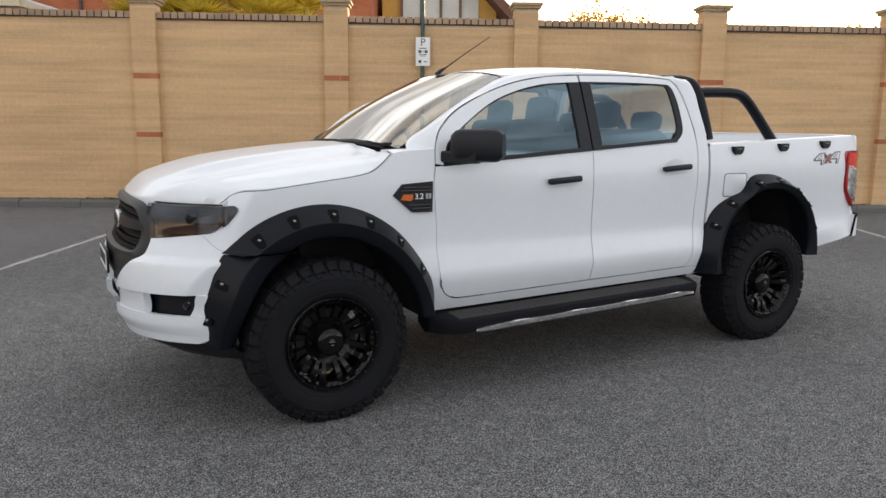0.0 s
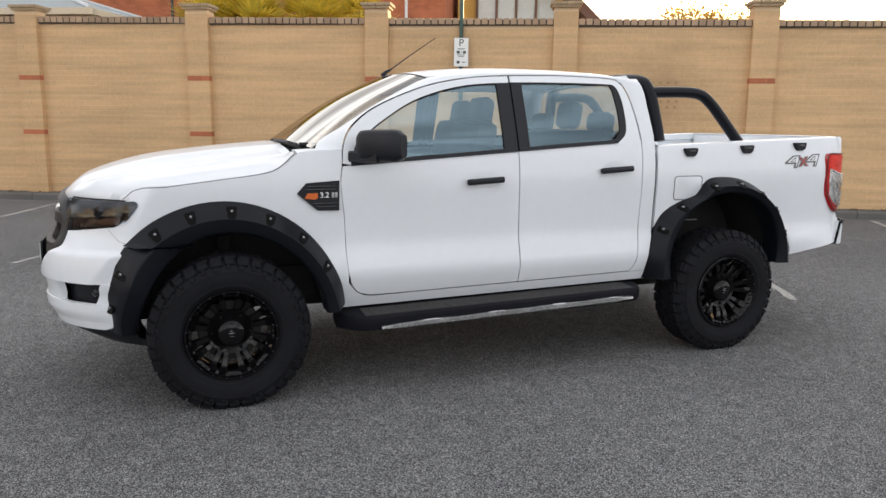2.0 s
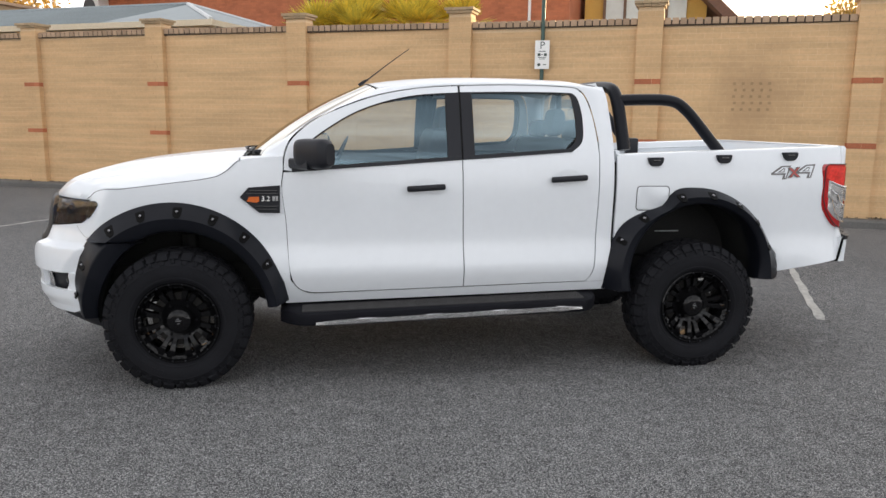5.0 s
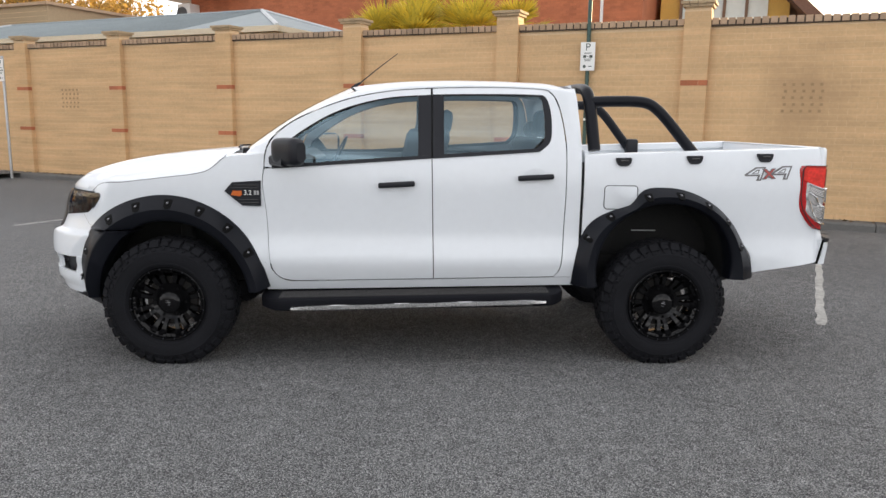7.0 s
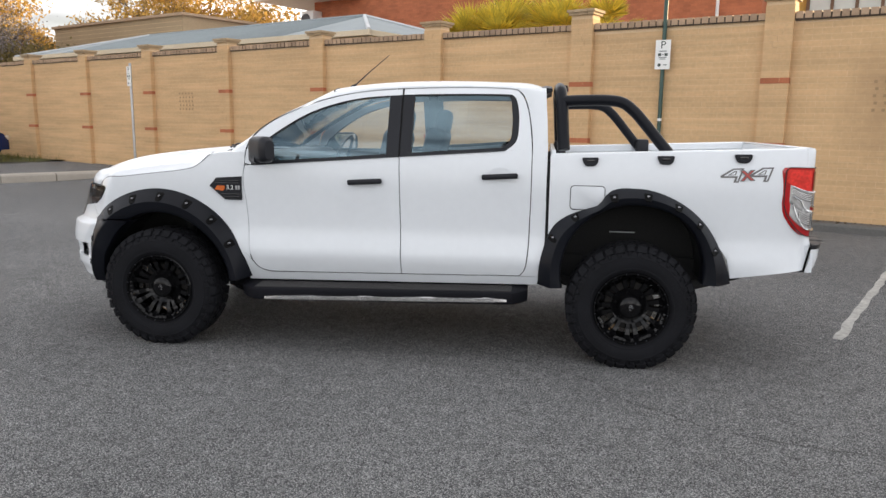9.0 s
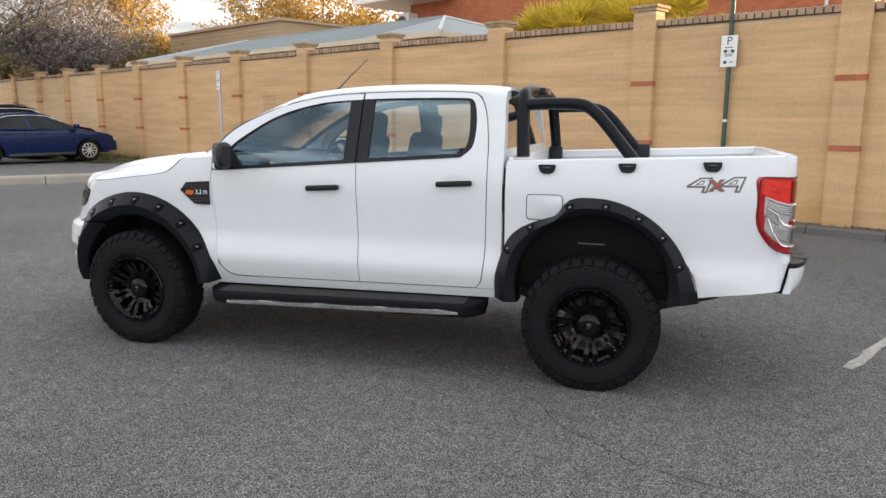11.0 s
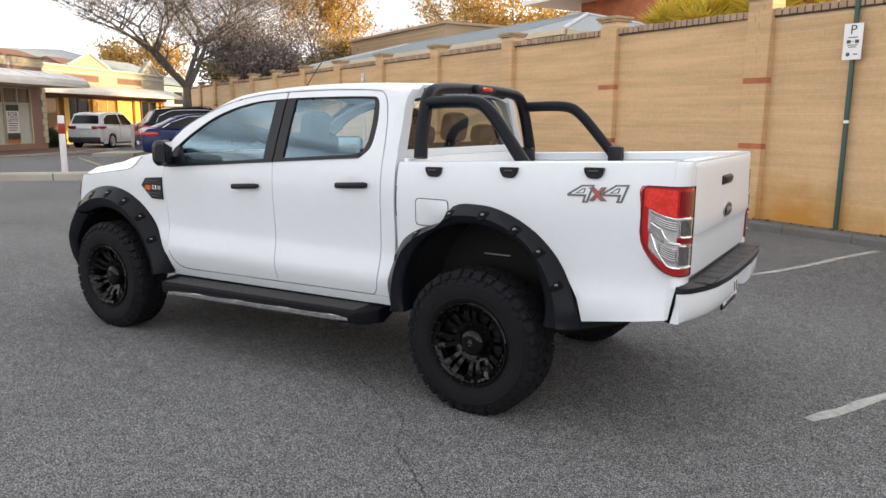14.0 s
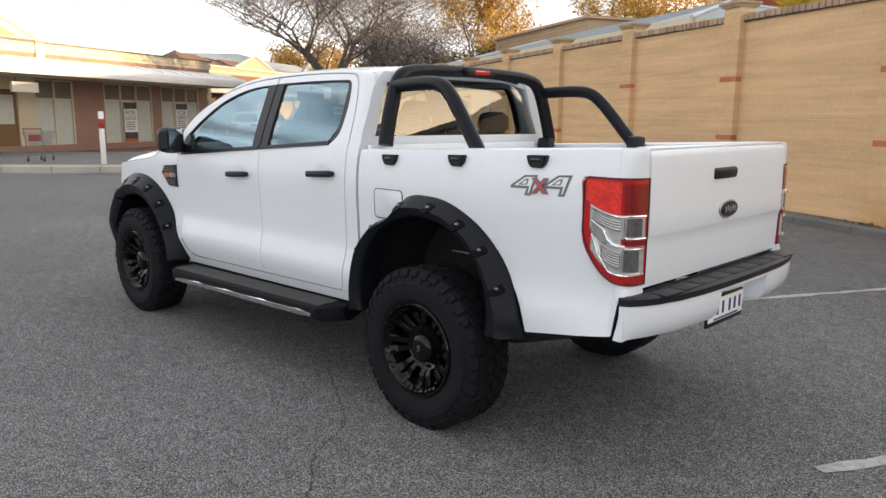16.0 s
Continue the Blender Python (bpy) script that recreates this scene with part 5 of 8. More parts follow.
def make_wheels():
    # shared meshes, the wheel's axis along y, outer face towards -y
    def mesh_of(bm, material, angle=35):
        me = bpy.data.meshes.new("wheel_part")
        bm.normal_update()
        bm.to_mesh(me)
        bm.free()
        me.shade_smooth()
        me.set_sharp_from_angle(angle=radians(angle))
        me.materials.append(material)
        return me
    bm = bmesh.new()
    R = TYRE_R
    half = [(0.232, 0.112), (0.246, 0.126), (0.258, 0.132), (0.260, 0.136), (0.268, 0.138), (0.271, 0.1365), (0.285, 0.141), (0.312, 0.143), (0.334, 0.1405), (0.336, 0.1425), (0.342, 0.1405), (0.345, 0.136), (0.362, 0.129),
            (0.380, 0.117), (0.394, 0.099), (R - 0.012, 0.07), (R - 0.010, 0.03)]
    spun(bm, [(r, -y) for r, y in half] + [(R - 0.010, 0.0)] + half[::-1], 72)
    carcass = mesh_of(bm, RUBBER)

    def lug(bm, m, a, b, h):
        """A tread block: a wider foot a, a narrower top b (half sizes along y and round), height h along x."""
        low = [bm.verts.new(m @ Vector((0, sy * a[0], sz * a[1]))) for sy, sz in ((-1, -1), (1, -1), (1, 1), (-1, 1))]
        top = [bm.verts.new(m @ Vector((h, sy * b[0], sz * b[1]))) for sy, sz in ((-1, -1), (1, -1), (1, 1), (-1, 1))]
        bm.faces.new(top)
        for i in range(4):
            k = (i + 1) % 4
            bm.faces.new((low[i], low[k], top[k], top[i]))
    bm = bmesh.new()
    for k in range(36):
        a = 2 * math.pi * k / 36
        for row, (y0, wy, la, tw) in enumerate(((-0.078, 0.027, 0.031, 0.25), (-0.027, 0.024, 0.028, -0.55), (0.027, 0.024, 0.028, 0.55), (0.078, 0.027, 0.031, -0.25))):
            aa = a + (math.pi / 36 if row % 2 else 0)
            m = Matrix.Rotation(-aa, 4, "Y") @ Matrix.Translation((R - 0.014, y0, 0)) @ Matrix.Rotation(tw, 4, "X")
            lug(bm, m, (wy, la), (wy - 0.003, la - 0.004), 0.014)
        for s in (-1, 1):
            aa = a + (math.pi / 36 if s > 0 else 0)
            long = k % 2 == 0
            # shoulder block, leaning over from the tread to the side wall
            m = Matrix.Rotation(-aa, 4, "Y") @ Matrix.Translation((0.380, s * 0.108, 0)) @ Matrix.Rotation(s * 0.92, 4, "Z")
            lug(bm, m, (0.024 if long else 0.018, 0.0315 if long else 0.028), (0.020 if long else 0.014, 0.027 if long else 0.022), 0.0185)
            # side biter below it
            m = Matrix.Rotation(-aa - 0.02, 4, "Y") @ Matrix.Translation((0.357 if long else 0.364, s * 0.128, 0)) @ Matrix.Rotation(s * 1.25, 4, "Z")
            lug(bm, m, (0.014, 0.017 if long else 0.010), (0.011, 0.013 if long else 0.007), 0.0085)
    for k in range(11):
        # raised characters on the side wall, too small to read
        for s in (-1, 1):
            for base_a in (0.4, 3.54):
                m = Matrix.Rotation(-(base_a + 0.085 * k), 4, "Y") @ Matrix.Translation((0.304, s * 0.1415, 0)) @ Matrix.Rotation(s * math.pi / 2, 4, "Z")
                lug(bm, m, (0.011, 0.008 if k % 3 else 0.005), (0.010, 0.007 if k % 3 else 0.004), 0.0022)
    tread = mesh_of(bm, RUBBER)
    bm = bmesh.new()
    spun(bm, [(0.236, -0.124), (0.241, -0.131), (0.236, -0.137), (0.228, -0.136), (0.224, -0.126), (0.214, -0.112), (0.204, -0.104), (0.198, -0.07), (0.198, 0.03), (0.222, 0.105), (0.232, 0.112)], 64)
    barrel = mesh_of(bm, RIM)
    bm = bmesh.new()
    for k in range(8):
        for off in (-0.150, 0.150):
            a = 2 * math.pi * (k + 0.5) / 8 + off
            m = Matrix.Rotation(a, 4, "Y")
            P = []
            for r0, y, wx in ((0.100, -0.050, 0.022), (0.116, -0.060, 0.026), (0.143, -0.076, 0.030), (0.150, -0.078, 0.030), (0.182, -0.083, 0.036), (0.190, -0.092, 0.040), (0.206, -0.118, 0.046)):
                P.append([m @ Vector((sx * wx / 2 * f, y + dy, r0)) for sx, f, dy in ((-1, 1, 0.035), (-1, 1, 0.004), (-1, 0.8, 0), (1, 0.8, 0), (1, 1, 0.004), (1, 1, 0.035))])
            grid(bm, P)
        # web joining the two spokes of a pair near the hub
        a = 2 * math.pi * (k + 0.5) / 8
        m = Matrix.Rotation(a, 4, "Y")
        grid(bm, [[m @ Vector((sx * r0 * 0.15, y, r0)) for sx in (-1, 0, 1)] for r0, y in ((0.090, -0.044), (0.116, -0.058), (0.122, -0.058), (0.124, -0.03))])
        # stamped plate on the stepped lip between two pairs
        a = 2 * math.pi * k / 8
        m = Matrix.Rotation(a, 4, "Y")
        for dx in (-0.030, 0.0, 0.030):
            box(bm, m @ Vector((dx, -0.120, 0.211)), (0.022, 0.008, 0.016), 0.002, m @ Matrix.Rotation(0.55, 4, "X"))
    spokes = mesh_of(bm, RIM, 25)
    bm = bmesh.new()
    spun(bm, [(0.001, -0.104), (0.04, -0.103), (0.062, -0.097), (0.074, -0.086), (0.080, -0.06), (0.084, -0.044), (0.090, -0.046), (0.116, -0.060), (0.118, -0.03)], 40)
    hub = mesh_of(bm, RIM)
    bm = bmesh.new()
    for k in range(6):
        a = 2 * math.pi * k / 6
        bmesh.ops.create_cone(bm, segments=8, radius1=0.010, radius2=0.008, depth=0.03, cap_ends=True, matrix=Matrix.Translation((0.098 * math.cos(a), -0.046, 0.098 * math.sin(a))) @ Matrix.Rotation(math.pi / 2, 4, "X"))
    nuts = mesh_of(bm, RIM)
    bm = bmesh.new()
    for k in range(20):
        a = 2 * math.pi * (k + 0.5) / 20
        bmesh.ops.create_cone(bm, segments=8, radius1=0.0055, radius2=0.0045, depth=0.012, cap_ends=True, matrix=Matrix.Translation((0.230 * math.cos(a), -0.136, 0.230 * math.sin(a))) @ Matrix.Rotation(math.pi / 2, 4, "X"))
    lip_bolts = mesh_of(bm, BLACK)
    bm = bmesh.new()
    spun(bm, [(0.03, -0.02), (0.16, -0.02), (0.165, 0.0), (0.16, 0.012), (0.03, 0.012)], 40)
    disc = mesh_of(bm, surf("brake_iron", (0.03, 0.028, 0.026), 0.6, metal=0.5))
    bm = bmesh.new()
    box(bm, (0, -0.001, 0.004), (0.030, 0.003, 0.007), 0.001)
    box(bm, (0.002, -0.001, -0.012), (0.018, 0.003, 0.005), 0.001)
    box(bm, (-0.002, -0.001, 0.016), (0.020, 0.003, 0.004), 0.001)
    capface = mesh_of(bm, BOLT)
    for i, (cx, sg) in enumerate(((-1.61, -1), (1.61, -1), (-1.61, 1), (1.61, 1))):
        wheel = thing_part("wheel", truck, "black alloy wheel with a wide mud tyre")
        wheel.matrix_local = pose(cx, sg * 0.835, HUB_Z, 0, 17 * i, 0 if sg < 0 else 180)
        for nm, me, lab in (("tyre", carcass, "black rubber mud tyre"), ("tread", tread, "chunky tread blocks"), ("rim", barrel, "gloss black rim"), ("spokes", spokes, "gloss black twin spokes"),
                            ("hub_cap", hub, ""), ("wheel_nuts", nuts, "black wheel nuts"), ("rim_bolts", lip_bolts, ""), ("brake_disc", disc, "iron brake disc")):
            ob = new(nm, me)
            ob.parent = wheel
            if lab:
                tagged(ob, lab)
            if nm in ("rim_bolts", "wheel_nuts", "tread"):
                tagged(ob, kind="stuff")
        ob = new("cap_emblem", capface)
        ob.parent = wheel
        ob.matrix_local = pose(0, -0.1045, 0)


def make_steps():
    for sg in (-1, 1):
        step = thing_part("side_step", truck, "black ribbed side step with a silver edge strip")
        bm = bmesh.new()
        P = []
        for i in range(41):
            x = lerp(-1.03, 0.945, i / 40)
            end = min(1, (i + 0.35) / 3.0, (40.35 - i) / 2.0)
            z = SILL(x) - 0.03
            yo = 0.80 + 0.215 * end ** 0.5
            P.append([(x, sg * 0.74, z + 0.0), (x, sg * (yo - 0.03), z - 0.008), (x, sg * (yo - 0.006), z - 0.016), (x, sg * yo, z - 0.032), (x, sg * (yo - 0.01), z - 0.085), (x, sg * (yo - 0.05), z - 0.10), (x, sg * 0.74, z - 0.06)])
        V = grid(bm, P, close=True)
        bm.faces.new(V[0])
        bm.faces.new(V[-1][::-1])
        part("board", bm, STEPBLACK, step)
        for k in range(7):
            bm = bmesh.new()
            y = 0.845 + 0.0215 * k
            tube(bm, [(x, sg * y, SILL(x) - 0.034 - 0.005 * k / 6) for x in (-0.90, -0.4, 0.0, 0.4, 0.84)], 0.0075, 6)
            part("grip_rib", bm, GRILLEGREY, step)
        bm = bmesh.new()
        P = []
        for i in range(33):
            x = lerp(-0.82, 0.815, i / 32)
            z = SILL(x) - 0.098 - 0.012 * (-x / 0.8) * 0.5
            f = 0.6 + 0.4 * min(1, i / 2, (32 - i) / 2)
            ph = 0.004 * math.copysign(1, math.sin(i * 0.8))
            P.append([(x, sg * 1.012, z + 0.022 * f), (x, sg * (1.022 + ph * 0.4), z + 0.016 * f), (x, sg * (1.024 + ph * 0.4), z - 0.008 * f), (x, sg * 1.008, z - 0.02 * f), (x, sg * 0.99, z - 0.02 * f), (x, sg * 0.99, z + 0.022 * f)])
        V = grid(bm, P, close=True)
        bm.faces.new(V[0])
        bm.faces.new(V[-1][::-1])
        part("edge_strip", bm, STRIP, step, "silver edge strip")
        for x in (-0.7, 0.0, 0.7):
            bm = bmesh.new()
            tube(bm, [(x, sg * 0.45, 0.50), (x, sg * 0.75, SILL(x) - 0.08), (x, sg * 0.95, SILL(x) - 0.09)], 0.022, 8)
            part("step_bracket", bm, DARK, step)


def make_bed_fittings():
    bar = thing_part("sports_bar", truck, "black tubular sports bar behind the cab")
    side = [(1.150, 0.745, 1.40), (1.142, 0.722, 1.50), (1.132, 0.675, 1.65), (1.125, 0.634, 1.738), (1.120, 0.576, 1.786), (1.116, 0.46, 1.808), (1.114, 0.24, 1.818)]
    hoop = smooth_path([(x, -y, z) for x, y, z in side] + [(1.114, 0, 1.821)] + [(x, y, z) for x, y, z in side[::-1]], 5)
    bm = bmesh.new()
    tube(bm, hoop, lambda i: 0.041 - 0.008 * max(0.0, 1 - abs(2 * i / (len(hoop) - 1) - 1) / 0.45) ** 0.5, 16)
    part("hoop", bm, FLARE, bar)
    for sg in (-1, 1):
        k = 0.034 if sg < 0 else 0.015
        leg = smooth_path([(1.13, sg * 0.652, 1.716), (1.26, sg * 0.664, 1.722), (1.40 + k * 0.7, sg * 0.676, 1.723), (1.485 + k, sg * 0.686, 1.707), (1.555 + k, sg * 0.698, 1.656), (1.62 + k, sg * 0.710, 1.586), (1.70 + k, sg * 0.726, 1.49), (1.80 + k, sg * 0.745, 1.37)], 6)
        bm = bmesh.new()
        tube(bm, leg, 0.0365, 16)
        part("rear_leg", bm, FLARE, bar)
        for x, y in ((1.152, 0.752), (1.815 + k, 0.755)):
            bm = bmesh.new()
            box(bm, (x, sg * (y - 0.050), RAIL(x) - (0.055 if sg < 0 else 0.028)), (0.105, 0.07, 0.09 if sg < 0 else 0.145), 0.02)
            part("foot_clamp", bm, BLACK, bar, "black foot clamp")
    # dark lip along the rear edge of the cab roof
    bm = bmesh.new()
    P = []
    for y in np.linspace(-0.52, 0.52, 25):
        z = roof_z(1.0, y)
        P.append([(0.985, y, z + 0.001), (1.02, y, z + 0.012), (1.062, y, z + 0.006), (1.068, y, z - 0.012), (1.03, y, z - 0.028), (0.99, y, z - 0.02)])
    V = grid(bm, P, close=True)
    bm.faces.new(V[0])
    bm.faces.new(V[-1][::-1])
    part("roof_lip", bm, BLACK, truck, "black lip along the rear roof edge")
    bm = bmesh.new()
    box(bm, (1.147, 0.0, 1.818), (0.07, 0.25, 0.056), 0.014)
    part("lamp_housing", bm, BLACK, bar)
    bm = bmesh.new()
    box(bm, (1.181, 0.0, 1.816), (0.012, 0.135, 0.028), 0.004)
    part("brake_lamp", bm, REDLENS, bar, "red high brake lamp")
    # tie-down caps on the bed side
    for sg in (-1, 1):
        for x in (1.318, 1.786, 2.254):
            z = RAIL(x) - 0.050
            y = sg * (half_width(x, z) + 0.012)
            bm = bmesh.new()
            a = [(x - 0.054, z + 0.023), (x + 0.052, z + 0.025), (x + 0.046, z - 0.012), (x + 0.027, z - 0.030), (x - 0.027, z - 0.030), (x - 0.044, z - 0.012)]
            prism(bm, a, y - sg * 0.025, y + sg * 0.012)
            bmesh.ops.bevel(bm, geom=list(bm.edges), offset=0.005, segments=2, affect="EDGES")
            cap = part("tie_down_cap", bm, BLACK, truck, "black moulded tie-down cap")
            bm = bmesh.new()
            box(bm, (x, y + sg * 0.013, z + 0.004), (0.05, 0.004, 0.016), 0.002)
            part("cap_slot", bm, GLOSS, cap)
        # decal
        decal = thing_part("side_decal", truck, "grey outlined 4x4 decal with a red middle letter")
        red = surf("decal_red", (0.42, 0.06, 0.05), 0.4) if "decal_red" not in bpy.data.materials else bpy.data.materials["decal_red"]
        four = [(0.0, 0.50), (0.52, 1.0), (1.0, 1.0), (0.78, 0.0), (0.56, 0.0), (0.63, 0.34), (0.02, 0.37)]
        four_in = [(0.17, 0.52), (0.56, 0.90), (0.90, 0.90), (0.72, 0.10), (0.68, 0.10), (0.74, 0.46), (0.16, 0.485)]
        hole = [(0.30, 0.52), (0.58, 0.82), (0.70, 0.82), (0.645, 0.53)]
        hole_in = [(0.42, 0.57), (0.60, 0.75), (0.64, 0.75), (0.60, 0.575)]
        ex = [(0.0, 0.0), (0.30, 0.0), (0.46, 0.30), (0.70, 0.0), (1.02, 0.0), (0.64, 0.5), (0.98, 1.0), (0.68, 1.0), (0.52, 0.72), (0.28, 1.0), (-0.04, 1.0), (0.34, 0.5)]
        ex_in = [(0.10, 0.07), (0.26, 0.07), (0.46, 0.42), (0.74, 0.07), (0.90, 0.07), (0.57, 0.5), (0.88, 0.93), (0.72, 0.93), (0.52, 0.60), (0.25, 0.93), (0.09, 0.93), (0.42, 0.5)]
        for x0, w, z0, h, layers in ((2.120, 0.142, 1.216, 0.088, ((four, DECAL), (four_in, PAINT), (hole, DECAL), (hole_in, PAINT))), (2.296, 0.142, 1.216, 0.088, ((four, DECAL), (four_in, PAINT), (hole, DECAL), (hole_in, PAINT))),
                                     (2.236, 0.092, 1.224, 0.068, ((ex, DECAL), (ex_in, red)))):
            for layer, (glyph, m_) in enumerate(layers):
                out = 0.0030 + 0.0012 * layer + (0.005 if len(layers) == 2 else 0.0)
                bm = bmesh.new()
                pts = []
                for gx, gz in glyph:
                    lx = gx * w
                    x = x0 + lx if sg < 0 else 2 * 2.279 - (x0 + lx)
                    z = z0 + gz * h + 0.05 * (x - 2.12)
                    pts.append((x, sg * (half_width(x, z) + out), z))
                lo_, hi_ = [bm.verts.new(q) for q in pts], [bm.verts.new((q[0], q[1] - sg * 0.003, q[2])) for q in pts]
                bm.faces.new(lo_)
                for k in range(len(pts)):
                    n_ = (k + 1) % len(pts)
                    bm.faces.new((lo_[k], hi_[k], hi_[n_], lo_[n_]))
                part("decal_letter", bm, m_, decal, smooth=False)
    # aerial
    aerial = thing_part("aerial", truck, "black whip aerial on the roof")
    bm = bmesh.new()
    tube(bm, [(-0.50, 0.05, roof_z(-0.46, 0.05) - 0.005), (-0.47, 0.05, roof_z(-0.45, 0) + 0.02), (-0.44, 0.05, roof_z(-0.44, 0) + 0.035)], lambda i: 0.017 - 0.005 * i, 10)
    part("aerial_base", bm, BLACK, aerial)
    bm = bmesh.new()
    tube(bm, [(-0.45, 0.05, roof_z(-0.45, 0) + 0.03), (-0.32, 0.0, 1.945), (-0.161, -0.055, 2.060)], lambda i: 0.005 - 0.0012 * i, 6)
    part("aerial_rod", bm, BLACK, aerial)


def make_interior():
    def seat(x, y, w, back=0.62):
        s = thing_part("seat", truck, "dark cloth seat with a head restraint")
        bm = bmesh.new()
        box(bm, (x, y, 0.93), (0.52, w, 0.18), 0.05)
        part("cushion", bm, CLOTH, s)
        bm = bmesh.new()
        box(bm, (x + 0.30, y, 1.22), (0.16, w * 0.94, back), 0.06, Matrix.Rotation(0.22, 4, "Y"))
        part("backrest", bm, CLOTH, s)
        for yy in ((y,) if w < 0.7 else (y - 0.40, y + 0.02, y + 0.42)):
            bm = bmesh.new()
            box(bm, (x + 0.40, yy, 1.57 if w < 0.7 or abs(yy) < 0.1 else 1.52), (0.11, 0.25, 0.20 if w < 0.7 or abs(yy) < 0.1 else 0.14), 0.05, Matrix.Rotation(0.15, 4, "Y"))
            part("head_restraint", bm, CLOTH, s)
            bm = bmesh.new()
            for d in (-0.05, 0.05):
                tube(bm, [(x + 0.385, yy + d, 1.45), (x + 0.395, yy + d, 1.55)], 0.006, 6)
            part("restraint_post", bm, CHROME, s)
    seat(-0.37, -0.38, 0.52)
    seat(-0.19, 0.38, 0.52)
    seat(0.52, 0.0, 1.32, 0.50)
    bm = bmesh.new()
    P = [[(x, y, z) for x, z in ((-1.16, 1.335), (-1.0, 1.352), (-0.86, 1.34), (-0.78, 1.28), (-0.78, 1.05), (-0.92, 0.85))] for y in np.linspace(-0.74, 0.74, 9)]
    grid(bm, P)
    part("dashboard", bm, GREYP, truck, "dark grey dashboard")
    bm = bmesh.new()
    grid(bm, [[(-0.66 + 0.012 * math.cos(b) + 0.19 * 0.42 * math.sin(a), 0.38 + (0.185 + 0.016 * math.cos(b)) * math.cos(a), 1.27 + (0.185 + 0.016 * math.cos(b)) * 0.9 * math.sin(a) + 0.012 * math.sin(b)) for b in np.linspace(0, 2 * math.pi, 9)[:-1]]
              for a in np.linspace(0, 2 * math.pi, 33)], close=True)
    box(bm, (-0.66, 0.38, 1.26), (0.05, 0.2, 0.07), 0.02)
    tube(bm, [(-0.66, 0.38, 1.26), (-0.85, 0.38, 1.20)], 0.03, 8)
    part("steering_wheel", bm, BLACK, truck, "black steering wheel on the far side")
    bm = bmesh.new()
    box(bm, (-0.55, 0.0, 1.70), (0.03, 0.24, 0.07), 0.012)
    tube(bm, [(-0.55, 0, 1.72), (-0.53, 0, 1.79)], 0.01, 6)
    part("rear_view_mirror", bm, BLACK, truck)
    bm = bmesh.new()
    box(bm, (0.05, 0, 0.80), (1.95, 1.5, 0.04))
    for s in (-1, 1):
        box(bm, (0.0, s * 0.81, 1.05), (1.85, 0.03, 0.52), 0.01)
    part("cabin_lining", bm, CABIN, truck, "grey cabin lining")
    bm = bmesh.new()
    grid(bm, [[(x, y, roof_z(x, y) - 0.035) for y in np.linspace(-0.6, 0.6, 9)] for x in np.linspace(-0.42, 0.98, 9)])
    part("headlining", bm, surf("headlining_cloth", (0.45, 0.44, 0.42), 0.9), truck, "light grey headlining")


make_shell()
make_tail()
make_nose()
make_flares()
make_wheels()
make_steps()
make_bed_fittings()
make_interior()


# ---- ground, kerbs and lines ----
WALL = pose(3.161, 6.63, 0, 0, 0, -27.28)


def structure(name, bm, material, label, m=None, smooth=False):
    ob = part(name, bm, material, None, label, smooth)
    if m is not None:
        ob.matrix_world = m
    tagged(ob, "", name.split("_")[0], "", "structure")
    return ob


bm = bmesh.new()
xs = [-400, -60, -30, -17, -12, -6, 0, 6, 12, 30, 100, 400]
grid(bm, [[(x, y, 0.0) for y in xs] for x in xs])
structure("ground", bm, ASPHALT, "grey coarse asphalt of a car park")


def strip(bm, pts, w, z, jag=0.0, rnd=None):
    """A flat strip along a line on the ground."""
    P = []
    for i, p in enumerate(pts):
        a, b = Vector(pts[max(i - 1, 0)]), Vector(pts[min(i + 1, len(pts) - 1)])
        d = (b - a).normalized()
        n = Vector((-d.y, d.x))
        j0, j1 = (rnd.uniform(-jag, jag), rnd.uniform(-jag, jag)) if rnd else (0, 0)
        P.append([(p[0] + n.x * (w / 2 + j0), p[1] + n.y * (w / 2 + j0), z), (p[0] - n.x * (w / 2 + j1), p[1] - n.y * (w / 2 + j1), z)])
    grid(bm, P)


def rise(d):
    """The asphalt lifts gently towards the foot of the wall."""
    k = min(max((d + 2.4) / 2.1, 0.0), 1.0)
    return 0.075 * k * k * (3 - 2 * k)


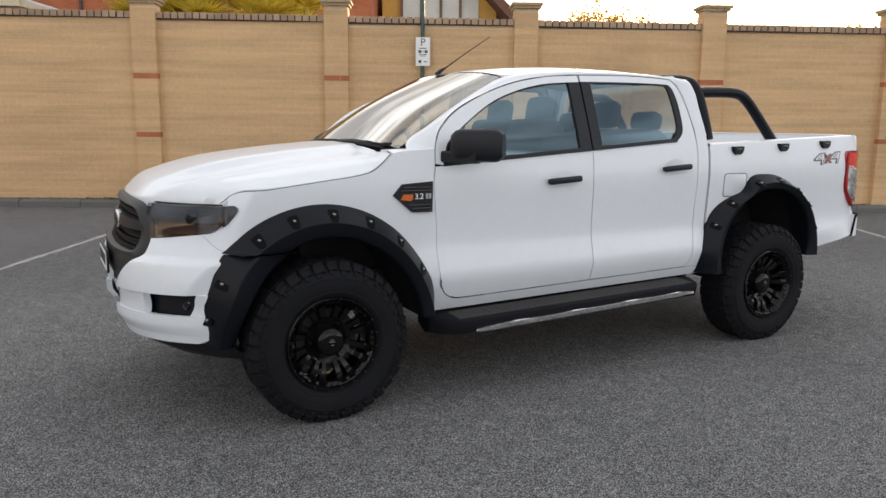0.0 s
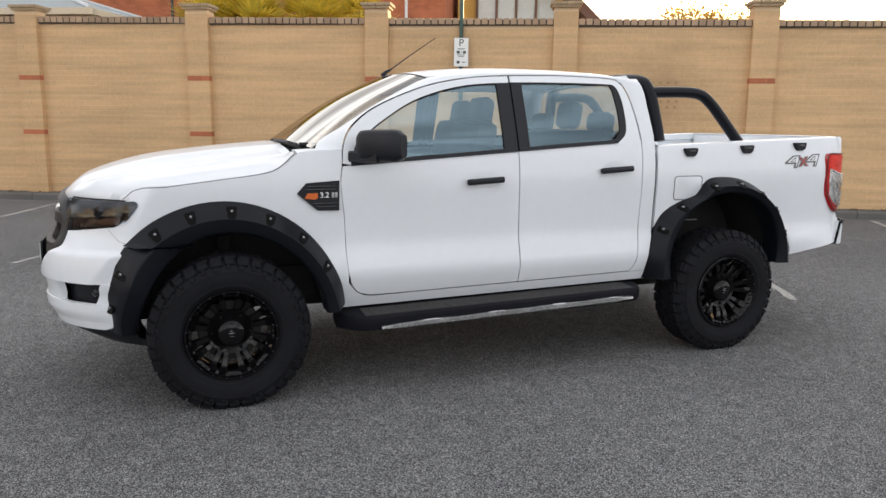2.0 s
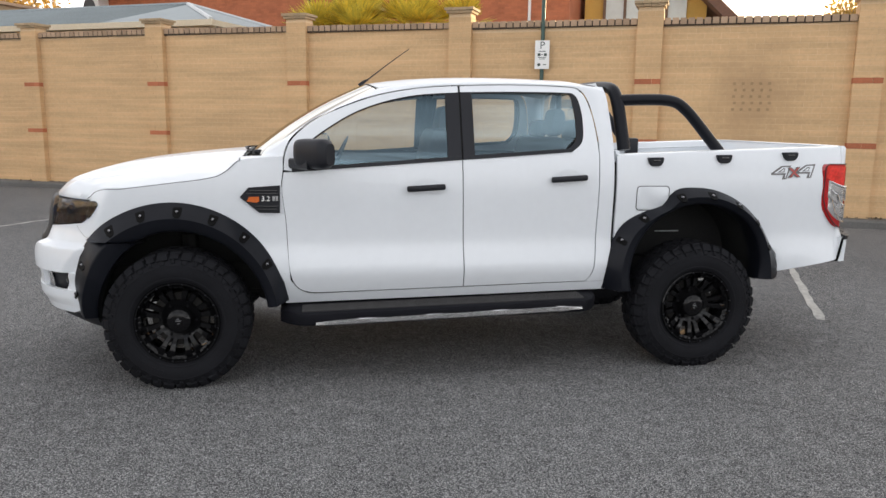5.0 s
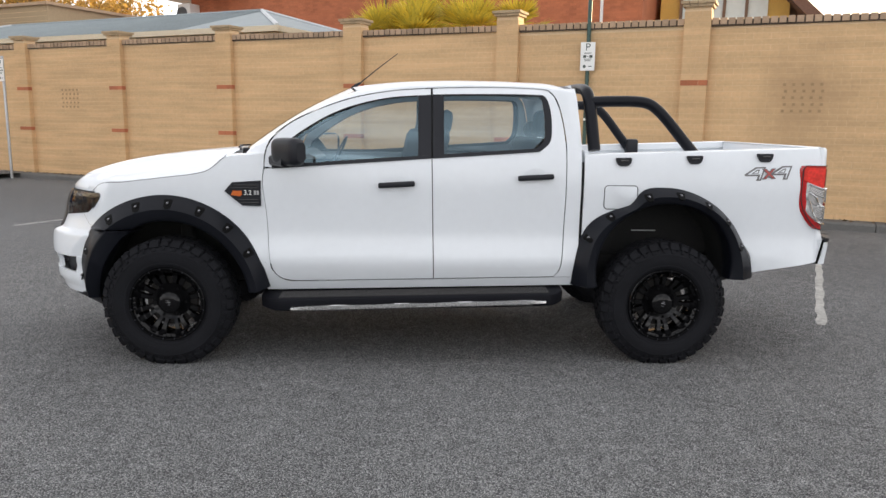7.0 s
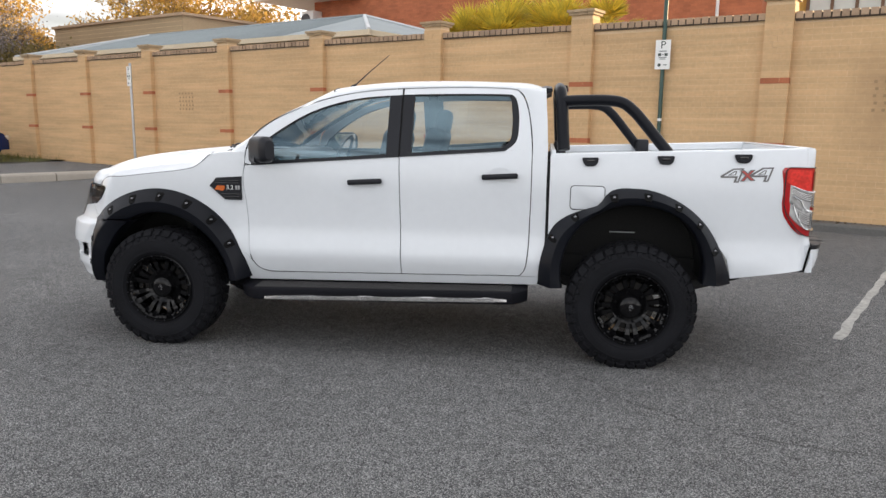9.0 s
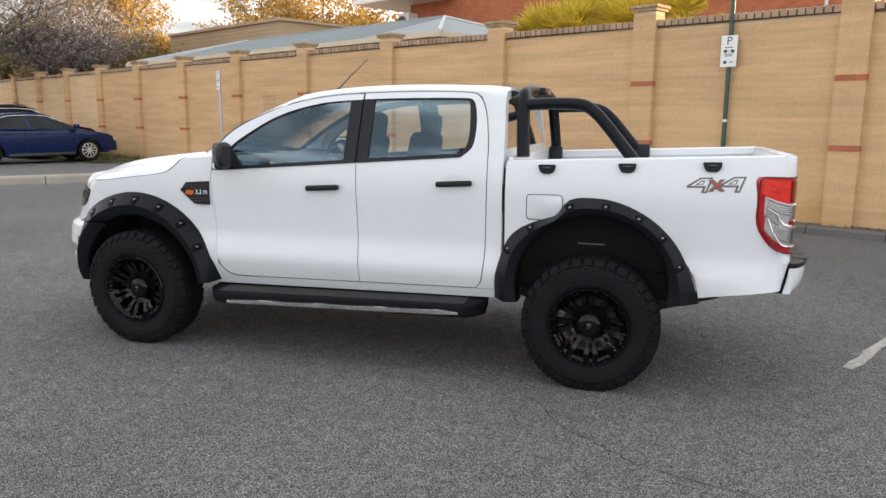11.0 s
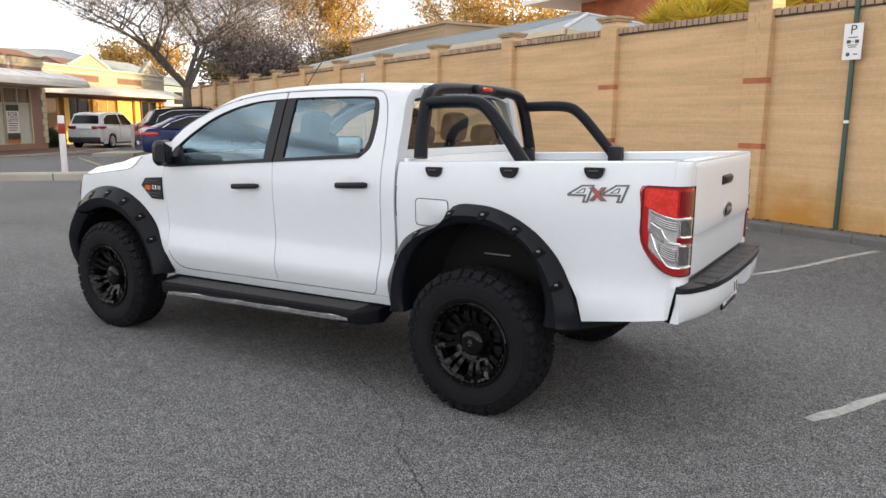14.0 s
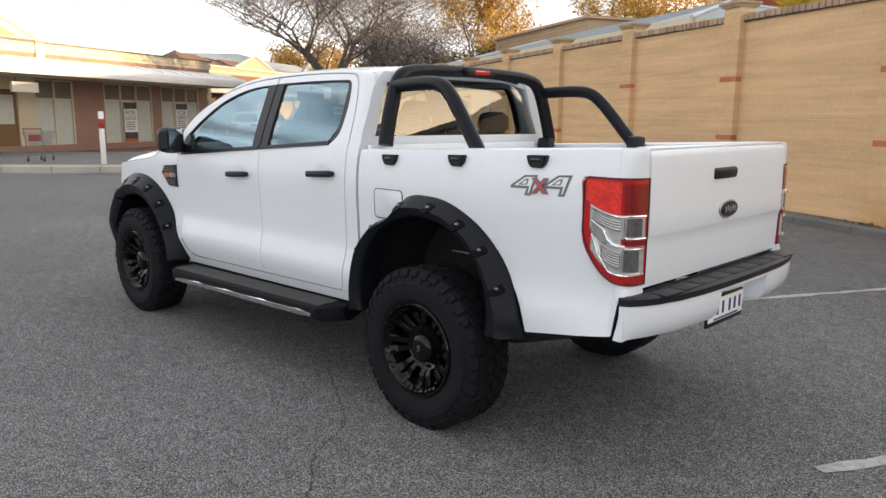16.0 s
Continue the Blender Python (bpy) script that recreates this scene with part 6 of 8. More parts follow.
def make_lines():
    rnd = random.Random(11)
    for s, d0, d1 in ((-7.22, 7.0, 12.0), (-4.46, 7.0, 12.0), (0.47, 7.6, 12.1), (3.26, 6.72, 12.2), (6.14, 6.7, 12.2), (8.9, 6.7, 12.2)):
        bm = bmesh.new()
        strip(bm, [(s + rnd.uniform(-0.003, 0.003), d) for d in np.linspace(d0, d1, 34)], 0.070, 0.004, 0.013, rnd)
        place = WALL.inverted() @ pose(-2.843, -4.334, 0, 0, 0, -28.71)
        for v in bm.verts:
            v.co.z += rise((place @ v.co).y)
        ob = structure("parking_line", bm, LINE, "worn white painted parking bay line", pose(-2.843, -4.334, 0, 0, 0, -28.71))
        ob["category"] = "line"
    for pts in ([(0.97, -0.96), (1.15, -1.07), (1.30, -1.17), (1.41, -1.30), (1.50, -1.50), (1.72, -1.68), (1.94, -1.87), (2.3, -2.0), (2.71, -2.1)],
                [(0.6, -0.75), (0.8, -0.86), (0.97, -0.96)],
                [(4.4, 1.2), (4.9, 0.8), (5.6, 0.7), (6.3, 0.2)]):
        fine = smooth_path([(x, y, 0) for x, y in pts], 8)
        jit = [(p.x + rnd.uniform(-0.012, 0.012), p.y + rnd.uniform(-0.012, 0.012)) for p in fine]
        bm = bmesh.new()
        strip(bm, jit, 0.006, 0.003, 0.003, rnd)
        ob = structure("asphalt_crack", bm, CRACK, "thin dark crack in the asphalt")
        ob["category"] = "crack"


make_lines()

# ---- the brick boundary wall ----
PILLARS = [-1.78 + 3.11 * k for k in range(-12, 9)]
TOP = lambda s: min(3.27, max(3.14, 3.205 - 0.008 * s))
FACE = 0.10


def cuboids(name, boxes, material, parent, kind="", label=""):
    """Many boxes (centre, size) as one joined mesh."""
    c = np.array([b[:3] for b in boxes], float)
    h = np.array([b[3:] for b in boxes], float) / 2
    corner = np.array([(x, y, z) for x in (-1, 1) for y in (-1, 1) for z in (-1, 1)], float)
    v = (c[:, None, :] + corner[None] * h[:, None, :]).reshape(-1, 3)
    q = np.array([(0, 4, 5, 1), (0, 1, 3, 2), (4, 6, 7, 5), (1, 5, 7, 3), (0, 2, 6, 4)])
    f = (np.arange(len(boxes))[:, None, None] * 8 + q[None]).reshape(-1, 4)
    me = bpy.data.meshes.new(name)
    me.from_pydata(v.tolist(), [], f.tolist())
    me.materials.append(material)
    ob = new(name, me)
    ob.parent = parent
    if kind:
        tagged(ob, label, "", "", kind)
    elif label:
        tagged(ob, label)
    return ob


def wall_box(parent, name, s0, s1, d0, d1, z0, z1, material, label="", bevel=0.0):
    bm = bmesh.new()
    box(bm, ((s0 + s1) / 2, (d0 + d1) / 2, (z0 + z1) / 2), (s1 - s0, d1 - d0, z1 - z0), bevel)
    return part(name, bm, material, parent, label, smooth=False)


wall = thing("wall_boundary", "tall tan brick boundary wall with pillars and dark coping", "wall", at=WALL)
tagged(wall, kind="structure")
bm = bmesh.new()
P = []
for s in np.linspace(PILLARS[0], 24.0, 40):
    P.append([(s, FACE + 0.004, 0.0), (s, FACE + 0.004, TOP(s) - 0.095), (s, FACE + 0.22, TOP(s) - 0.095), (s, FACE + 0.22, 0.0)])
V = grid(bm, P)
bm.faces.new(V[0][::-1])
bm.faces.new(V[-1])
part("wall_core", bm, MORTAR, wall, "tan mortar", smooth=False)


def brick_courses():
    rnd = random.Random(5)
    H, L = 0.086, 0.245
    near, rest = [], []
    for a, b in zip(PILLARS, PILLARS[1:]):
        s0, s1 = a + 0.195, b - 0.195
        if a < -24:
            continue
        n = int((s1 - s0) / L)
        l = (s1 - s0) / n
        z, row = 0.20, 0
        while z + H < TOP((s0 + s1) / 2) - 0.10:
            off = 0.5 if row % 2 else 0.0
            for k in range(-1 if off else 0, n):
                x0, x1 = s0 + (k + off) * l, s0 + (k + 1 + off) * l
                x0, x1 = max(x0, s0), min(x1, s1)
                if x1 - x0 < 0.05:
                    continue
                item = ((x0 + x1) / 2, FACE + 0.0060 + rnd.uniform(-0.0006, 0.0006), z + H / 2, x1 - x0 - 0.0045, 0.0065, H - 0.0045)
                (near if -5.0 < a < -4.8 and 0.95 < z else rest).append(item)
            z += H
            row += 1
    return near, rest


def make_wall():
    near, rest = brick_courses()
    cuboids("brickwork", rest, BRICK, wall, "stuff", "tan brick courses")
    for s in PILLARS:
        top = 3.37
        pillar = thing_part("pillar", wall, "tan brick pillar with two red bands and a stepped cap")
        bm = bmesh.new()
        box(bm, (s, 0.15, top / 2), (0.384, 0.292, top))
        part("pillar_core", bm, MORTAR, pillar, smooth=False)
        boxes, red = [], []
        z, row = 0.20, 0
        while z + 0.086 <= top + 0.01:
            zc = z + 0.043
            tgt = red if (abs(zc - 2.255) < 0.043 or abs(zc - 1.31) < 0.043) else boxes
            d = 0.006 if tgt is red else 0.003
            if row % 2:
                cuts = ((-0.195, -0.065), (-0.065, 0.195)) if row % 4 == 1 else ((-0.195, 0.065), (0.065, 0.195))
            else:
                cuts = ((-0.195, 0.0), (0.0, 0.195))
            for x0, x1 in cuts:
                tgt.append((s + (x0 + x1) / 2, 0.15, zc, x1 - x0 - 0.005, 0.295 + 2 * d, 0.0815))
            for sg in (-1, 1):
                tgt.append((s + sg * 0.19, 0.15, zc, 0.012 + d, 0.29, 0.0815))
            z += 0.086
            row += 1
        cuboids("pillar_bricks", boxes, BRICK, pillar)
        cuboids("red_band", red, REDBRICK, pillar, label="red brick band")
        caps = []
        for zc, w in ((3.385, 0.455), (3.43, 0.51)):
            n = 4
            for i in range(n):
                caps.append((s - w / 2 + w * (i + 0.5) / n, 0.15, zc, w / n - 0.006, w - 0.06, 0.044))
        cuboids("pillar_cap", caps, CAPSTONE, pillar, label="stepped brick cap")
    for a, b in zip(PILLARS, PILLARS[1:]):
        s0, s1 = a + 0.197, b - 0.197
        n = int((s1 - s0) / 0.118)
        l = (s1 - s0) / n
        rnd = random.Random(int(a * 10))
        cop = [(s0 + (k + 0.5) * l, 0.20 + rnd.uniform(-0.006, 0.006), TOP(s0 + k * l) - 0.048 + rnd.uniform(-0.003, 0.003), l - 0.024, 0.29, 0.096) for k in range(n)]
        cuboids("coping_course", cop, COPING, wall, "stuff", "dark weathered coping bricks")
        # dark strip fills the joints and shows below as a painted shadow line
        wall_box(wall, "coping_joint", s0, s1, 0.068, 0.332, TOP((s0 + s1) / 2) - 0.112, TOP((s0 + s1) / 2) - 0.020, JOINTSHADE, "dark mortar joint with the coping's shadow line painted in")
    # open vents: a grid of small boxes, coloured brown for the shade inside
    for s in (2.88, -12.72):
        holes = []
        for i in range(5):
            for j in range(5):
                holes.append((s - 0.25 + 0.125 * i + (0.02 if j % 2 else 0), FACE - 0.004, 2.19 - 0.098 * j, 0.04, 0.008, 0.04))
        cuboids("vent_shade_boxes", holes, surf("vent_shadow_brick", (0.36, 0.24, 0.13), 0.9), wall, label="grid of small brown boxes painted as shaded vent openings")
    bm = bmesh.new()
    grid(bm, [[(s, d, 0.002 + rise(d)) for d in np.linspace(-2.4, -0.15, 16)] for s in np.linspace(-18.9, 26, 46)])
    structure("ground_edge", bm, ASPHALT, "grey asphalt lifting towards the wall", WALL)
    # leaf litter caught at the foot of the wall
    rs = np.random.RandomState(5)
    n = 1500
    base = np.stack([rs.uniform(-18, 25, n), -0.02 - np.abs(rs.normal(0, 0.03, n)), 0.204 + rs.uniform(0.002, 0.02, n)], 1)
    base[:, 0] += 0.5 * np.sin(base[:, 0] * 1.7)
    a, b = rs.normal(0, 0.016, (n, 3)), rs.normal(0, 0.009, (n, 3))
    a[:, 2] *= 0.4
    me = bpy.data.meshes.new("leaf_litter")
    me.from_pydata(np.stack([base - a, base + b, base + a, base - b], 1).reshape(-1, 3).tolist(), [], np.arange(n * 4).reshape(-1, 4).tolist())
    me.materials.append(surf("dry_leaf_litter", (0.10, 0.065, 0.035), 0.85, var=0.4, islands=0.8))
    litter = new("leaf_litter", me)
    litter.matrix_world = WALL
    tagged(litter, "dry brown leaf litter along the foot of the wall", "leaf litter", "", "stuff")
    # kerb along the foot of the wall, in blocks
    kerb = thing("kerb_wall", "grey concrete kerb at the foot of the wall", "kerb", at=WALL)
    tagged(kerb, kind="structure")
    me = None
    for k in range(44):
        s = -18.5 + 1.0 * k
        if me is None:
            bm = bmesh.new()
            P = [[(x, -0.20, 0.0), (x, -0.19, 0.165), (x, -0.165, 0.195), (x, 0.12, 0.205), (x, 0.12, 0.0)] for x in (-0.494, -0.2, 0.2, 0.494)]
            V = grid(bm, P)
            bm.faces.new(V[0][::-1])
            bm.faces.new(V[-1])
            first = part("kerb_block", bm, CONCRETE, kerb, smooth=False)
            me = first.data
            first.location = (s, 0, 0)
        else:
            ob = new("kerb_block", me)
            ob.parent = kerb
            ob.location = (s, 0, 0)
    return near


NEAR_BRICKS = make_wall()


# ---- poles and signs ----
def sign_pole(x, y, h, material, label, sign_z, sign_h, sign_w, turn, detailed):
    pole = thing("sign_pole", label, "sign pole", at=pose(x, y, 0, 0, 0, turn))
    bm = bmesh.new()
    spun(bm, [(0.001, h), (0.028, h), (0.033, h - 0.01), (0.033, 0.0)], 16, "z")
    part("post", bm, material, pole)
    bm = bmesh.new()
    spun(bm, [(0.033, 0.03), (0.06, 0.025), (0.065, 0.0)], 16, "z")
    part("base_collar", bm, material, pole)
    bm = bmesh.new()
    box(bm, (0.0, -0.045, sign_z), (sign_w, 0.004, sign_h), 0.0)
    face = part("sign_plate", bm, SIGNW, pole, "white parking sign plate", smooth=False)
    for dz in (-sign_h * 0.3, sign_h * 0.3):
        bm = bmesh.new()
        box(bm, (0, -0.012, sign_z + dz), (0.085, 0.066, 0.025), 0.004)
        part("clamp", bm, GALV, pole)
    k = sign_h / 0.47
    letters("sign_letter", "P", 0.17 * k, INK if detailed else INK, face, pose(0.0, -0.049, sign_z + 0.15 * k, 90, 0, 0), 0.001)
    bm = bmesh.new()
    for zz, w, hh, xx in ((0.055, 0.12, 0.012, 0), (0.0, 0.05, 0.045, -0.05), (0.0, 0.05, 0.045, 0.055), (0.0, 0.03, 0.008, 0.0), (-0.045, 0.13, 0.010, 0), (-0.07, 0.10, 0.010, 0)):
        box(bm, (xx * k, -0.0485, sign_z + zz * k), (w * k, 0.002, hh * k))
    part("sign_bars", bm, INK, face, "lines of small print", smooth=False)
    bm = bmesh.new()
    spun(bm, [(0.001, -0.001), (0.026 * k, -0.001), (0.026 * k, 0.002)], 18, "y", (-0.05 * k, -0.047, sign_z - 0.165 * k))
    part("sign_symbol", bm, INK, face, smooth=False)
    bm = bmesh.new()
    box(bm, (0.045 * k, -0.0485, sign_z - 0.165 * k), (0.055 * k, 0.002, 0.014 * k))
    part("sign_arrow", bm, INK, face, smooth=False)
    if detailed:
        bm = bmesh.new()
        spun(bm, [(0.0335, 1.62), (0.0345, 1.62), (0.0345, 1.66), (0.0335, 1.66)], 16, "z")
        part("sticker", bm, SIGNW, pole)
    return pole


sign_pole(2.855, 6.84, 4.6, GREENPOLE, "dark green steel pole with a white parking sign", 2.66, 0.455, 0.235, -20, True)
sign_pole(-9.67, 12.70, 2.95, GALV, "grey galvanised pole with a white parking sign", 2.62, 0.50, 0.26, -38, False)


# ---- behind the wall ----
def make_hip_house():
    house = thing("low_house", "low house with a pale grey metal hip roof and cream gutters", "house", at=WALL)
    wall_box(house, "house_wall", -23.0, -7.9, 1.6, 7.0, 0, 3.35, CREAM)
    bm = bmesh.new()
    s0, s1, d0, d1 = -23.4, -7.42, 1.08, 7.6
    ridge = 4.43
    pts = [(s0, d0, 3.56), (s1, d0, 3.56), (s1, d1, 3.56), (s0, d1, 3.56), (s0 + 3.0, 3.93 + 0.4, ridge), (s1 - 2.94, 3.93 + 0.4, ridge)]
    v = [bm.verts.new(p) for p in pts]
    for f in ((0, 1, 5, 4), (1, 2, 5), (2, 3, 4, 5), (3, 0, 4), (3, 2, 1, 0)):
        bm.faces.new([v[i] for i in f])
    part("roof", bm, ROOFTIN, house, "pale grey metal hip roof", smooth=False)
    bm = bmesh.new()
    for k in range(60):
        s = s0 + 3.0 + (s1 - 2.94 - s0 - 3.0) * k / 59
        tube(bm, [(s, d0 + 0.02, 3.572), (s, 4.31, ridge + 0.004)], 0.012, 4)
    part("roof_ribs", bm, ROOFTIN, house)
    for a, b in (((s1, d0), (s1 - 2.94, 4.33)), ((s1, d1), (s1 - 2.94, 4.33)), ((s0, d0), (s0 + 3, 4.33))):
        bm = bmesh.new()
        tube(bm, [(a[0], a[1], 3.57), (b[0], b[1], ridge + 0.01)], 0.05, 6)
        part("hip_cap", bm, surf("pale_ridge", (0.5, 0.52, 0.53), 0.5), house, "pale hip capping")
    bm = bmesh.new()
    tube(bm, [(s0 + 3, 4.33, ridge + 0.01), (s1 - 2.94, 4.33, ridge + 0.01)], 0.05, 6)
    part("ridge_cap", bm, ROOFTIN, house)
    wall_box(house, "gutter", s0, s1 + 0.06, d0 - 0.08, d0 + 0.04, 3.44, 3.56, CREAM, "cream gutter")
    wall_box(house, "gutter", s1 - 0.06, s1 + 0.06, d0, d1, 3.442, 3.558, CREAM, "cream gutter")
    wall_box(house, "fascia", s0, s1, d0 + 0.1, d0 + 0.18, 3.24, 3.442, CREAM, "cream fascia")


def make_beige_block():
    b = thing("beige_building", "beige flat-roofed brick building with a brown parapet edge", "building", at=WALL)
    wall_box(b, "block_wall", -31.6, -22.0, 6.9, 16.0, 0, 5.55, RENDER)
    wall_box(b, "parapet_edge", -31.7, -21.9, 6.8, 16.1, 5.552, 5.66, COPING, "brown parapet capping")
    boxes = [(s, 6.897, 3.3 + 0.17 * j, 9.5, 0.01, 0.012) for j in range(13) for s in (-26.8,)]
    cuboids("course_lines", boxes, MORTAR, b)


def make_red_building():
    h = thing("red_brick_building", "two-storey red brick building with white trim", "building", at=WALL)
    s0, s1, d = -22.4, -2.2, 14.6
    wall_box(h, "brick_wall", s0, s1, d, d + 10, 0, 7.2, REDBRICK)
    bricks = []
    for j in range(70):
        z = 3.4 + 0.086 * j
        n = 84
        for k in range(n):
            if z > 7.1:
                break
            x0 = s0 + (k + (0.5 if j % 2 else 0)) * 0.24
            if x0 + 0.23 > s1:
                continue
            bricks.append((x0 + 0.115, d - 0.004, z + 0.04, 0.228, 0.016, 0.076))
    cuboids("brickwork", bricks, REDBRICK, h, "stuff", "red brick courses")
    bm = bmesh.new()
    box(bm, (s0 + 0.15, d - 0.35, 6.12), (0.75, 0.62, 0.95), 0.03)
    ac = part("air_conditioner", bm, WHITEP, h, "white air conditioner unit")
    bm = bmesh.new()
    spun(bm, [(0.02, -0.02), (0.30, -0.02), (0.32, 0.0)], 24, "y", (s0 + 0.05, d - 0.665, 6.15))
    part("fan_grille", bm, GREYP, ac)
    wall_box(h, "eave", s0 - 2.2, s0 + 3.0, d - 1.8, d + 8, 7.05, 7.25, WHITEP, "white eave")
    for s in (-12.3, -3.6):
        bm = bmesh.new()
        tube(bm, [(s, d - 0.06, 0), (s, d - 0.06, 7.1)], 0.055, 8)
        part("downpipe", bm, WHITEP if s > -10 else GREYP, h, "downpipe on the brick wall")
    # bright entrance bay with glazing at the end of the building
    wall_box(h, "entrance_wall", s1 + 0.2, s1 + 4.6, d + 2.6, d + 8, 0, 7.2, YELLOW, "yellow rendered entrance bay")
    for k in range(4):
        wall_box(h, "mullion", s1 + 0.9 + 0.75 * k, s1 + 1.0 + 0.75 * k, d + 2.45, d + 2.6, 3, 7.1, surf("brown_mullion", (0.16, 0.09, 0.05), 0.6) if k == 0 else bpy.data.materials["brown_mullion"], "brown mullion")
        wall_box(h, "window_pane", s1 + 1.0 + 0.75 * k, s1 + 1.65 + 0.75 * k, d + 2.53, d + 2.58, 3, 7.0, SHOPGLASS, "sunlit window pane")
    bm = bmesh.new()
    v = [bm.verts.new(p) for p in ((s1 + 2.6, d + 1.4, 8.2), (s1 + 6.6, d + 1.4, 4.3), (s1 + 6.6, d + 8, 4.3), (s1 + 2.6, d + 8, 8.2), (s1 + 2.6, d + 1.4, 7.8), (s1 + 6.3, d + 1.4, 4.1), (s1 + 6.3, d + 8, 4.1), (s1 + 2.6, d + 8, 7.8))]
    for f in ((0, 1, 2, 3), (7, 6, 5, 4), (0, 4, 5, 1), (1, 5, 6, 2), (2, 6, 7, 3), (3, 7, 4, 0)):
        bm.faces.new([v[i] for i in f])
    part("sloping_roof", bm, TERRA, h, "sloping tiled roof end", smooth=False)


make_hip_house()
make_beige_block()
make_red_building()


# ---- trees ----
def branch_tree(name, label, x, y, h, seed, spread, leaf_mat, bark_mat, leaves, leaf_size, fork=0.33, trunk_r=0.2, depth=5, clump=0.5, z0=0.0, lean=0.0, kids=3, ratio=(0.62, 0.82), twig=0.006, thin=0.58):
    rnd = random.Random(seed)
    tree = thing(name, label, "tree", at=pose(x, y, z0))
    bm = bmesh.new()
    tips = []

    def grow(p, d, length, r, level):
        pts, q, dd = [p], p, d
        n = 5 if level < 2 else 3
        for i in range(n):
            dd = (dd + Vector((rnd.uniform(-1, 1), rnd.uniform(-1, 1), rnd.uniform(-0.35, 0.55))) * 0.16).normalized()
            q = q + dd * length / n
            pts.append(q)
            if level >= 2:
                tips.append((q, level))
        tube(bm, pts, lambda i: max(twig, r * (1 - 0.45 * i / n)), 8 if level < 2 else (5 if level < 4 else 3), caps=False)
        if level >= depth:
            tips.append((q, level))
            return
        k = kids if level else kids + 1
        for i in range(k):
            a = 2 * math.pi * (i + rnd.random() * 0.7) / k
            side = Vector((math.cos(a), math.sin(a), 0))
            nd = (dd * 0.75 + side * spread * rnd.uniform(0.6, 1.1) + Vector((0, 0, 0.18))).normalized()
            grow(q, nd, length * rnd.uniform(*ratio), r * thin, level + 1)
        if level and rnd.random() < 0.7:
            mid = pts[len(pts) // 2]
            a = rnd.uniform(0, 6.28)
            grow(mid, (dd * 0.5 + Vector((math.cos(a), math.sin(a), 0.2)) * spread).normalized(), length * 0.55, r * 0.4, level + 1)
    grow(Vector((0, 0, 0)), Vector((lean, 0, 1)).normalized(), h * fork, trunk_r, 0)
    part("trunk", bm, bark_mat, tree, "branching trunk and limbs")
    if leaves:
        far = [t for t in tips if t[1] >= depth - 1] or tips
        r = np.random.RandomState(seed)
        idx = r.randint(0, len(far), leaves)
        base = np.array([far[i][0] for i in idx]) + r.normal(0, clump, (leaves, 3))
        a = r.normal(0, 1, (leaves, 3))
        a /= np.linalg.norm(a, axis=1)[:, None]
        b = np.cross(a, r.normal(0, 1, (leaves, 3)))
        b /= np.linalg.norm(b, axis=1)[:, None]
        sz = leaf_size * r.uniform(0.5, 1.4, (leaves, 1))
        v = np.stack([base - a * sz, base + b * sz * 0.45, base + a * sz, base - b * sz * 0.45], 1).reshape(-1, 3)
        f = np.arange(leaves * 4).reshape(-1, 4)
        me = bpy.data.meshes.new("crown")
        me.from_pydata(v.tolist(), [], f.tolist())
        me.materials.append(leaf_mat)
        ob = new("crown", me)
        ob.parent = tree
        tagged(ob, "uneven leafy crown with gaps")
    return tree


branch_tree("bare_tree", "leafless spreading tree with a grey crown of dry twigs", -24.9, 19.0, 11.6, 8, 1.1, DRYLEAF, BARK, 36000, 0.042, 0.255, 0.30, 7, 0.62, 0.02, ratio=(0.70, 0.86), twig=0.006, thin=0.52)
for i, (x, y, h, n, sc) in enumerate(((-54, 70, 14, 6000, 0.22), (-46, 72, 16, 4500, 0.22), (-36, 72, 19, 9000, 0.24), (-64, 74, 24, 11000, 0.25), (-97, 76, 15, 6000, 0.26), (-28, 68, 16, 7000, 0.24), (-65.8, 44.8, 10.6, 6000, 0.18), (-74, 51, 10.5, 4000, 0.18),
                                     (38, 45, 12.6, 5000, 0.18), (42.0, 42, 12.2, 5000, 0.18), (58, 35, 11.8, 4500, 0.2), (33.5, 48, 10.6, 3000, 0.17), (48, 38, 9.4, 2600, 0.17))):
    branch_tree("gum_tree", "tall gum tree with sunlit golden leaves", x, y, h, 40 + i, 0.62, LEAF, BARK, int(n * 0.62), sc, 0.30, 0.16 + 0.008 * h, 4, 0.030 * h, 0.0)


branch_tree("twiggy_tree", "dense grey leafless tree behind the wall", -23.9, 22.5, 9.6, 17, 1.0, DRYLEAF, BARK, 22000, 0.055, 0.21, 0.2, 6, 0.45, 0.0, ratio=(0.66, 0.84), twig=0.009)
for i, (s, d, h) in enumerate(((-40.0, 4.0, 6.4), (-36.5, 4.0, 6.8), (-33.8, 4.5, 6.6), (-31.5, 3.4, 6.4), (-29.0, 4.2, 6.2), (-26.9, 3.6, 5.2))):
    p = WALL @ Vector((s, d, 0))
    branch_tree("hedge_tree", "low dark olive bush behind the wall", p.x, p.y, h, 80 + i, 0.8, OLIVE, BARK, 4000, 0.11, 0.25, 0.12, 4, 0.32, 0.0)
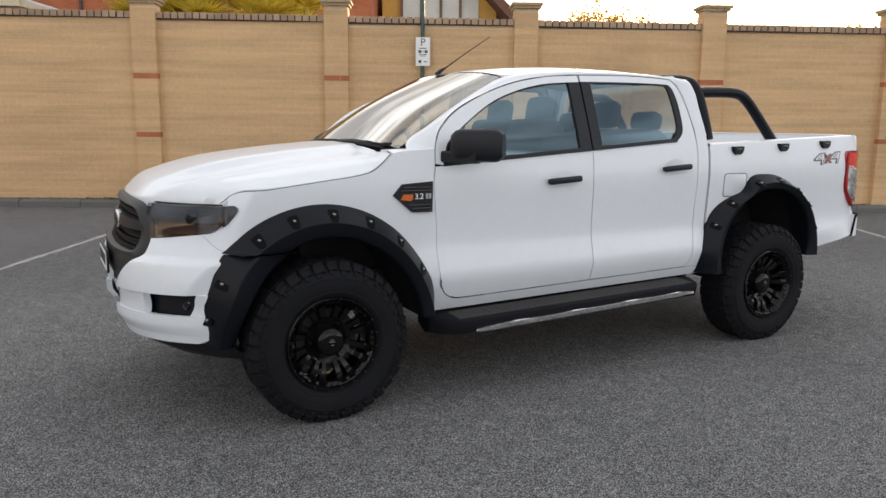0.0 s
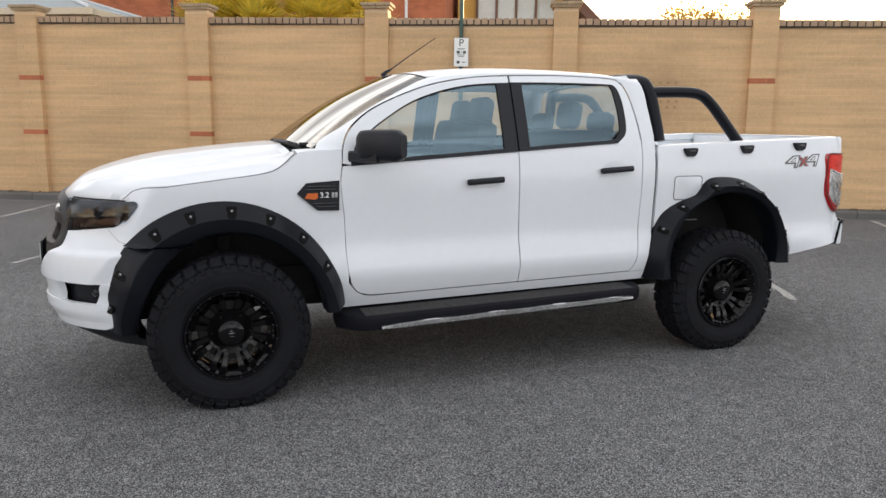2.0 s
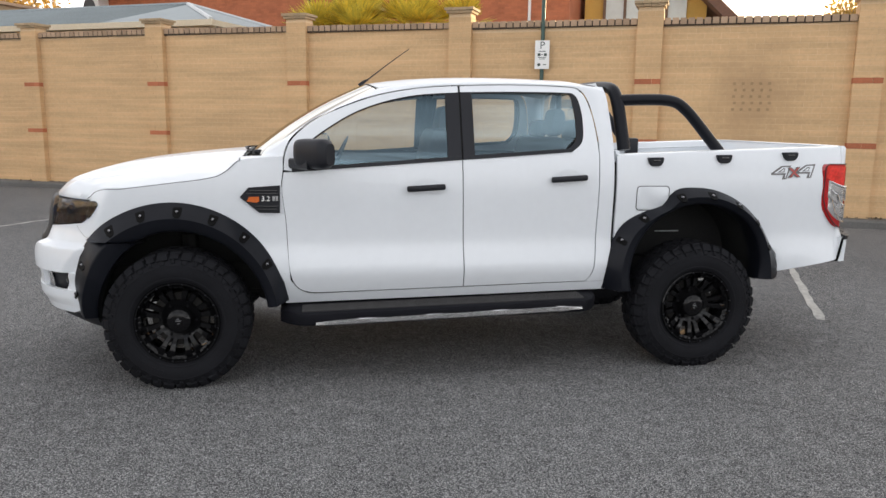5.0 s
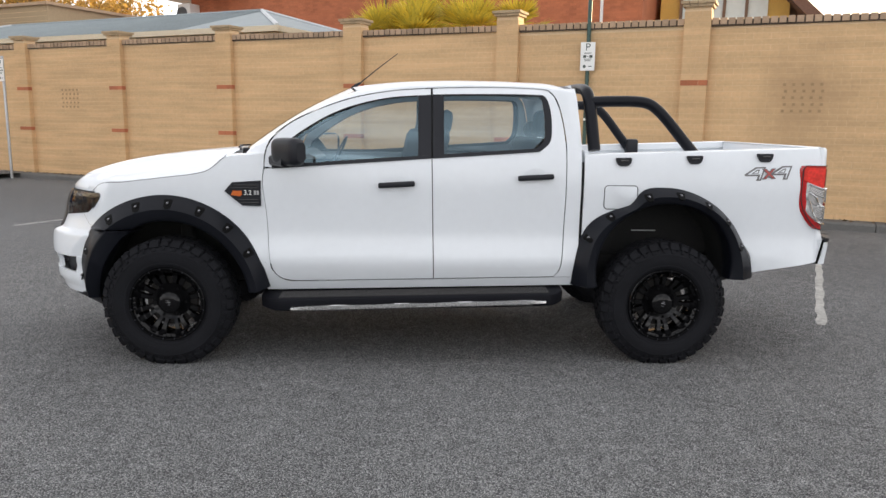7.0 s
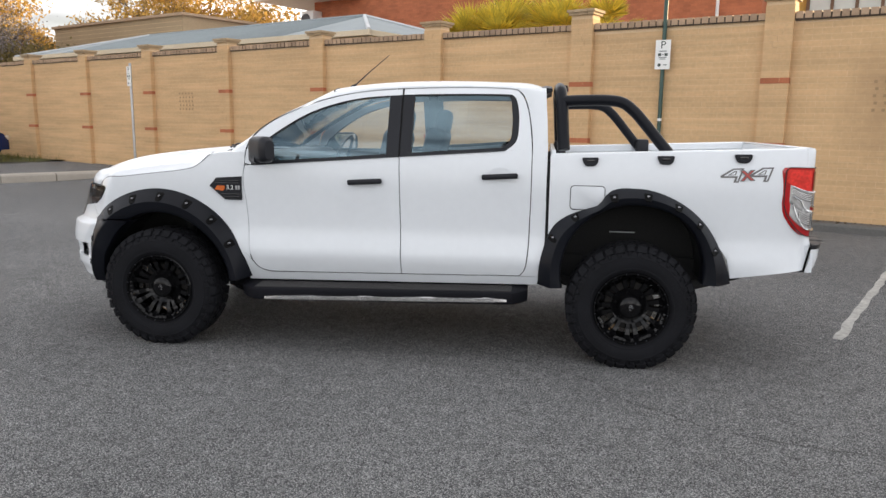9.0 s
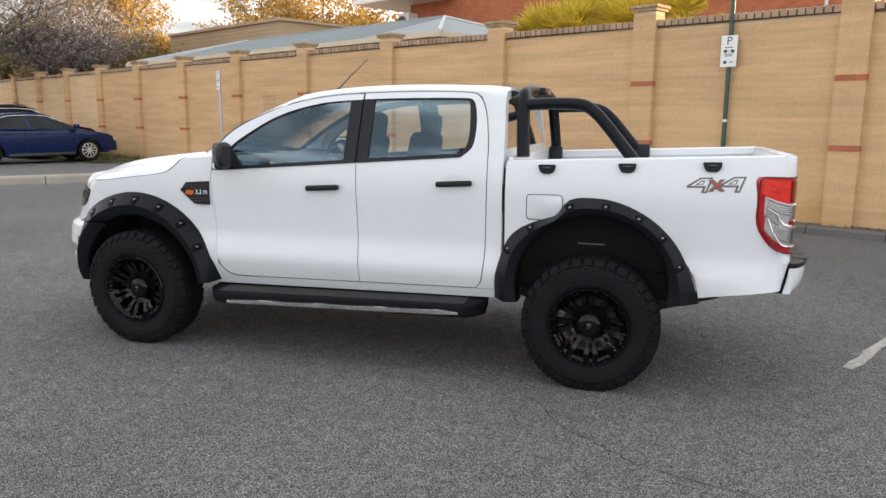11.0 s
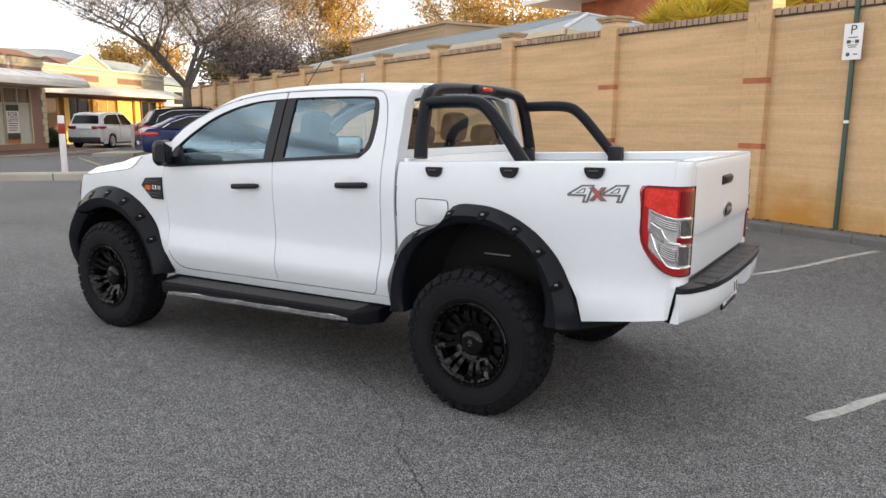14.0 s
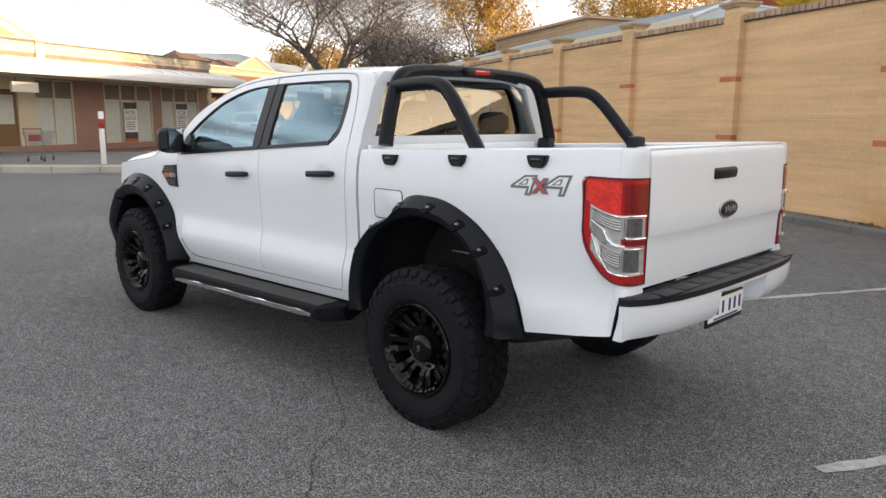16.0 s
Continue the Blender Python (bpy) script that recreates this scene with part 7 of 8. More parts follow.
for i, (x, y, h, n, sc) in enumerate(((-57.5, 70, 15, 9000, 0.22), (-66, 66, 12, 6000, 0.22), (-90, 64, 11, 6000, 0.24), (-36.5, 36.5, 9.0, 7000, 0.15), (-40.5, 37.0, 9.6, 7000, 0.15))):
    branch_tree("olive_tree", "dense olive-green tree behind the wall", x, y, h, 60 + i, 0.7, OLIVE, BARK, n, sc, 0.25, 0.25, 4, 0.045 * h, 0.0)


def palm_tree(s, d, z, n, size, seed):
    rnd = random.Random(seed)
    p = WALL @ Vector((s, d, 0))
    tree = thing("palm", "yellow-green fan palm behind the wall", "palm", "palms", pose(p.x, p.y, 0))
    bm = bmesh.new()
    spun(bm, [(0.16, 0), (0.13, z * 0.5), (0.12, z), (0.001, z + 0.1)], 12, "z")
    part("trunk", bm, BARK, tree)
    bm = bmesh.new()
    for k in range(n):
        a = 2.399 * k
        up = rnd.uniform(-0.15, 1.25)
        d0 = Vector((math.cos(a) * math.cos(up), math.sin(a) * math.cos(up), math.sin(up)))
        side = d0.cross(Vector((0, 0, 1))).normalized()
        c = Vector((0, 0, z))
        stem = c + d0 * size * 0.45
        tube(bm, [c, stem], 0.012, 4, False)
        for j in range(15):
            b = (j - 7) / 7 * 1.25
            dd = (d0 * math.cos(b) + side * math.sin(b)).normalized()
            e = stem + dd * size * (0.62 - 0.12 * abs(b)) - Vector((0, 0, 0.10 * size * rnd.random()))
            w = side.cross(dd).normalized() * 0.0 + dd.cross(d0.cross(side)).normalized() * 0.022
            m = stem.lerp(e, 0.45)
            q = [bm.verts.new(stem), bm.verts.new(m + w), bm.verts.new(e), bm.verts.new(m - w)]
            bm.faces.new(q)
    part("fronds", bm, PALM, tree, "fan-shaped fronds", smooth=False)


for i, (s, d, z, n, size) in enumerate(((-5.7, 2.6, 3.30, 46, 1.0), (-4.7, 2.2, 3.25, 46, 0.95), (-3.6, 2.7, 3.35, 46, 1.05), (-5.2, 3.4, 3.55, 40, 1.1), (-2.8, 3.4, 3.45, 34, 0.9))):
    palm_tree(s, d, z, n, size, 70 + i)


# ---- the next car park: kerb, slab, posts, trolley ----
SHOP = pose(-25.9, 4.7, 0.26, 0, 0, 113.6)
KX = lambda y: -17.3 + 0.784 * (y - 3.2)
bm = bmesh.new()
grid(bm, [[(KX(y) - 0.02, y, 0.19), (KX(y) - 3, y, 0.225), (KX(y) - 8.5, y, 0.225), (KX(y) - 13, y, 0.08), (KX(y) - 17, y, 0.02), (KX(y) - 330, y, 0.02)] for y in (-200, -60, -20, 0, 15.4, 40, 90, 250)])
structure("road_upper", bm, DARKASPHALT, "grey asphalt of the car park beyond the kerb")


def make_far_kerb():
    kerb = thing("kerb_divider", "pale concrete kerb dividing two car parks", "kerb")
    tagged(kerb, kind="structure")
    d = Vector((0.784, 1, 0)).normalized()
    base, me = Vector((KX(-7.0), -7.0, 0)), None
    ang = math.degrees(math.atan2(d.y, d.x))
    for k in range(20):
        p = base + d * (1.22 * k + 0.61)
        if me is None:
            bm = bmesh.new()
            P = [[(x, -0.17, 0.0), (x, -0.15, 0.155), (x, -0.12, 0.195), (x, 0.16, 0.205), (x, 0.16, 0.0)][::-1] for x in (-0.6, -0.2, 0.2, 0.6)]
            V = grid(bm, P)
            bm.faces.new(V[0][::-1])
            bm.faces.new(V[-1])
            ob = part("kerb_block", bm, PALEKERB, kerb, smooth=False)
            me = ob.data
        else:
            ob = new("kerb_block", me)
            ob.parent = kerb
        ob.matrix_local = pose(p.x, p.y, 0, 0, 0, ang)


make_far_kerb()


def make_drain():
    drain = thing("storm_drain", "worn concrete drain cover at the foot of the kerb", "drain", at=pose(-15.85, 4.35, 0, 0, 0, 51.9))
    bm = bmesh.new()
    box(bm, (0, 0, 0.0), (1.15, 0.60, 0.03), 0.008)
    part("cover", bm, CONCRETE, drain, smooth=False)
    for y in (-0.12, 0.12):
        bm = bmesh.new()
        box(bm, (0, y, 0.015), (0.22, 0.03, 0.008), 0.002)
        part("lifting_slot", bm, DARK, drain)


make_drain()


def make_post(x, y):
    p = thing("bollard_post", "white timber post with a red reflective band", "post", "posts along the kerb", pose(x, y, 0.185))
    bm = bmesh.new()
    box(bm, (0, 0, 0.72), (0.12, 0.12, 1.44), 0.015)
    part("shaft", bm, WHITEP, p)
    bm = bmesh.new()
    box(bm, (0, 0, 1.11), (0.126, 0.126, 0.26), 0.004)
    part("red_band", bm, DULLRED, p, "red reflective band")


make_post(-16.8, 4.8)
make_post(-14.85, 6.8)


def make_plain_post(x, y):
    p = thing("white_post", "plain white post standing beside the parked cars", "post", at=pose(x, y, 0.0))
    bm = bmesh.new()
    box(bm, (0, 0, 0.60), (0.11, 0.11, 1.20), 0.02)
    part("shaft", bm, WHITEP, p)
    bm = bmesh.new()
    box(bm, (0, 0, 1.21), (0.13, 0.13, 0.05), 0.015)
    part("cap", bm, WHITEP, p)


make_plain_post(-30.0, 19.75)


def make_trolley():
    t = thing("shopping_trolley", "chrome wire shopping trolley with a red seat flap", "trolley", at=pose(-18.93, 3.90, 0.215, 0, 0, 140) @ Matrix.Scale(0.92, 4))
    bm = bmesh.new()
    for k in range(9):
        z = 0.50 + 0.05 * k
        w, l = 0.22 + 0.012 * k, 0.36 + 0.02 * k
        tube(bm, [(-l, -w, z), (l, -w * 0.8, z), (l, w * 0.8, z), (-l, w, z), (-l, -w, z)], 0.005, 5)
    for k in range(9):
        f = -1 + k / 4
        for sg in (-1, 1):
            tube(bm, [(0.36 * f, sg * 0.21, 0.50), (0.52 * f, sg * 0.30, 0.91)], 0.004, 4)
    part("basket", bm, WIRE, t)
    bm = bmesh.new()
    for sg in (-1, 1):
        tube(bm, [(-0.50, sg * 0.26, 0.98), (-0.42, sg * 0.25, 0.55), (-0.38, sg * 0.24, 0.20), (0.45, sg * 0.18, 0.16)], 0.013, 6)
    tube(bm, [(0.45, -0.18, 0.16), (0.45, 0.18, 0.16)], 0.012, 6)
    tube(bm, [(-0.38, -0.24, 0.2), (-0.38, 0.24, 0.2)], 0.012, 6)
    part("frame", bm, WIRE, t)
    bm = bmesh.new()
    tube(bm, [(-0.52, -0.27, 0.99), (-0.52, 0.27, 0.99)], 0.017, 8)
    part("handle", bm, DULLRED, t)
    bm = bmesh.new()
    box(bm, (-0.36, 0, 0.72), (0.02, 0.36, 0.2), 0.005)
    part("seat_flap", bm, DULLRED, t, "red plastic seat flap")
    for x, y in ((-0.38, -0.24), (-0.38, 0.24), (0.43, -0.18), (0.43, 0.18)):
        bm = bmesh.new()
        spun(bm, [(0.02, -0.018), (0.06, -0.016), (0.062, 0.0), (0.06, 0.016), (0.02, 0.018)], 14, "y", (x, y, 0.062))
        tube(bm, [(x, y, 0.07), (x, y, 0.2)], 0.012, 6)
        part("castor", bm, GREYP, t)


make_trolley()


# painted line, low island and shrub of the upper car park
bm = bmesh.new()
strip(bm, [Vector((-20.1, 10.5)).lerp(Vector((-14.7, 7.95)), k / 20) for k in range(21)], 0.08, 0.0, 0.01, random.Random(3))
line = structure("parking_line", bm, surf("faded_yellow_line", (0.34, 0.29, 0.15), 0.85, var=0.4, scale=4), "faded yellow painted bay line")
line["category"] = "line"
line.location.z = 0.232
bm = bmesh.new()
isl = [Vector((-22.1, 12.3)), Vector((-21.2, 13.4)), Vector((-22.4, 15.0)), Vector((-23.6, 14.2))]
low_ring, top_ring = [bm.verts.new((p.x, p.y, 0.05)) for p in isl], [bm.verts.new((p.x, p.y, 0.245)) for p in isl]
bm.faces.new(top_ring)
for i in range(4):
    bm.faces.new((low_ring[i], low_ring[(i + 1) % 4], top_ring[(i + 1) % 4], top_ring[i]))
structure("traffic_island", bm, PALEKERB, "low grey kerbed island between parking bays")["category"] = "island"
bush = SHOP @ Vector((12.75, 0.25, 0))
branch_tree("shrub", "dark green rounded shrub beside the brick shop", bush.x, bush.y, 1.5, 91, 0.75, SHRUB, BARK, 3800, 0.06, 0.16, 0.05, 4, 0.17, 0.0)


# ---- other parked cars ----
def parked_car(name, label, m, paint, L, W, deck, belt, roof, wheelbase, rear_overhang, wheel_r, plate=True):
    """A parked car, its rear at x = 0 and its nose at x = L. deck: the line of boot, waist and bonnet; belt: the glass's foot; roof: its top."""
    car = thing(name, label, "car", "parked cars", m)
    D = curve(*deck)
    lo = 0.24
    ax = (rear_overhang, rear_overhang + wheelbase)

    def hw(x):
        e = min(x / 0.55, (L - x) / 0.75, 1.0)
        return W * (0.80 + 0.20 * max(e, 0) ** 0.5)

    def low(x):
        z = lo + 0.10 * (x < 0.25) + 0.06 * (x > L - 0.3)
        for c in ax:
            r = wheel_r + 0.05
            if abs(x - c) < r:
                z = max(z, wheel_r + math.sqrt(r * r - (x - c) ** 2) * 0.98)
        return z
    for sg in (-1, 1):
        bm = bmesh.new()
        P = []
        for x in np.linspace(0.0, L, 100):
            z0, z1 = low(x), max(D(x), low(x) + 0.05)
            w = hw(x)
            row = []
            for v in np.linspace(0, 1, 9):
                z = lerp(z0, z1, v)
                k = (z - 0.2) / (z1 - 0.2)
                row.append((x, sg * w * (0.94 + 0.06 * math.sin(math.pi * min(1, 0.15 + 0.75 * k))) - sg * 0.05 * max(0, k - 0.85) / 0.15, z))
            P.append(row)
        grid(bm, P)
        part("body_side", bm, paint, car)
    bm = bmesh.new()
    grid(bm, [[(x, u * hw(x) * 0.93, D(x) + 0.03 * (1 - u * u)) for u in np.linspace(-1, 1, 11)] for x in np.linspace(0.0, L, 60)])
    part("bonnet_and_boot", bm, paint, car)
    for x0 in (0.0, L):
        bm = bmesh.new()
        grid(bm, [[(x0 + (0.03 if x0 == 0 else -0.03) * abs(v - 0.4), u * hw(x0), lerp(lo + 0.1, D(x0), v)) for u in np.linspace(-1, 1, 9)] for v in np.linspace(0, 1, 6)])
        part("end_panel", bm, paint, car)
    # greenhouse: belt runs from rear to front, roof likewise
    B, T = belt, roof
    rows = []
    n = 24
    for i in range(n + 1):
        b = poly_at([(x, w, z) for x, w, z in B], i / n)
        t = poly_at([(x, w, z) for x, w, z in T], i / n)
        rows.append((b, t))
    for sg in (-1, 1):
        bm = bmesh.new()
        grid(bm, [[(p.x, sg * p.y, p.z) for p in (b, b.lerp(t, 0.5), t)] for b, t in rows])
        part("cab_side", bm, paint, car, "painted window surround")

        def on_side(u, v, out):
            b = poly_at(B, u)
            t = poly_at(T, u)
            p = b.lerp(t, v)
            return (p.x, sg * (p.y + out), p.z + out * 0.4)
        crown = lambda u: 0.86 * (0.55 + 0.45 * min(1, (u - 0.08) / 0.12, (0.97 - u) / 0.10))
        for u0, u1 in ((0.10, 0.455), (0.485, 0.95)):
            bm = bmesh.new()
            grid(bm, [[on_side(u, lerp(0.07, crown(u), v), 0.012) for v in np.linspace(0, 1, 4)] for u in np.linspace(u0, u1, 12)])
            part("side_glass", bm, DARKGLASS, car, "dark side glass")
        bm = bmesh.new()
        tube(bm, [on_side(u, crown(u) + 0.03, 0.012) for u in np.linspace(0.09, 0.95, 20)], 0.011, 5)
        tube(bm, [on_side(0.09, v, 0.012) for v in (0.06, 0.25, 0.45)], 0.016, 5)
        part("chrome_strip", bm, CHROME, car)
        bm = bmesh.new()
        tube(bm, [(t.x, sg * (t.y - 0.01), t.z + 0.005) for b, t in rows], 0.03, 6)
        part("roof_edge", bm, paint, car)
        for k in (0.30, 0.62):
            bm = bmesh.new()
            x = lerp(B[0][0], B[-1][0], k)
            box(bm, (x, sg * (hw(x) * 0.985), D(x) - 0.10), (0.20, 0.03, 0.03), 0.01)
            part("door_handle", bm, paint, car)
        for x in (lerp(B[0][0], B[-1][0], 0.02), lerp(B[0][0], B[-1][0], 0.47), lerp(B[0][0], B[-1][0], 0.93)):
            bm = bmesh.new()
            tube(bm, [(x, sg * hw(x) * 0.99, 0.36), (x, sg * hw(x) * 1.0, 0.6), (x, sg * hw(x) * 0.985, D(x) - 0.02)], 0.006, 4)
            part("door_seam", bm, DARK, car)
        bm = bmesh.new()
        x = lerp(B[0][0], B[-1][0], 0.93)
        box(bm, (x, sg * (hw(x) + 0.10), D(x) + 0.10), (0.14, 0.20, 0.13), 0.035)
        part("door_mirror", bm, paint, car)
        bm = bmesh.new()
        P = []
        for x, y in ((-0.012, 0.50), (-0.016, 0.66), (0.0, 0.80), (0.05, 0.90), (0.14, 0.965), (0.30, 0.995), (0.42, 1.004)):
            tip = max(0.0, (x - 0.10) / 0.32)
            P.append([(x + (0.02 if v in (0, 1) else 0.0), sg * hw(x + 0.06) * y * 1.012, lerp(D(0.1) - 0.19 + 0.07 * tip, D(0.1) - 0.025 - 0.02 * tip, v)) for v in (0, 0.15, 0.5, 0.85, 1)])
        skirted(bm, P, (0.05, -sg * 0.03, 0))
        part("tail_lamp", bm, REDLENS, car, "red tail lamp")
        bm = bmesh.new()
        box(bm, (L - 0.16, sg * hw(L) * 0.86, D(L - 0.1) - 0.08), (0.34, 0.26, 0.13), 0.03)
        part("head_lamp", bm, SILVER, car, "clear head lamp")
        bm = bmesh.new()
        box(bm, (L / 2, sg * W * 0.95, 0.27), (wheelbase - 0.9, 0.06, 0.10), 0.02)
        part("sill", bm, GREYP, car)
    bm = bmesh.new()
    grid(bm, [[(t.x, u * t.y, t.z + 0.04 * (1 - u * u)) for u in np.linspace(-1, 1, 9)] for b, t in rows])
    part("roof", bm, paint, car)
    for i, nm in ((0, "rear_window"), (n, "windscreen")):
        b, t = rows[i]
        bow = -0.05 if i == 0 else 0.08

        def pane_at(u, v, out):
            return (lerp(b.x, t.x, v) + bow * (1 - u * u) + math.copysign(out, bow), u * lerp(b.y, t.y, v), lerp(b.z, t.z, v) + 0.02 * (1 - u * u) + 0.4 * out)
        bm = bmesh.new()
        grid(bm, [[pane_at(u, v, 0) for u in np.linspace(-1, 1, 9)] for v in np.linspace(0, 1, 4)])
        part("window_surround", bm, paint, car, "painted window surround")
        bm = bmesh.new()
        grid(bm, [[pane_at(u * (0.90 - 0.04 * abs(2 * v - 1) ** 3), v, 0.010) for u in np.linspace(-1, 1, 9)] for v in np.linspace(0.06, 0.90, 6)])
        part(nm, bm, DARKGLASS, car)
    bm = bmesh.new()
    box(bm, (L / 2, 0, 0.42), (L - 0.5, W * 1.5, 0.36), 0.05)
    part("underbody", bm, DARK, car)
    if plate:
        bm = bmesh.new()
        box(bm, (-0.02, 0, D(0) - 0.22), (0.02, 0.38, 0.11))
        part("number_plate", bm, SIGNW, car, smooth=False)
    for c in ax:
        for sg in (-1, 1):
            wheel = thing_part("wheel", car, "silver alloy wheel")
            wheel.matrix_local = pose(c, sg * (W - 0.115), wheel_r, 0, 25, 0 if sg < 0 else 180)
            r = wheel_r
            bm = bmesh.new()
            spun(bm, [(r * 0.68, -0.09), (r * 0.85, -0.105), (r * 0.97, -0.09), (r, -0.05), (r, 0.05), (r * 0.95, 0.09), (r * 0.6, 0.09)], 32)
            part("tyre", bm, RUBBER, wheel)
            bm = bmesh.new()
            spun(bm, [(r * 0.69, -0.095), (r * 0.66, -0.098), (r * 0.62, -0.08), (r * 0.6, 0.06)], 32)
            for k in range(10):
                a = 2 * math.pi * k / 10
                box(bm, Matrix.Rotation(a, 4, "Y") @ Vector((0, -0.088, r * 0.36)), (0.034, 0.02, r * 0.6), 0.004, Matrix.Rotation(a, 4, "Y"))
            spun(bm, [(0.001, -0.10), (0.05, -0.098), (0.06, -0.07)], 16)
            part("rim", bm, SILVER, wheel)
            bm = bmesh.new()
            spun(bm, [(0.001, -0.03), (r * 0.6, -0.03), (r * 0.62, 0.0)], 20)
            part("brake_disc", bm, DARK, wheel)
    return car


DARKGLASS = surf("dark_car_glass", (0.010, 0.012, 0.013), 0.06, var=0.1, spec=0.2)
parked_car("blue_sedan", "dark blue four-door sedan parked nose to the wall", pose(-17.53, 11.01, 0.205, 0, -1.0, 62.6), BLUEPAINT, 4.52, 0.89,
           ([0, 0.10, 0.55, 0.95, 2.25, 3.15, 3.45, 4.02, 4.40, 4.52], [0.80, 0.96, 1.02, 1.00, 0.97, 0.97, 0.95, 0.86, 0.74, 0.62]),
           [(0.42, 0.66, 1.03), (1.10, 0.77, 1.02), (2.15, 0.79, 0.99), (3.15, 0.76, 0.97), (3.45, 0.72, 0.96)],
           [(1.12, 0.55, 1.35), (1.52, 0.58, 1.43), (1.98, 0.59, 1.455), (2.35, 0.58, 1.43), (2.65, 0.55, 1.35)], 2.75, 0.86, 0.33)
dark_car = parked_car("dark_wagon", "black wagon with roof rails parked beside the blue sedan", pose(-19.95, 12.75, 0.25, 0, -0.8, 62.6), DARKPAINT, 4.7, 0.90,
           ([0, 0.1, 0.6, 2.4, 3.3, 3.6, 4.2, 4.58, 4.7], [0.85, 1.08, 1.12, 1.05, 1.05, 1.03, 0.95, 0.84, 0.7]),
           [(0.25, 0.72, 1.12), (1.2, 0.79, 1.09), (2.2, 0.80, 1.06), (3.2, 0.78, 1.04), (3.5, 0.74, 1.04)],
           [(0.55, 0.58, 1.56), (1.2, 0.61, 1.63), (2.0, 0.62, 1.65), (2.45, 0.61, 1.62), (2.75, 0.58, 1.53)], 2.7, 0.95, 0.345)
for sg in (-1, 1):
    bm = bmesh.new()
    tube(bm, [(0.7, sg * 0.60, 1.64), (0.8, sg * 0.60, 1.70), (2.4, sg * 0.60, 1.70), (2.5, sg * 0.60, 1.65)], 0.018, 6)
    part("roof_rail", bm, BLACK, dark_car)
parked_car("white_suv", "white family SUV with dark rear glass parked by the shops", pose(-31.1, 17.8, 0.012, 0, 0, 119), PAINT, 4.95, 0.96,
           ([0, 0.1, 0.6, 2.4, 3.4, 3.8, 4.5, 4.8, 4.95], [0.95, 1.14, 1.16, 1.10, 1.10, 1.09, 1.02, 0.9, 0.75]),
           [(0.18, 0.78, 1.18), (1.2, 0.86, 1.15), (2.3, 0.87, 1.12), (3.4, 0.84, 1.10), (3.7, 0.80, 1.10)],
           [(0.42, 0.66, 1.66), (1.1, 0.69, 1.74), (2.1, 0.70, 1.77), (2.6, 0.69, 1.74), (2.95, 0.66, 1.64)], 2.9, 1.0, 0.37)

for ob in list(bpy.data.objects):
    if ob.name == "white_suv":
        bm = bmesh.new()
        box(bm, (0.10, 0, 0.44), (0.30, 1.62, 0.26), 0.06)
        part("rear_bumper", bm, GREYP, ob, "black lower bumper")

# ---- the shops ----


def sbox(parent, name, x0, x1, y0, y1, z0, z1, material, label="", bevel=0.0):
    bm = bmesh.new()
    box(bm, ((x0 + x1) / 2, (y0 + y1) / 2, (z0 + z1) / 2), (x1 - x0, y1 - y0, z1 - z0), bevel)
    return part(name, bm, material, parent, label, smooth=False)


def shop_window(parent, x0, x1, z0, z1, panes, transom=None, y=0.0):
    w = thing_part("shop_window", parent, "shop window with cream frame and drawn blinds")
    edges = np.linspace(x0, x1, panes + 1)
    for a, b in zip(edges, edges[1:]):
        sbox(w, "pane", a + 0.03, b - 0.03, y + 0.06, y + 0.08, z0 + 0.03, (transom or z1) - 0.03, SHOPGLASS)
        if transom:
            sbox(w, "pane", a + 0.03, b - 0.03, y + 0.06, y + 0.08, transom + 0.03, z1 - 0.03, TRANSOM)
    for x in edges:
        sbox(w, "mullion", x - 0.03, x + 0.03, y - 0.02, y + 0.09, z0, z1, CREAM)
    for z in [z0, z1] + ([transom] if transom else []):
        sbox(w, "rail", x0 + 0.03, x1 - 0.03, y - 0.015, y + 0.085, z - 0.03, z + 0.03, CREAM)


def lease_sign(x, z0, z1, w):
    sgn = thing("lease_sign", "white lease notice board on a shop window", "sign", "lease notices", SHOP @ pose(x, -0.06, 0))
    h = z1 - z0
    sbox(sgn, "board", -w / 2, w / 2, -0.01, 0.01, z0, z1, SIGNW)
    sbox(sgn, "header", -w / 2, w / 2, -0.014, -0.010, z1 - 0.16 * h, z1, INK, "dark green header strip")
    sbox(sgn, "footer", -w / 2, w / 2, -0.014, -0.010, z0 + 0.07 * h, z0 + 0.24 * h, INK, "dark footer strip")
    sbox(sgn, "footer", -w / 2, w / 2, -0.014, -0.010, z0, z0 + 0.068 * h, surf("sign_orange", (0.6, 0.12, 0.03), 0.5) if "sign_orange" not in bpy.data.materials else bpy.data.materials["sign_orange"], "orange footer strip")
    letters("sign_word", "FOR", w * 0.40, INK, sgn, pose(0, -0.014, z0 + 0.73 * h, 90, 0, 0), 0.001)
    letters("sign_word", "LEASE", w * 0.33, INK, sgn, pose(0, -0.014, z0 + 0.60 * h, 90, 0, 0), 0.001)
    for k in range(4):
        sbox(sgn, "print_bar", -w * 0.38, w * (0.36 - 0.06 * (k % 2)), -0.013, -0.010, z0 + h * (0.49 - 0.06 * k), z0 + h * (0.51 - 0.06 * k), GREYP)


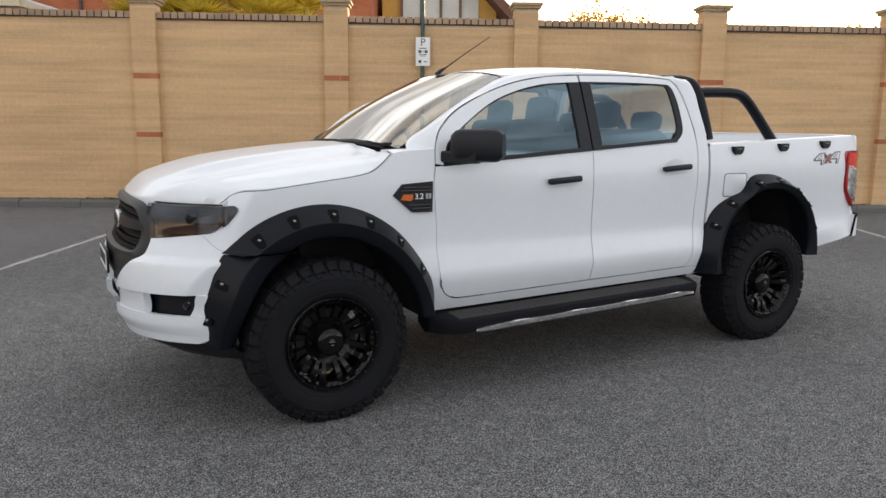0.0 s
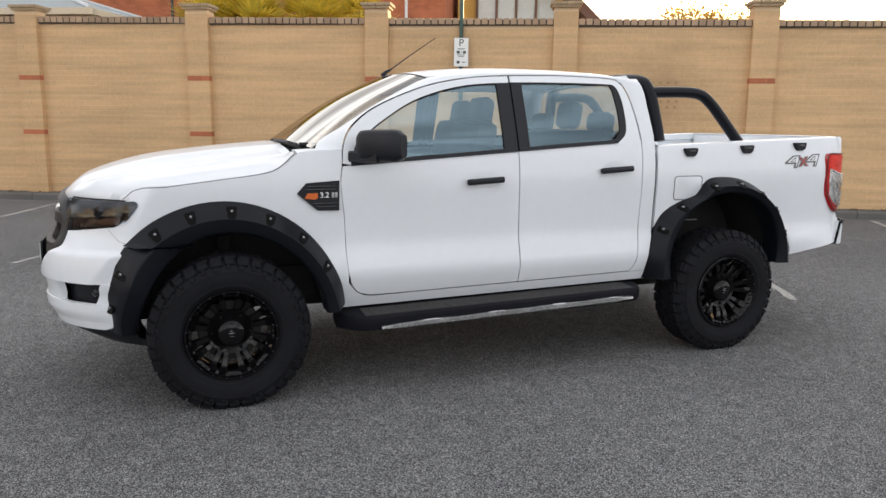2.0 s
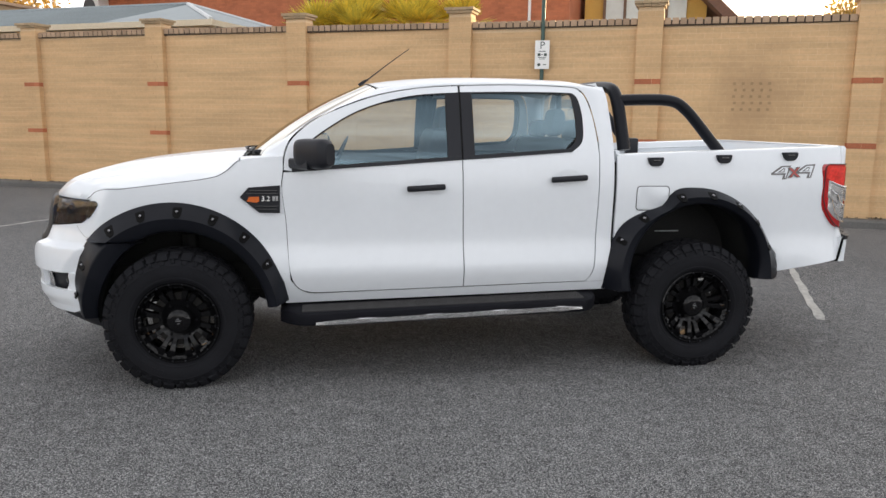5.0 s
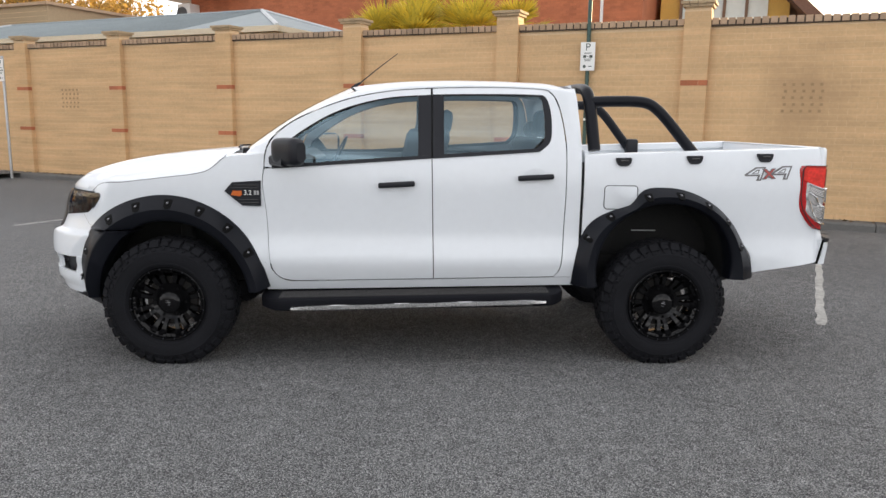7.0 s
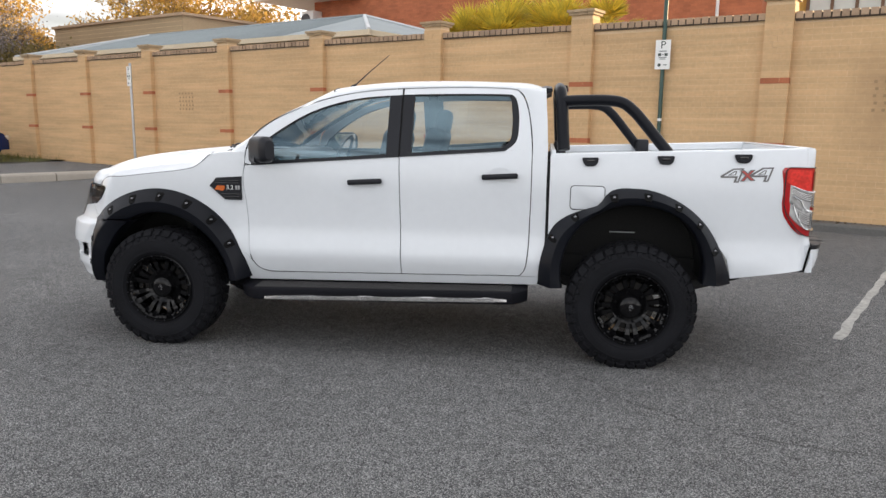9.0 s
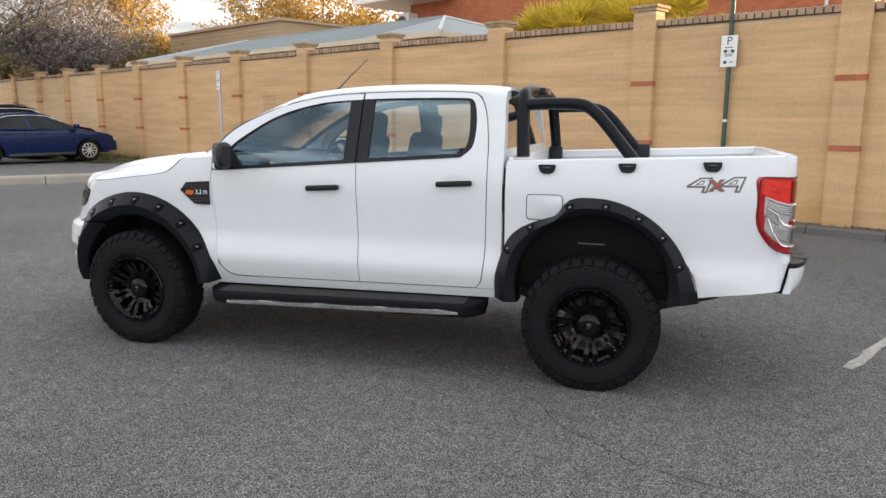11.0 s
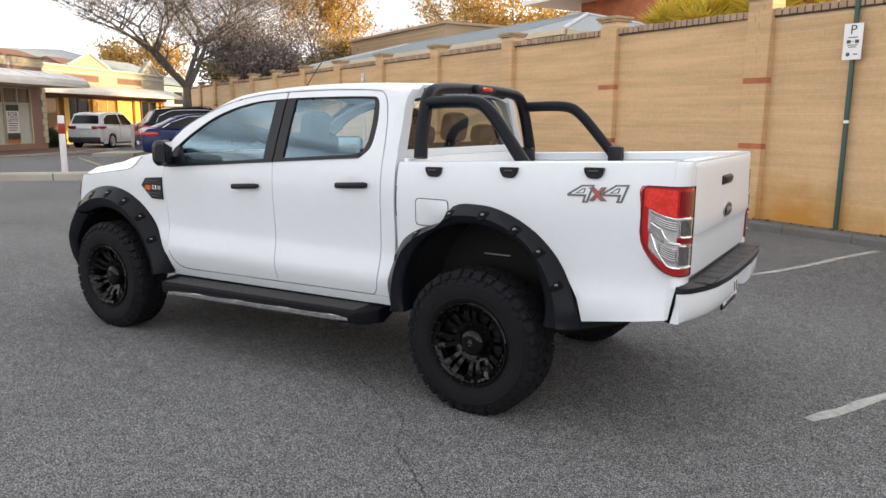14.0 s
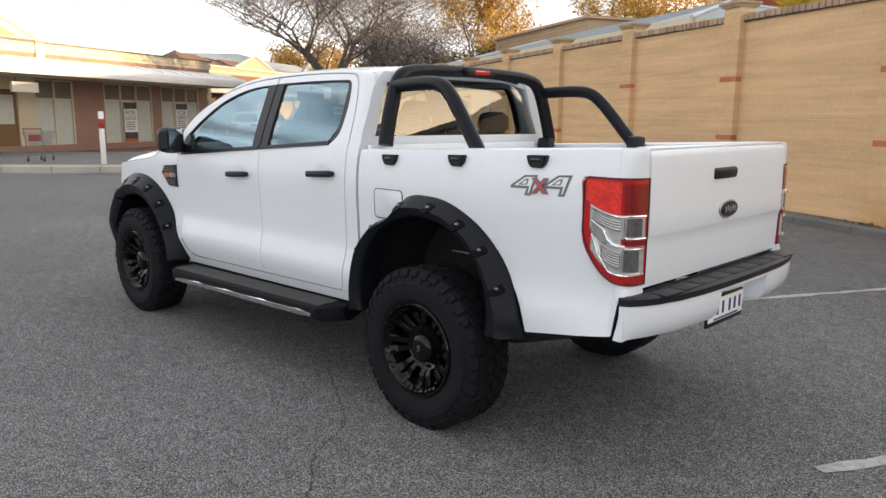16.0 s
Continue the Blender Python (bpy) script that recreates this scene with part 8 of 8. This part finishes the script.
def make_shops():
    shop = thing("brick_shop", "single-storey brown brick shop with a white verandah and cream parapet", "shop", at=SHOP)
    # brick piers between the windows and under them
    for x0, x1 in ((-12, -6.5), (-3.2, -2.6), (3.45, 5.08), (7.82, 8.48), (11.05, 12.0)):
        sbox(shop, "brick_pier", x0, x1, 0.0, 0.25, 0, 2.9, SHOPMORTAR, "brown brick pier")
    sbox(shop, "brick_base", -12, 12.0, -0.03, 0.27, -0.26, 0.10, SHOPBRICK, "brown brick plinth")
    for x0, x1 in ((-11.9, -6.51), (-3.19, -2.61), (3.46, 5.07), (7.83, 8.47), (11.06, 11.75)):
        for k in range(34):
            sbox(shop, "brick_course", x0, x1, -0.008, 0.002, 0.11 + 0.082 * k, 0.176 + 0.082 * k, SHOPBRICK)
    sbox(shop, "upper_wall", -12, 12.0, 0.0, 0.30, 2.9, 3.52, SHOPBRICK, "dark brick above the verandah")
    sbox(shop, "back_wall", -12, 12.0, 0.5, 9.0, 0, 3.3, DARK)
    shop_window(shop, 1.7, 3.45, 0.1, 2.55, 2, 1.85)
    shop_window(shop, 5.08, 7.82, 0.1, 2.55, 3, 1.88)
    shop_window(shop, 8.48, 11.05, 0.1, 2.55, 3, 1.88)
    shop_window(shop, -2.6, -0.2, 0.1, 2.55, 2, 1.85)
    shop_window(shop, -6.5, -3.2, 0.1, 2.55, 3, 1.85)
    # doorway with cream surround
    d = thing_part("shop_door", shop, "cream framed shop door")
    for x0, x1 in ((-0.2, -0.05), (0.95, 1.7)):
        sbox(d, "jamb", x0, x1, -0.02, 0.2, 0, 2.6, CREAM)
    sbox(d, "door_leaf", -0.05, 0.95, 0.06, 0.12, 0, 2.1, surf("timber_door", (0.2, 0.11, 0.05), 0.5))
    sbox(d, "door_glass", 0.1, 0.8, 0.04, 0.06, 0.9, 1.95, SHOPGLASS)
    sbox(d, "fanlight", -0.05, 0.95, 0.06, 0.12, 2.15, 2.6, CREAM)
    sbox(shop, "hanging_sign", -0.55, 0.5, -1.6, -1.5, 2.02, 2.36, SIGNW, "blank white hanging sign")
    # quoins at the end
    for k in range(10):
        sbox(shop, "quoin", 12.0 - (0.28 if k % 2 else 0.18), 12.06, -0.04, 0.3, 0.1 + 0.28 * k, 0.36 + 0.28 * k, CREAM)
    # cream parapet with mouldings
    sbox(shop, "parapet", -12, 12.1, -0.01, 0.31, 3.52, 3.90, CREAM, "cream parapet")
    sbox(shop, "moulding", -12, 12.15, -0.05, 0.33, 3.66, 3.74, CREAM)
    sbox(shop, "moulding", -12, 12.2, -0.09, 0.36, 3.90, 3.96, GREYCAP, "weathered parapet capping")
    bm = bmesh.new()
    prism(bm, [(-2.4, 3.98), (1.9, 3.98), (0.0, 4.86), (-0.25, 4.9), (-0.5, 4.86)], -0.06, 0.3)
    part("gable", bm, CREAM, shop, "cream gable pediment", smooth=False)
    bm = bmesh.new()
    tube(bm, [(-2.6, -0.06, 3.98), (-0.25, -0.06, 4.98), (2.1, -0.06, 3.98)], 0.06, 6)
    part("gable_moulding", bm, CREAM, shop)
    bm = bmesh.new()
    prism(bm, [(-1.6, 4.06), (1.1, 4.06), (-0.25, 4.62)], -0.09, -0.05)
    part("gable_panel", bm, RENDER, shop, smooth=False)
    for x in (2.05, -2.55):
        sbox(shop, "pilaster", x - 0.18, x + 0.18, -0.08, 0.3, 2.9, 3.99, CREAM)
    # verandah
    bm = bmesh.new()
    P = []
    for y, zz in ((0.0, 3.34), (-0.8, 3.28), (-1.8, 3.14), (-2.3, 3.02), (-2.52, 2.90), (-2.56, 2.76)):
        P.append([(x, y, zz) for x in np.linspace(-12, 11.6, 60)])
    grid(bm, P)
    grid(bm, [[(11.6, 0.0, 3.34), (11.6, 0.0, 2.64)], [(11.6, -2.3, 3.02), (11.6, -2.3, 2.64)], [(11.6, -2.56, 2.76), (11.6, -2.56, 2.62)]])
    part("verandah_roof", bm, WHITEP, shop, "white sheet verandah roof")
    sbox(shop, "fascia", -12, 11.62, -2.60, -2.55, 2.60, 2.76, WHITEP, "white verandah fascia")
    sbox(shop, "soffit", -12, 11.6, -2.5, 0.0, 2.60, 2.64, CREAM, "cream verandah soffit")
    for x in np.linspace(-12, 11.4, 27):
        bm = bmesh.new()
        tube(bm, [(x, -2.57, 2.78), (x, -2.3, 3.035), (x, -1.8, 3.155), (x, 0.0, 3.352)], 0.015, 5)
        part("roof_rib", bm, WHITEP, shop)
    for x in (-9,):
        bm = bmesh.new()
        tube(bm, [(x, -2.45, 0), (x, -2.45, 2.6)], 0.045, 8)
        part("verandah_post", bm, WHITEP, shop)
    path = thing("footpath_shop", "red-brown paved footpath before the shops", "footpath", at=SHOP)
    tagged(path, kind="structure")
    sbox(path, "paving", -12, 13, -2.9, -0.03, -0.26, -0.16, surf("brown_paving", (0.2, 0.12, 0.09), 0.85, var=0.2, scale=2))
    sbox(path, "path_edge", -12, 13, -3.05, -2.9, -0.26, -0.155, PALEKERB)
    lease_sign(6.45, 0.13, 1.80, 0.75)
    lease_sign(9.75, 0.20, 1.80, 0.78)


make_shops()


def make_yellow_shops():
    S = SHOP @ pose(0, 4.0, 0)
    shop = thing("yellow_shops", "row of sunlit yellow rendered shops with a pale verandah", "shop", at=S)
    # left stretch wears the browned copy as painted shade
    sbox(shop, "front_wall", 13.5, 20.4, 0, 0.3, -0.26, 3.2, SHADEDYELLOW, "yellow rendered wall coloured ochre for the verandah's shade")
    sbox(shop, "front_wall", 20.4, 30.4, 0, 0.3, -0.26, 3.2, YELLOW)
    sbox(shop, "rear_block", 13.5, 30.4, 0.3, 6.5, 0, 3.9, YCREAM)
    sbox(shop, "parapet", 13.5, 30.4, -0.02, 0.3, 3.2, 4.1, YCREAM)
    sbox(shop, "moulding", 13.4, 30.5, -0.1, 0.35, 4.1, 4.2, PALEROOF)
    sbox(shop, "moulding", 13.4, 30.5, -0.07, 0.0, 3.80, 3.86, PALEROOF)
    # brown sheets paint the shadows of recessed parapet panels
    for x0, x1 in ((14.6, 17.6), (19.2, 22.6), (24.6, 27.4)):
        sbox(shop, "panel_shade", x0, x1, -0.03, 0.0, 3.36, 3.72, TERRA, "brown sheet painted as the shadow in a recessed panel")
    # lintel coloured dark to carry the shadow line below the verandah
    sbox(shop, "lintel", 13.2, 30.3, -0.22, -0.02, 2.36, 2.56, TERRA, "lintel beam, dark brown to paint the shadow under the verandah")
    for x, dark in ((14.2, 1), (16.6, 0), (19.4, 1), (22.3, 0), (27.2, 1)):
        w = thing_part("shop_window", shop, "shop opening in a yellow frame")
        sbox(w, "pane", x, x + 1.9, -0.04, -0.01, 0.4 if dark else 1.5, 2.3, GOLDGLASS if not dark else DARKGLASS)
        for xx in (x - 0.05, x + 0.9, x + 1.85):
            sbox(w, "mullion", xx, xx + 0.1, -0.07, -0.01, 0.1 if dark else 1.45, 2.4, TERRA if dark else YELLOW)
    for x in (13.9, 18.9, 21.6, 24.2, 26.2, 29.6):
        sbox(shop, "pier", x, x + 0.45, -0.18, 0.0, -0.26, 2.7, YELLOW, "bright yellow pier")
    bm = bmesh.new()
    grid(bm, [[(x, y, zz) for x in np.linspace(13.0, 30.2, 30)] for y, zz in ((0, 3.2), (-0.7, 3.05), (-1.4, 2.75), (-1.5, 2.55))])
    part("verandah_roof", bm, PALEROOF, shop, "pale verandah roof")
    # brown underside: the verandah's shade put into its colour
    sbox(shop, "soffit", 13.0, 30.2, -1.42, 0, 2.52, 2.55, TERRA)
    for x0, x1, zt in ((19.8, 23.7, 4.95), (27.6, 29.6, 5.0)):
        bm = bmesh.new()
        prism(bm, [(x0, 4.2), (x1, 4.2), ((x0 + x1) / 2, zt)], -0.05, 0.35)
        part("gable", bm, YCREAM, shop, "cream gable", smooth=False)
        bm = bmesh.new()
        tube(bm, [(x0 - 0.2, -0.06, 4.18), ((x0 + x1) / 2, -0.06, zt + 0.08), (x1 + 0.2, -0.06, 4.18)], 0.09, 6)
        part("gable_moulding", bm, PALEROOF, shop)
    bm = bmesh.new()
    v = [bm.verts.new(p) for p in ((21.8, 1.0, 4.1), (26.0, 1.0, 4.1), (24.6, 3.4, 4.95), (22.6, 3.4, 4.95), (26.0, 6, 4.1), (21.8, 6, 4.1))]
    for f in ((0, 1, 2, 3), (3, 2, 4, 5), (1, 4, 2), (0, 3, 5)):
        bm.faces.new([v[i] for i in f])
    part("tiled_roof", bm, TERRA, shop, "brown tiled roof", smooth=False)
    bm = bmesh.new()
    v = [bm.verts.new(p) for p in ((16.4, 0.9, 4.15), (21.4, 0.9, 4.15), (20.0, 3.2, 5.05), (18.2, 3.2, 5.05), (21.4, 6, 4.15), (16.4, 6, 4.15))]
    for f in ((0, 1, 2, 3), (3, 2, 4, 5), (1, 4, 2), (0, 3, 5)):
        bm.faces.new([v[i] for i in f])
    part("tiled_roof", bm, TERRA, shop, "brown tiled roof", smooth=False)
    far = thing("white_house", "white gabled house with a grey roof far behind", "house", at=SHOP @ pose(34, 8, 0))
    sbox(far, "house_wall", -1.5, 8.6, 0, 7, -0.26, 3.95, PALEROOF)
    sbox(far, "shed_wall", 8.6, 16, 1.0, 6, -0.26, 4.1, PALEROOF, "pale rendered shed wall")
    bm = bmesh.new()
    v = [bm.verts.new(p) for p in ((-1.9, -0.4, 3.9), (9.0, -0.4, 3.9), (5.0, 3.5, 5.7), (-1.9, 3.5, 5.7), (9.0, 7.4, 3.9), (-1.9, 7.4, 3.9))]
    for f in ((0, 1, 2, 3), (3, 2, 4, 5), (1, 4, 2)):
        bm.faces.new([v[i] for i in f])
    part("roof", bm, ROOFTIN, far, "grey metal roof", smooth=False)
    bm = bmesh.new()
    prism(bm, [(-1.2, 3.9), (2.2, 3.9), (0.5, 5.5)], -0.8, -0.5)
    part("gable", bm, WHITEP, far, "white gable", smooth=False)
    sbox(far, "window", 5.4, 6.8, -0.05, 0.0, 2.4, 3.4, DARKGLASS)
    roof = thing("grey_roof_block", "long grey roof with a brown pyramid end behind the shops", "building", at=SHOP @ pose(0, 20, 0))
    sbox(roof, "block", 35, 50, 0, 8, 0, 6.2, RENDER)
    bm = bmesh.new()
    v = [bm.verts.new(p) for p in ((35.9, 1.4, 6.2), (38.3, 1.4, 6.2), (37.1, 3, 7.15), (35.9, 4.6, 6.2), (38.3, 4.6, 6.2))]
    for f in ((0, 1, 2), (1, 4, 2), (4, 3, 2), (3, 0, 2)):
        bm.faces.new([v[i] for i in f])
    part("pyramid_roof", bm, surf("tan_tile", (0.17, 0.115, 0.075), 0.8, var=0.2, scale=2, fine=20), roof, "tan tiled pyramid roof", smooth=False)
    bm = bmesh.new()
    v = [bm.verts.new(p) for p in ((38.6, -0.5, 6.22), (50, -0.5, 6.5), (48, 4, 7.7), (39.5, 4, 7.1), (39, 8, 6.22), (50, 8, 6.5))]
    for f in ((0, 1, 2, 3), (3, 2, 5, 4), (1, 5, 2)):
        bm.faces.new([v[i] for i in f])
    part("roof", bm, ROOFTIN, roof, "grey sheet roof", smooth=False)


make_yellow_shops()

# garden bed between the far kerb and the wall
bm = bmesh.new()
P = []
for s in np.linspace(-37, -18.8, 26):
    P.append([(s, d, 0.26 + 0.05 * noise.noise(Vector((s * 1.3, d * 2, 0)))) for d in np.linspace(-2.2, 0.1, 9)])
grid(bm, P)
garden = structure("garden_bed", bm, GRASS, "scruffy grass strip along the foot of the wall", WALL, True)

rs = np.random.RandomState(8)
n = 2600
base = np.stack([rs.uniform(-36, -18.9, n), rs.uniform(-2.1, 0.05, n), np.full(n, 0.24)], 1)
tip = base + np.stack([rs.normal(0, 0.06, n), rs.normal(0, 0.06, n), rs.uniform(0.08, 0.24, n)], 1)
off = np.stack([np.full(n, 0.012), rs.normal(0, 0.006, n), np.zeros(n)], 1)
verts = np.stack([base - off, base + off, tip], 1).reshape(-1, 3)
me = bpy.data.meshes.new("grass")
me.from_pydata(verts.tolist(), [], np.arange(n * 3).reshape(-1, 3).tolist())
me.materials.append(leafy("grass_blade", (0.22, 0.20, 0.06), (0.06, 0.08, 0.02)))
tufts = new("grass", me)
tufts.matrix_world = WALL
tagged(tufts, "scruffy weeds and grass along the wall", "grass", "", "stuff")


# ---- single bricks of the wall panel nearest the path ----
def make_near_bricks():
    shared = {}
    for i, (x, y, z, l, d, h) in enumerate(NEAR_BRICKS[:300]):
        key = round(l, 2)
        if key not in shared:
            bm = bmesh.new()
            box(bm, (0, 0, 0), (l, d, h))
            me = bpy.data.meshes.new("brick")
            bm.to_mesh(me)
            bm.free()
            me.materials.append(BRICK)
            shared[key] = me
        ob = new("brick", shared[key])
        ob.parent = wall
        ob.location = (x, y, z)
    if len(NEAR_BRICKS) > 300:
        cuboids("brickwork", NEAR_BRICKS[300:], BRICK, wall, "stuff", "tan brick courses")


make_near_bricks()
